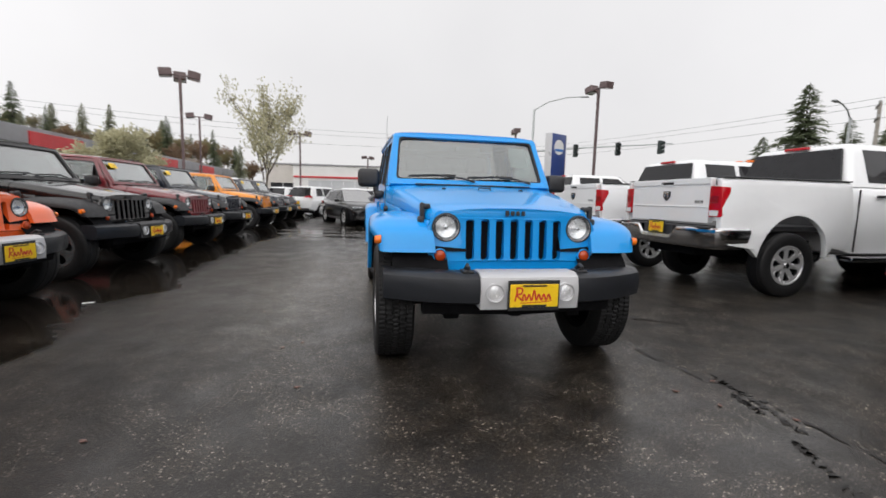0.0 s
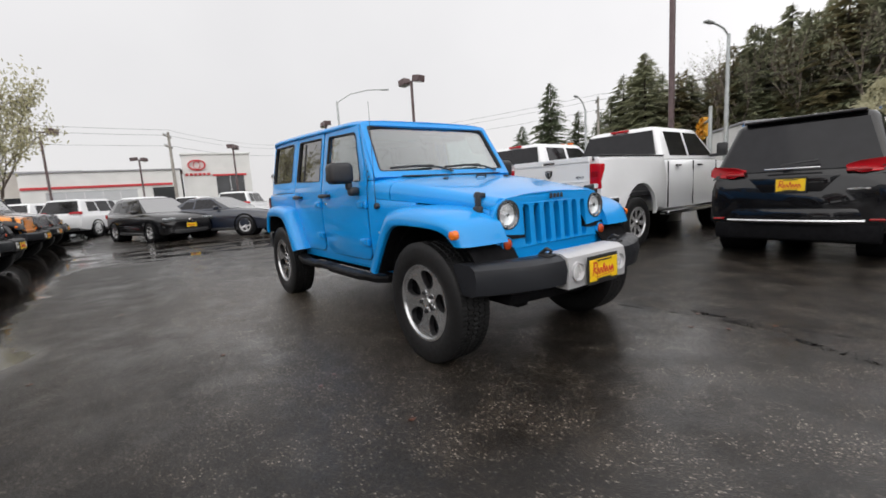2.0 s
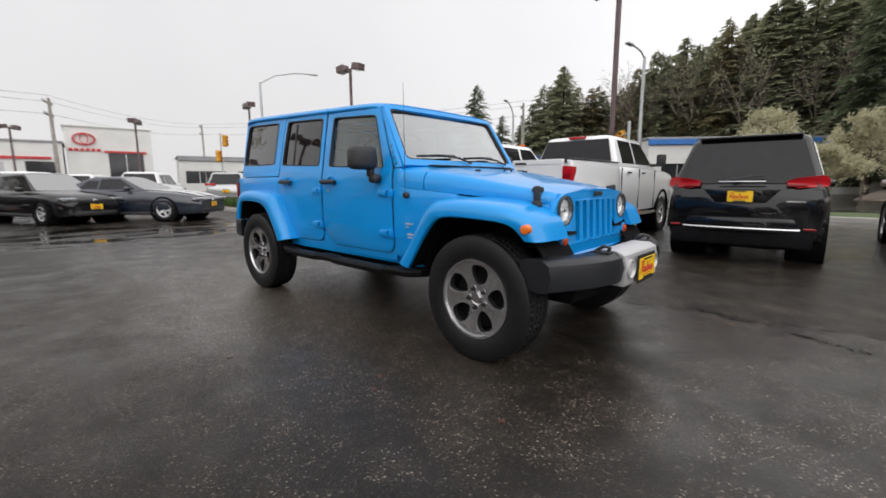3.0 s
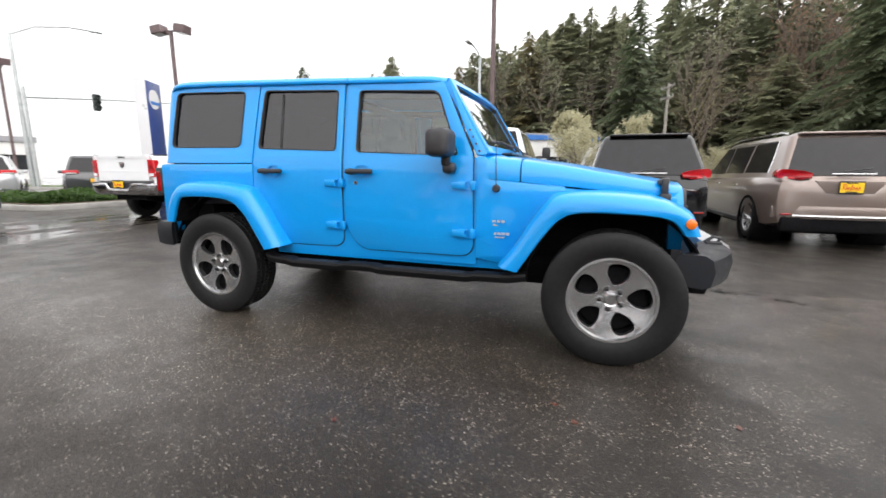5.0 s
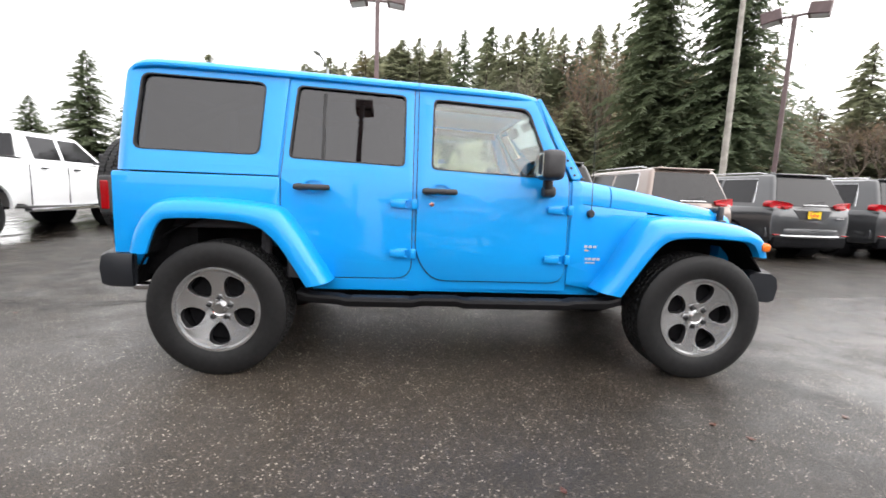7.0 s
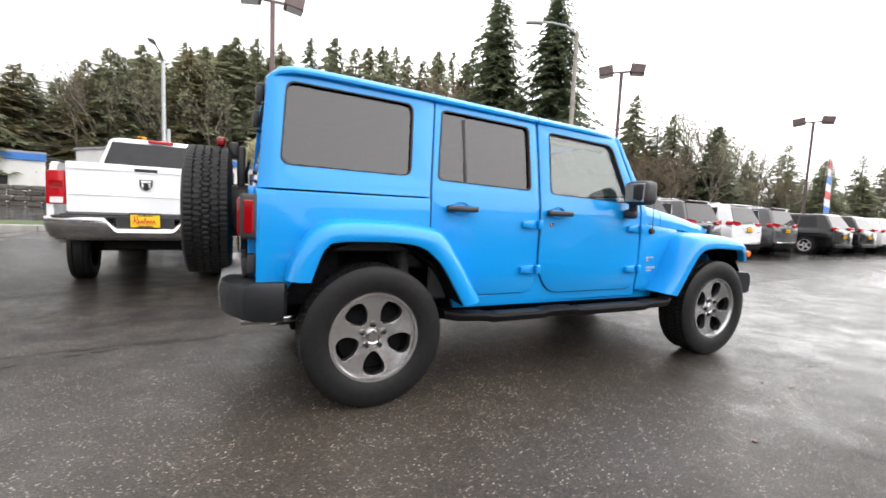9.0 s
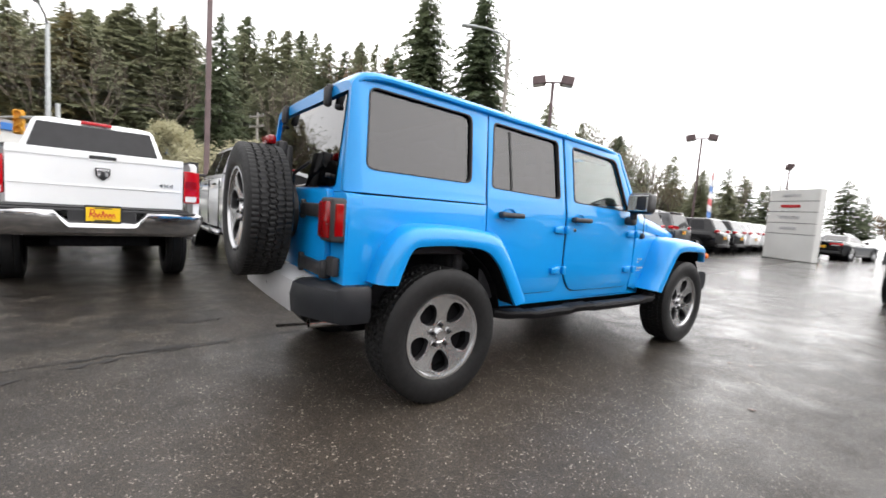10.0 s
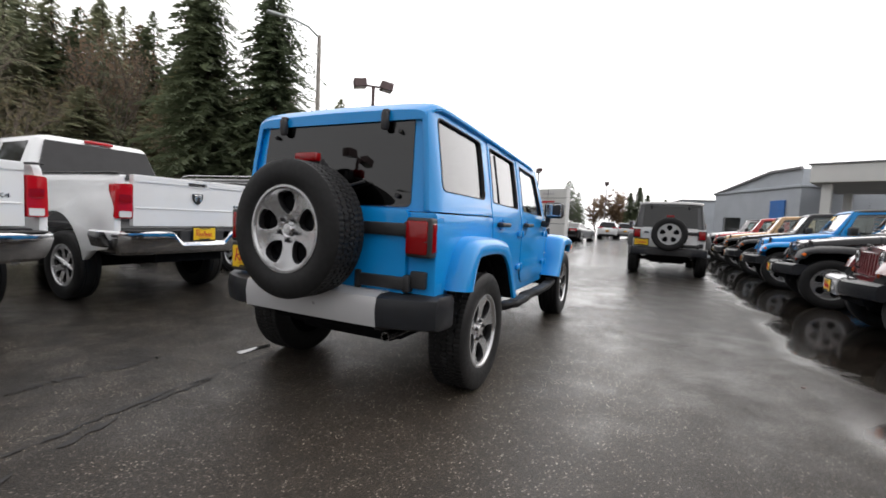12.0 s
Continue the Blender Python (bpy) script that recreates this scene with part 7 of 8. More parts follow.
# cars behind the wagon
hatchback(pose(-2.0, 17.8, 0, 0, 0, 20), BLACKP, "dark grey hatchback with a yellow dealer plate")
coupe(pose(-0.9, 16.6, 0, 0, 0, 42), NAVY, "navy coupe with white hood stripes", stripe=True)
for x, y, tn, mat, label in [(-4.4, 21.5, 150, WHITE, "white suv behind the hatchback"), (-1.9, 23.5, 150, WHITE, "white suv in the second row"), (2.2, 21.5, 150, WHITE, "white suv behind the coupe"), (5.4, 20.0, 150, SILVERP, "silver suv in the second row"), (7.4, 17.4, 150, GREYP, "dark grey suv beside the island"), (-6.5, 26, 150, WHITE, "white suv far in the lot"), (-3.2, 29, 150, SILVERP, "silver suv far in the lot"), (1.0, 29, 150, WHITE, "white suv far in the lot")]:
    suv(pose(x, y, 0, 0, 0, tn), mat, label, "suvs behind")

# ---- kerb, verge, road, island ----
bm = bmesh.new()
prism(bm, [(13.3, -60), (16.2, -60), (16.2, 60), (13.3, 60)], [], "z", -0.1, 0.12)
solo("grass_verge", bm, GRASS, "strip of wet grass between lot and road", "grass", kind="structure")
bm = bmesh.new()
for k in range(40):
    box(bm, (13.22, -58.5 + 3 * k, 0.05), (0.16, 2.985, 0.2), 0.02, 1)
solo("kerb", bm, KERBM, "pale concrete kerb along the lot's edge", "kerb", kind="structure")
island = thing("planted_island", "kerbed island with low green hedge plants", "planting", pose(6.3, 16.6, 0))
part("island_kerb", rounded(prism(bmesh.new(), rpoly([(-2.2, -1.9), (2.2, -1.9), (2.2, 1.9), (-2.2, 1.9)], 0.8, 6), [], "z", -0.05, 0.15), 0.02, 60), KERBM, island)
part("island_soil", prism(bmesh.new(), rpoly([(-2.05, -1.75), (2.05, -1.75), (2.05, 1.75), (-2.05, 1.75)], 0.7, 6), [], "z", 0.1, 0.17), EARTH, island)
verts, faces = [], []
for k in range(9000):
    x, y = RNG.uniform(-1.9, 1.9), RNG.uniform(-1.6, 1.6)
    hgt = 0.17 + 0.40 * RNG.random() * (0.6 + 0.4 * math.sin(2.1 * x + 1.3) * math.cos(1.7 * y))
    a, t = RNG.uniform(0, 6.28), RNG.uniform(-0.6, 0.6)
    dx, dy = 0.07 * math.cos(a), 0.07 * math.sin(a)
    n = len(verts)
    verts += [(x - dx, y - dy, hgt), (x + dy * 0.4, y - dx * 0.4, hgt + 0.04), (x + dx, y + dy, hgt + t * 0.1), (x - dy * 0.4, y + dx * 0.4, hgt)]
    faces.append((n, n + 1, n + 2, n + 3))
me = bpy.data.meshes.new("shrub_leaves")
me.from_pydata(verts, [], faces)
me.materials.append(HEDGE)
ob = new("shrub_leaves", me)
ob.parent = island

# the pylon on the island
pyl = thing("pylon_sign", "tall navy pylon sign with a white globe emblem", "sign", pose(6.68, 13.34, 0, 0, 0, 28) @ Matrix.Diagonal((1, 1, 0.957, 1)))
part("pylon_panel", boxes(((0, 0, 2.0), (0.92, 0.30, 4.0), 0.03, 2)), SIGNB, pyl)
part("pylon_edge", boxes(((-0.47, 0, 2.0), (0.03, 0.32, 4.02), 0.01, 1), ((0.47, 0, 2.0), (0.03, 0.32, 4.02), 0.01, 1)), SILVERT, pyl)
part("globe", lathe(bmesh.new(), [(0.0, -0.165), (0.30, -0.162), (0.31, -0.14)], 28, "y", (0, 0, 3.45)), WHITELENS, pyl)
part("globe_band", boxes(((0, -0.168, 3.33), (0.52, 0.012, 0.10), 0.004, 1)), BLUET, pyl)

# lot lamps
for x, y, h, tn, n in [(8.75, 2.95, 6.05, 90, 2), (9.85, 15.9, 6.45, 100, 2), (9.9, 27.0, 6.1, 80, 2), (5.4, 34.8, 5.4, 60, 2), (-0.3, 45.0, 5.4, 40, 2), (-5.0, 27.3, 5.2, 10, 2), (-8.2, 16.6, 5.85, 20, 3), (-11.0, 27.0, 5.9, 15, 2), (-8.25, 3.22, 6.3, 0, 1), (8.0, -8.0, 6.05, 44, 2), (7.72, -19.5, 5.8, 24, 2), (7.6, -33.0, 5.9, 110, 2), (3.0, -46.0, 6.0, 100, 2)]:
    lot_lamp(x, y, h, tn, n)

# the crossing
arm_lamp(24.4, 7.4, 8.3, 175, 1.7, None, 0.3)
arm_lamp(12.2, -9.6, 9.1, 60, 1.6, WOODPOLE, 0.4)
arm_lamp(13.9, 33.6, 9.2, -24, 3.9, None, 0.95)
arm_lamp(30, 20, 7.0, 200, 2.4)
mast_signals(14.0, 33.3, -31, 10.8, [(0.32, 20), (0.63, 20), (0.92, 60)], SIGNALM, 5.75)
mast_signals(20.6, 6.7, 25, 11.0, [(0.35, -120), (0.62, -118), (0.77, -116)], SIGNY, 3.85)
post = thing("traffic_signal", "yellow traffic signals on a slim grey post", "traffic light", pose(13.1, 40.4, 0))
part("post", tube(bmesh.new(), [(0, 0, 0), (0, 0, 5.7)], 0.06, 8), GALV, post)
signal_head(post, 0.35, 0.0, 5.0, 20, SIGNY)
signal_head(post, -0.3, 0.0, 3.6, 20, SIGNY)
for p in [(44, -6, 9.5, 20), (38, 24, 9.5, 40), (21.6, 69.3, 9.8, 60), (2.5, 48.1, 8.3, 70), (60, -30, 9.5, 10)]:
    utility_pole(*p)
for dz in (0, 0.5, -1.0):
    cable([(60, -30, 9.2 + dz), (44, -6, 9.2 + dz), (38, 24, 9.2 + dz), (21.6, 69.3, 9.4 + dz)])
    cable([(21.6, 69.3, 9.4 + dz), (2.5, 48.1, 8.0 + dz), (-40, 40, 9.0 + dz)])

# banner flag and dealer sign
flag = thing("feather_banner", "tall feather banner with red, white and blue stripes", "banner", pose(8.3, -23.0, 0, 0, 0, 100))
part("banner_pole", tube(bmesh.new(), [(0, 0, 0), (0, 0, 3.3), (0.15, 0, 4.2), (0.45, 0, 4.5)], 0.02, 6), GALV, flag)
for k in range(9):
    z = 1.0 + 0.37 * k
    bm = prism(bmesh.new(), [(0.02, z), (0.62, z + 0.1), (0.62, z + 0.45), (0.02, z + 0.37)], [], "y", -0.006, 0.006)
    bent(bm, lambda x, y, zz: (x, y + 0.05 * math.sin(3 * x + zz), zz))
    part("banner_stripe", bm, (REDT, CLOTHSIGN, BLUET, CLOTHSIGN)[k % 4], flag)
sg = thing("dealer_sign", "large pale sign board with rows of brand plates", "sign", pose(3.62, -20.2, 0, 0, 0, -27) @ Matrix.Diagonal((0.78, 0.8, 0.81, 1)))
part("board", boxes(((0, 0, 2.0), (3.1, 0.45, 4.0), 0.04, 1)), WALLW, sg)
for k, (z, mat, w) in enumerate([(3.65, SILVERT, 1.1), (3.05, REDT, 1.2), (2.42, SILVERT, 1.2), (1.8, SILVERT, 1.0)]):
    part("brand_bar", boxes(((0.1, 0.235, z), (w, 0.02, 0.16), 0.006, 1)), mat, sg)
    part("seam", boxes(((0, 0.228, z - 0.32), (3.1, 0.012, 0.03), 0, 1)), GREYP, sg)


# ---- buildings ----
def block(name, label, m, size, wall, roof, bays, bay_w, bay_h, sill, glass=DARKG, fascia=None, fascia_h=0.5, category="building"):
    """A low commercial building: walls with window bays let in, fascia band and flat roof; its front faces -y."""
    t = thing(name, label, category, m)
    w, d, h = size
    holes = [[(x - bay_w / 2, sill), (x + bay_w / 2, sill), (x + bay_w / 2, sill + bay_h), (x - bay_w / 2, sill + bay_h)] for x in bays]
    part("front_wall", prism(bmesh.new(), [(-w / 2, 0), (w / 2, 0), (w / 2, h), (-w / 2, h)], holes, "y", -d / 2, -d / 2 + 0.3), wall, t)
    for x in (-w / 2 + 0.15, w / 2 - 0.15):
        part("side_wall", boxes(((x, 0.15, h / 2), (0.3, d - 0.3, h), 0, 1)), wall, t)
    part("back_wall", boxes(((0, d / 2 - 0.15, h / 2), (w - 0.6, 0.3, h), 0, 1)), wall, t)
    part("roof", boxes(((0, 0, h + 0.1), (w + 0.3, d + 0.3, 0.2), 0.03, 1)), roof, t)
    if fascia:
        part("fascia", boxes(((0, -d / 2 - 0.12, h - fascia_h / 2), (w + 0.2, 0.22, fascia_h), 0.03, 1)), fascia, t)
    for x in bays:
        win = part("window", boxes(((x, -d / 2 + 0.2, sill + bay_h / 2), (bay_w, 0.03, bay_h), 0, 1)), glass, t)
        for k in range(int(bay_w / 1.4) + 1):
            part("mullion", boxes(((x - bay_w / 2 + k * bay_w / max(1, int(bay_w / 1.4)), -d / 2 + 0.16, sill + bay_h / 2), (0.07, 0.08, bay_h), 0, 1)), SILVERT, win)
    return t


# the showroom across the back of the lot
shop = block("car_showroom", "beige showroom with dark window bays", pose(-8.6, 67, 0, 0, 0, -8), (9, 14, 5.4), WALLB, ROOFG, [-2.2, 2.2], 3.4, 1.5, 1.4, DARKG)
tower = block("showroom_entrance", "white showroom entrance with a red ring emblem", pose(8.6, 61, 0, 0, 0, -8), (7.5, 7, 7.1), WALLW, WALLW, [1.3], 3.2, 4.2, 0.3)
part("emblem_ring", bent(lathe(bmesh.new(), [(0.80, 0.0), (0.80, 0.14), (0.98, 0.14), (0.98, 0.0)], 32, "y", (0, 0, 0), True), lambda x, y, z: (x - 2.2, y - 3.72, z * 0.66 + 5.85)), REDT, tower)
part("emblem_inner", bent(lathe(bmesh.new(), [(0.62, 0.0), (0.62, 0.14), (0.74, 0.14), (0.74, 0.0)], 32, "y", (0, 0, 0), True), lambda x, y, z: (x * 0.5 - 2.2, y - 3.75, z * 0.72 + 5.85)), REDT, tower)
part("emblem_bar", boxes(*[((-3.35 + 0.46 * k, -3.58, 4.75), (0.34, 0.12, 0.30), 0.03, 1) for k in range(6)]), REDT, tower)
link = block("service_wing", "low white service wing, roller door under a red stripe", pose(-2.6, 61.9, 0, 0, 0, -8), (14.4, 7, 5.3), WALLW, ROOFG, [-1.2], 8.0, 3.2, 0.1, SILVERP)
part("red_stripe", boxes(((-0.4, -3.58, 3.75), (13.4, 0.12, 0.26), 0.02, 1)), REDT, link)
part("dark_door", boxes(((5.4, -3.54, 1.75), (2.2, 0.1, 3.3), 0.02, 1)), DARKG, link)
part("door_stripe", boxes(((1.3, -3.58, 4.6), (3.8, 0.12, 0.22), 0.02, 1)), REDT, tower)
block("far_shop", "small far shop with a dark band of windows", pose(26, 72, 0, 0, 0, -14), (14, 8, 5.0), WALLW, ROOFG, [-3.5, 3.5], 5.5, 1.8, 1.2, fascia=ROOFG)
# the long roof behind the row of wagons
store = block("long_store", "long low store with grey roof and red fascia panels", pose(-36, 60, 0, 0, 0, 90), (90, 16, 6.0), WALLG, ROOFG, [-30, -18, -6, 6], 7, 2.4, 0.4, fascia=ROOFG, fascia_h=1.2)
for x in (-18, 4, 20):
    part("red_panel", boxes(((x, -8.3, 5.25), (7.0, 0.16, 1.2), 0.03, 1)), REDT, store)
# the dealership along the row
deal = block("dealership", "grey-blue metal dealership wing with sloping roof", pose(-16.4, -40.3, 0, 0, 0, 114), (10, 16, 4.6), WALLG, WALLG, [-2.4], 2.4, 2.2, 0.3)
part("gable", prism(bmesh.new(), [(-5, 4.6), (5, 4.6), (5, 5.9), (2, 5.9)], [], "y", -8.0, 8.0), WALLG, deal)
part("gable_trim", tube(bmesh.new(), [(-5, -8.1, 4.65), (2, -8.1, 5.95), (5, -8.1, 5.95)], 0.12, 6), ROOFG, deal)
part("door_sign", boxes(((3.0, -8.08, 3.0), (1.5, 0.1, 1.5), 0.02, 1)), BLUET, deal)
block("far_wing", "low far grey wing beyond the dealership", pose(-9.0, -66, 0, 0, 0, 100), (14, 10, 5.0), WALLG, ROOFG, [], 2.0, 2.0, 0.3)
hall = block("showroom_hall", "grey showroom hall with glazed front", pose(-31.5, -20, 0, 0, 0, 90), (26, 14, 4.9), WALLG, ROOFG, [-9, -3, 3, 9], 4.6, 3.2, 0.2)
can = thing("entrance_canopy", "pale flat canopy on square posts before the showroom", "canopy", pose(-17.0, -26.9, 0, 0, 0, -24))
part("canopy_slab", boxes(((0, 0, 4.69), (12, 9, 1.02), 0.04, 1)), WALLW, can)
part("canopy_cap", boxes(((0, 0, 5.23), (12.2, 9.2, 0.08), 0.02, 1)), ROOFG, can)
for x in (5.3, -5.3):
    for y in (-3.8, 3.8):
        part("canopy_post", boxes(((x, y, 2.08), (0.45, 0.45, 4.2), 0.03, 1)), WALLW, can)
        part("canopy_lamp", boxes(((x * 0.5, y * 0.6, 4.16), (0.5, 1.2, 0.05), 0.02, 1)), WHITELENS, can)
part("round_sign", boxes(((6.04, 2.6, 4.75), (0.1, 1.3, 0.6), 0.03, 1)), SANDP, can)
# over the road
block("blue_roof_store", "white store with blue fascia across the road", pose(50, 6.3, 0, 0, 0, -51), (21, 9, 5.0), WALLW, ROOFG, [-7, 0, 7], 4.5, 2.2, 0.6, fascia=BLUET, fascia_h=0.5)
block("blue_trimmed_store", "far white store with blue fascia, dark roof", pose(56.6, 33.6, 0, 0, 0, -78), (22, 9, 4.9), WALLW, ROOFG, [-6, 0, 6], 4.5, 2.2, 0.6, fascia=BLUET, fascia_h=0.7)
part("bank_wall", boxes(*[((0.9 * i + 0.25 * (j % 2), -0.1 * (j % 2), 0.2 + 0.38 * j), (0.86, 0.6, 0.36), 0.08, 1) for i in range(-18, 3) for j in range(4)]), STONEW, thing("stone_wall", "dark rough stone retaining wall below the store", "wall", pose(37, 18, 0, 0, 0, -66)))

# cars on the road and over it
coupe(pose(45.5, 20.5, 0, 0, 0, 24), GREYP, "grey car parked over the road", plates=())
for x, y, tn, mat, label in [(17.5, -7.5, 2, WHITE, "white pickup-like suv on the road"), (42.5, 16.0, 24, WHITE, "white car parked over the road"), (47.5, 25.5, 24, WHITE, "white car parked before the far store"), (43, 25.5, 24, SILVERP, "silver car parked over the road")]:
    suv(pose(x, y, 0, 0, 0, tn), mat, label, plates=())

# ---- embankment and woods ----
bm = bmesh.new()
grid = []
for i, az in enumerate(np.linspace(-61, -7, 50)):
    row = []
    for dist, z in ((34, 0.0), (40, 0.9), (52, 2.2), (70, 4.0), (110, 9.0), (150, 12.0), (150, -1.0)):
        x, y = toward(az, dist)
        row.append(bm.verts.new((x, y, -0.05 if z <= 0 else z * min(1, (az + 64) / 10, (-5 - az) / 10) * (0.8 + 0.4 * noise.noise(Vector((x * 0.05, y * 0.05, 0)))))))
    grid.append(row)
for a, b in zip(grid, grid[1:]):
    for k in range(6):
        bm.faces.new((a[k], a[k + 1], b[k + 1], b[k]))
solo("embankment", bm, EARTH, "brown wooded bank rising behind the road", "hillside", kind="structure")

plant("fir_tree", FIRS[0], pose(*toward(-31, 37, (-3.2, 3.2)), 0.0), NEEDLES, "tall dark fir with drooping limbs", "firs")
plant("fir_tree", FIRS[1], pose(*toward(-38.2, 36, (-3.2, 3.2)), 0.0, 0, 0, 130), NEEDLES, "tall dark fir with drooping limbs", "firs")
plant("fir_tree", CONIFERS[2], pose(*toward(-7.2, 53, (-3.2, 3.2)), 0.3, 0, 0, 30) @ Matrix.Diagonal((0.95, 0.95, 1.1, 1)), NEEDLES, "slender dark fir at the wood's edge", "firs")


# height of the wood's outline, in degrees over the eye, by bearing
OUTLINE = [(-70, 5), (-63, 5.4), (-59, 6.5), (-57, 12), (-52, 13.2), (-47.5, 14.6), (-44, 11), (-38, 16), (-31, 17), (-27, 20.2), (-18, 20.4), (-11.5, 21), (-8, 19), (-3.5, 19.6), (0, 18), (5, 18), (9.5, 15.3), (13, 15.4), (16, 13.6), (20, 12), (23, 12.2), (27, 14), (30, 13), (31.5, 9), (34.5, 7.5), (40, 5), (50, 4)]
TIPS = [-56, -51.5, -47.3, -26.7, -24.4, -22.2, -20.3, -18.3, -16.6, -15, -13.2, -11.5, -9.3, -2.6, -0.2, 2, 3.4, 5, 7.2, 9.3, 11, 13.2, 15, 17, 20, 22.4, 25.4, 27, 29.6, 31]


def bank(az, dist):
    """The bank's height there."""
    return max(0.0, lerp(dist, [(34, 0.0), (40, 0.9), (52, 2.2), (70, 4.0), (110, 9.0)]) * max(0.0, min(1, (az + 64) / 10, (-5 - az) / 10)) * 0.7 - 0.4)


def woods_tree(az, dist, el, k, leaf, wide=1.0, label="tall conifer in the wood over the road"):
    if az > -9:
        dist = max(dist, 64)
    x, y = toward(az, dist, (-3.2, 2.0))
    base = bank(az, dist)
    tall = dist * math.tan(radians(el)) + 1.1 - base
    me = CONIFERS[k % 5]
    up = tall / (20, 22, 18, 24, 21)[k % 5]
    plant("conifer", me, pose(x, y, base, 0, 0, 77 * k) @ Matrix.Diagonal((wide * (0.4 + 0.75 * up), wide * (0.4 + 0.75 * up), up, 1)), leaf, label, "wood")


for k, az in enumerate(TIPS):
    dist = (64 + 6 * RNG.random()) if az > 14 else 56 + 14 * RNG.random()
    woods_tree(az - (2.8 if az > 14 else 0), dist, lerp(az, OUTLINE) + RNG.uniform(-1.6, 0.6), k, HAZENEEDLES if az > -4 else (NEEDLES, HAZENEEDLES, HAZENEEDLES)[k % 3], 1.25 if az > -10 else 1.1)
for k in range(98):
    az = -44 + 76 * ((k * 0.618) % 1.0)
    dist = (66 + 20 * RNG.random()) if az > 12 else 50 + 36 * RNG.random()
    if az > 27:
        continue
    if -48 < az < -41 and k % 2:
        continue
    woods_tree(az, dist, lerp(az + (2.8 if az > 12 else 0), OUTLINE) * RNG.uniform(0.5, 0.98), k, (HAZENEEDLES, OLIVE, HAZENEEDLES, OLIVE if az > -4 else NEEDLES, HAZENEEDLES)[k % 5], 1.3)
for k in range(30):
    woods_tree(-4 + 20 * ((k * 0.618) % 1.0), 62 + 30 * RNG.random(), lerp(-4 + 20 * ((k * 0.618) % 1.0), OUTLINE) * RNG.uniform(0.8, 1.0), k, (HAZENEEDLES, OLIVE)[k % 2], 1.25)
for k in range(16):
    az = -27 - 15 * ((k * 0.618) % 1.0)
    woods_tree(az, 46 + 16 * RNG.random(), 17.5 * RNG.uniform(0.55, 0.95), k, (HAZENEEDLES, OLIVE)[k % 2], 1.0)
for k in range(18):
    az = -56 + 46 * ((k * 0.618 + 0.3) % 1.0)
    dist = 40 + 16 * RNG.random()
    up = (dist * math.tan(radians(lerp(az, OUTLINE) * RNG.uniform(0.5, 0.95))) + 0.6) / 13.0
    plant("bare_tree", BARES[k % 2], pose(*toward(az, dist, (-3.2, 2.0)), bank(az, dist), 0, 0, 50 * k) @ Matrix.Diagonal((0.55 * up + 0.1, 0.55 * up + 0.1, up, 1)), (RUSTY, OLIVE, HAZENEEDLES, RUSTY)[k % 4], "thin tree with rusty spring twigs", "bare trees")
for az, dist, el in [(3.3, 60, 18), (-3.0, 60, 17.5), (-53.5, 62, 16), (-55.5, 58, 14.5), (-57.5, 60, 13.5), (-60.2, 62, 11.5), (-62, 64, 10), (-70, 70, 8.5), (-73, 70, 7.5), (14, 62, 16.2), (9, 62, 17)]:
    up = (dist * math.tan(radians(el)) + 1.1) / 13.0
    plant("bare_tree", BARES[int(dist) % 2], pose(*toward(az, dist, (-3.2, 3.2)), 0.0, 0, 0, 11 * az) @ Matrix.Diagonal((0.7 * up, 0.7 * up, up, 1)), HAZENEEDLES, "thin bare tree against the sky", "bare trees")
for k, (az, dist, el) in enumerate([(-59, 70, 6.2), (-62.5, 72, 5.6), (-64, 74, 5.0), (-66, 72, 5.2), (-68.3, 70, 7.2), (-70, 72, 6.0), (-72, 75, 5.4), (-74, 75, 5), (-78.4, 62, 6.2), (-80, 80, 4.5), (35.2, 62, 12.6), (31.9, 66, 8.8), (39.6, 82, 7.6), (29.6, 72, 8.4)]):
    woods_tree(az, dist, el, k, NEEDLES, 1.0, "dark conifer beyond the lot")
for az, dist, el in [(-29.2, 44, 16.5), (-14.0, 58, 15.0), (-20.5, 52, 14.0)]:
    up = (dist * math.tan(radians(el)) + 1.1) / 13.0
    plant("bare_tree", BARES[0], pose(*toward(az, dist, (-3.43, 0.97)), bank(az, dist), 0, 0, 31 * az) @ Matrix.Diagonal((0.32 * up, 0.32 * up, up, 1)), RUSTY, "narrow rust-brown tree before the firs", "bare trees")
for k in range(26):
    az = -47 - 22 * ((k * 0.618) % 1.0)
    dist, el = 56 + 18 * RNG.random(), lerp(-az, [(47, 13.5), (54, 12.5), (60, 9.5), (69, 6.5)]) * RNG.uniform(0.65, 1.0)
    up = (dist * math.tan(radians(el)) + 1.1) / 13.0
    if k % 3:
        plant("bare_tree", BARES[k % 2], pose(*toward(az, dist, (-3.12, 3.61)), 0.0, 0, 0, 47 * k) @ Matrix.Diagonal((0.6 * up, 0.6 * up, up, 1)), (HAZENEEDLES, OLIVE)[k % 2], "thin pale tree beyond the parked row", "bare trees")
    else:
        woods_tree(az, dist, el, k, HAZENEEDLES, 1.1, "pale conifer beyond the parked row")
# the wooded hill beyond the long store
def hill(az, dist):
    return lerp(dist, [(86, 0.0), (100, 7.0), (125, 12.5), (165, 14.0)]) * max(0.0, min(1.0, (az - 100) / 9)) * (0.85 + 0.3 * noise.noise(Vector((az * 0.15, dist * 0.03, 0))))


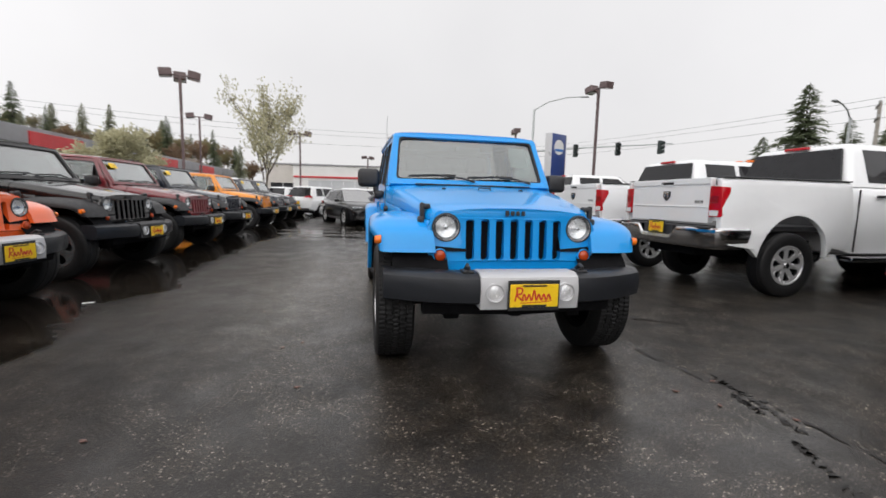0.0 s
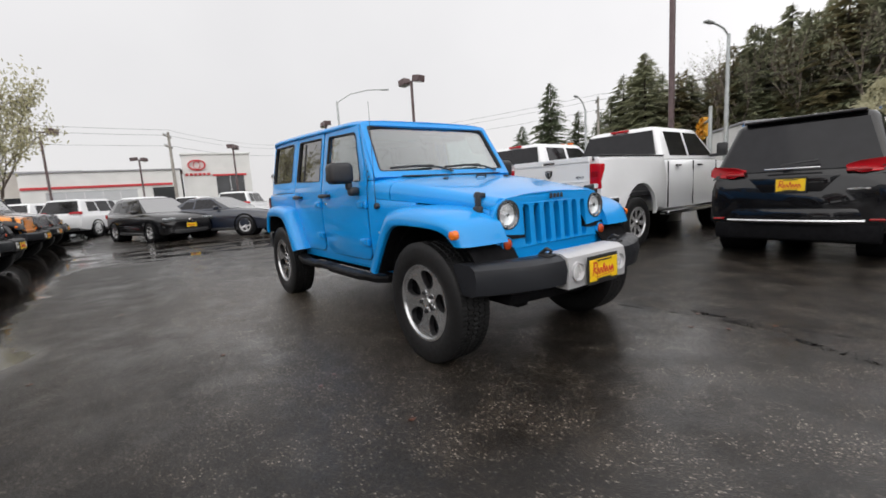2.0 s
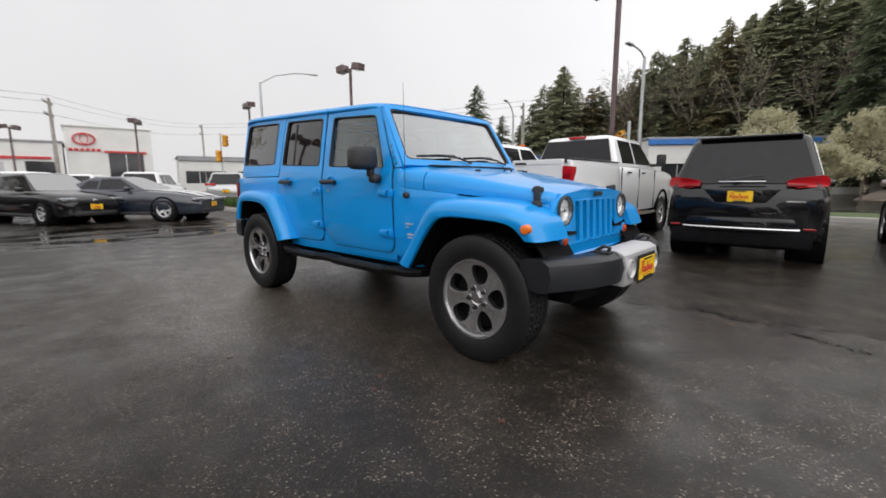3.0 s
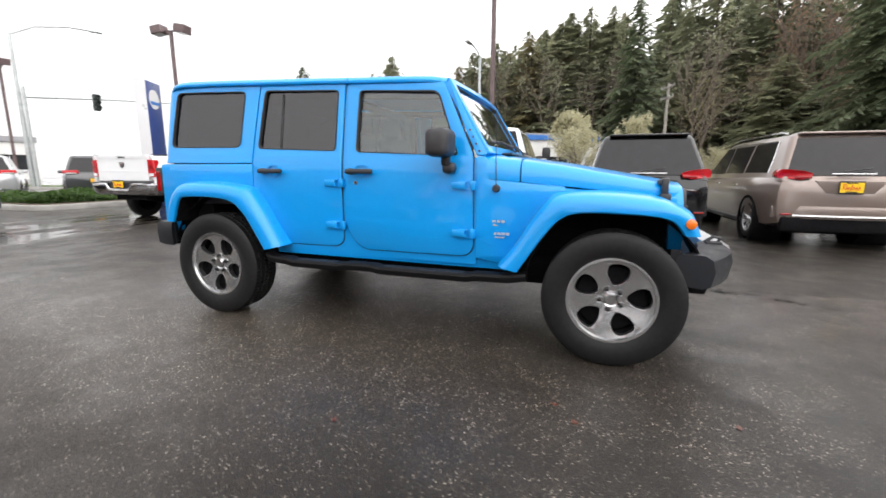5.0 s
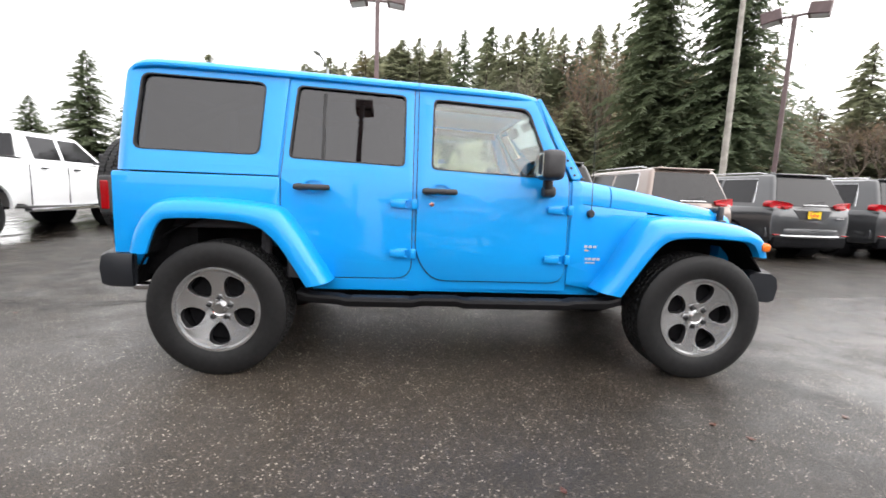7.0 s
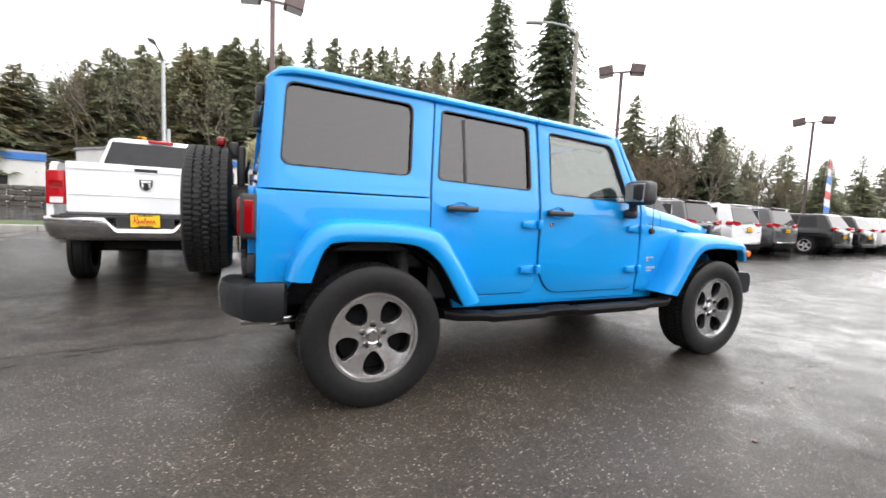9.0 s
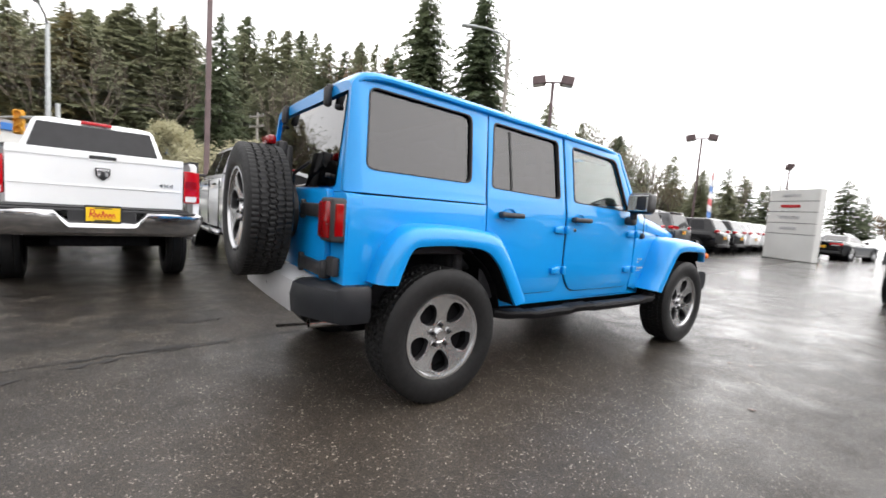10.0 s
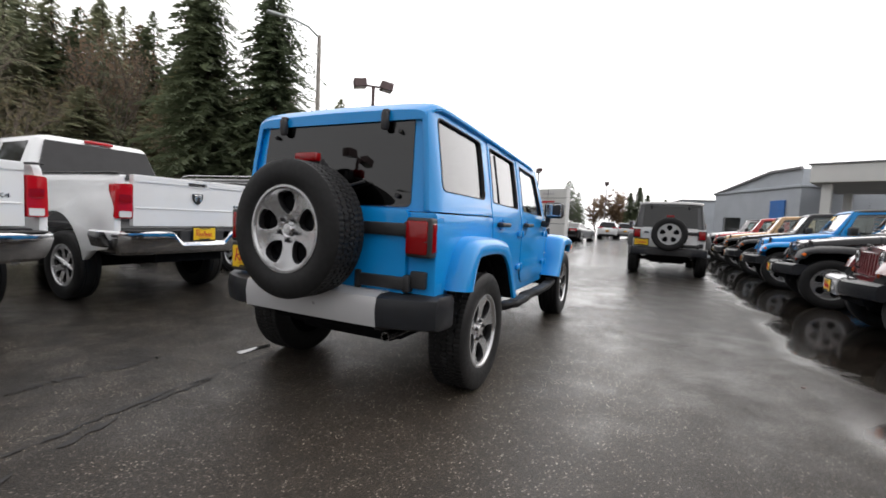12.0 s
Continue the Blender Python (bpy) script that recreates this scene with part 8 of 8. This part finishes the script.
bm = bmesh.new()
rows = [[bm.verts.new((*toward(az, dist, (-1, -3)), hill(az, dist) - 0.06)) for dist in (86, 93, 100, 112, 125, 145, 165)] for az in np.linspace(99, 150, 40)]
for a, b in zip(rows, rows[1:]):
    for k in range(6):
        bm.faces.new((a[k], b[k], b[k + 1], a[k + 1]))
solo("hill", bm, EARTH, "brown wooded hill beyond the store", "hillside", kind="structure")
for k in range(64):
    az, dist = 103 + 40 * ((k * 0.618) % 1.0), 94 + 52 * RNG.random()
    at = pose(*toward(az, dist, (-1, -3)), max(0.0, hill(az, dist) - 0.5), 0, 0, RNG.uniform(0, 360))
    if k % 2 == 0:
        plant("bare_tree", ROUNDS, at @ Matrix.Scale(0.8 + 0.4 * RNG.random(), 4), (RUSTY, OLIVE)[k // 2 % 2], "rounded brown tree on the wooded hill", "hill trees")
    else:
        plant("conifer", CONIFERS[k % 5], at @ Matrix.Scale(0.36 + 0.24 * RNG.random(), 4), (HAZENEEDLES, NEEDLES)[k // 2 % 2], "distant conifer on the wooded hill", "hill trees")
# spring trees in pale leaf
for x, y, s in ((32.8, 1.7, 1.62), (33.0, -2.7, 1.5)):
    plant("blossom_tree", SPRINGS[1], pose(x, y, 0.0, 0, 0, 900 * s) @ Matrix.Diagonal((s * 0.72, s * 0.72, s, 1)), BLOSSOM, "tall tree in pale spring leaf before the wood", "spring trees")
plant("blossom_tree", SPRINGS[0], pose(*toward(101.4, 24, (-0.98, -3.07)), 0) @ Matrix.Diagonal((0.85, 0.85, 1.42, 1)), BLOSSOM, "young tree in pale spring leaf", "spring trees")
plant("blossom_tree", SPRINGS[1], pose(*toward(116.0, 26, (-0.98, -3.07)), 0) @ Matrix.Scale(1.15, 4), BLOSSOM, "low spreading tree in pale spring leaf", "spring trees")
for k, (az, dist, s) in enumerate([(0.2, 24, 0.72), (-5.5, 24, 0.70), (-10.5, 27, 0.55), (-3.0, 30, 0.6), (-14, 27, 0.5), (-19, 28, 0.52), (-25, 29, 0.5), (5.5, 30, 0.55)]):
    plant("blossom_tree", SPRINGS[k % 2], pose(*toward(az, dist, (-3.2, 1.0)), 0.1, 0, 0, 50 * k) @ Matrix.Scale(s, 4), BLOSSOM, "young roadside tree in pale spring leaf", "spring trees")
for az, h in ((-87.6, 1.0), (-88.6, 1.12), (-89.5, 0.95), (-91.4, 0.86)):
    plant("cypress", CYPRESS, pose(*toward(az, 56, (-1.86, 5.7)), 0) @ Matrix.Scale(h, 4), NEEDLES, "narrow dark evergreen beyond the lot", "narrow evergreens")
for az, sc in ((-85.2, 0.62), (-83.6, 0.42), (-86.6, 0.40)):
    plant("bare_tree", ROUNDS, pose(*toward(az, 58, (-1.86, 5.7)), 0, 0, 0, 90 * az) @ Matrix.Scale(sc * 1.5, 4), RUSTY, "rounded rust-brown tree beyond the lot", "bare trees")

# litter on the asphalt
LITTER = [(-1.35, -0.55), (-1.55, 0.15), (-1.42, 0.25), (0.9, -0.9), (1.25, -0.8), (1.02, -1.1), (1.3, -1.3), (-2.5, 3.4), (-1.9, 1.2), (-0.6, 5.4), (0.3, 5.1), (-2.2, -1.0), (-3.0, 1.6), (-1.7, 4.3)]
for k, (x, y) in enumerate(LITTER):
    bm = prism(bmesh.new(), rpoly([(-0.022, 0), (0, -0.014), (0.026, 0), (0, 0.015)], 0.006, 2), [], "z", 0.0, 0.002)
    bent(bm, lambda a, b, c: (a, b, c + 0.004 + 3 * a * a))
    solo("fallen_leaf", bm, LEAFM, "small wet brown fallen leaf", "leaf", "fallen leaves", m=pose(x, y, 0, 0, 0, 47 * k))
bm = bent(prism(bmesh.new(), [(-0.05, -0.02), (0.05, -0.025), (0.055, 0.02), (-0.045, 0.025)], [], "z", 0.004, 0.006), lambda a, b, c: (a, b, c + 2 * a * a))
solo("paper_scrap", bm, PAPER, "small white scrap of paper on asphalt", "litter", m=pose(-3.65, 1.68, 0, 0, 0, 20))
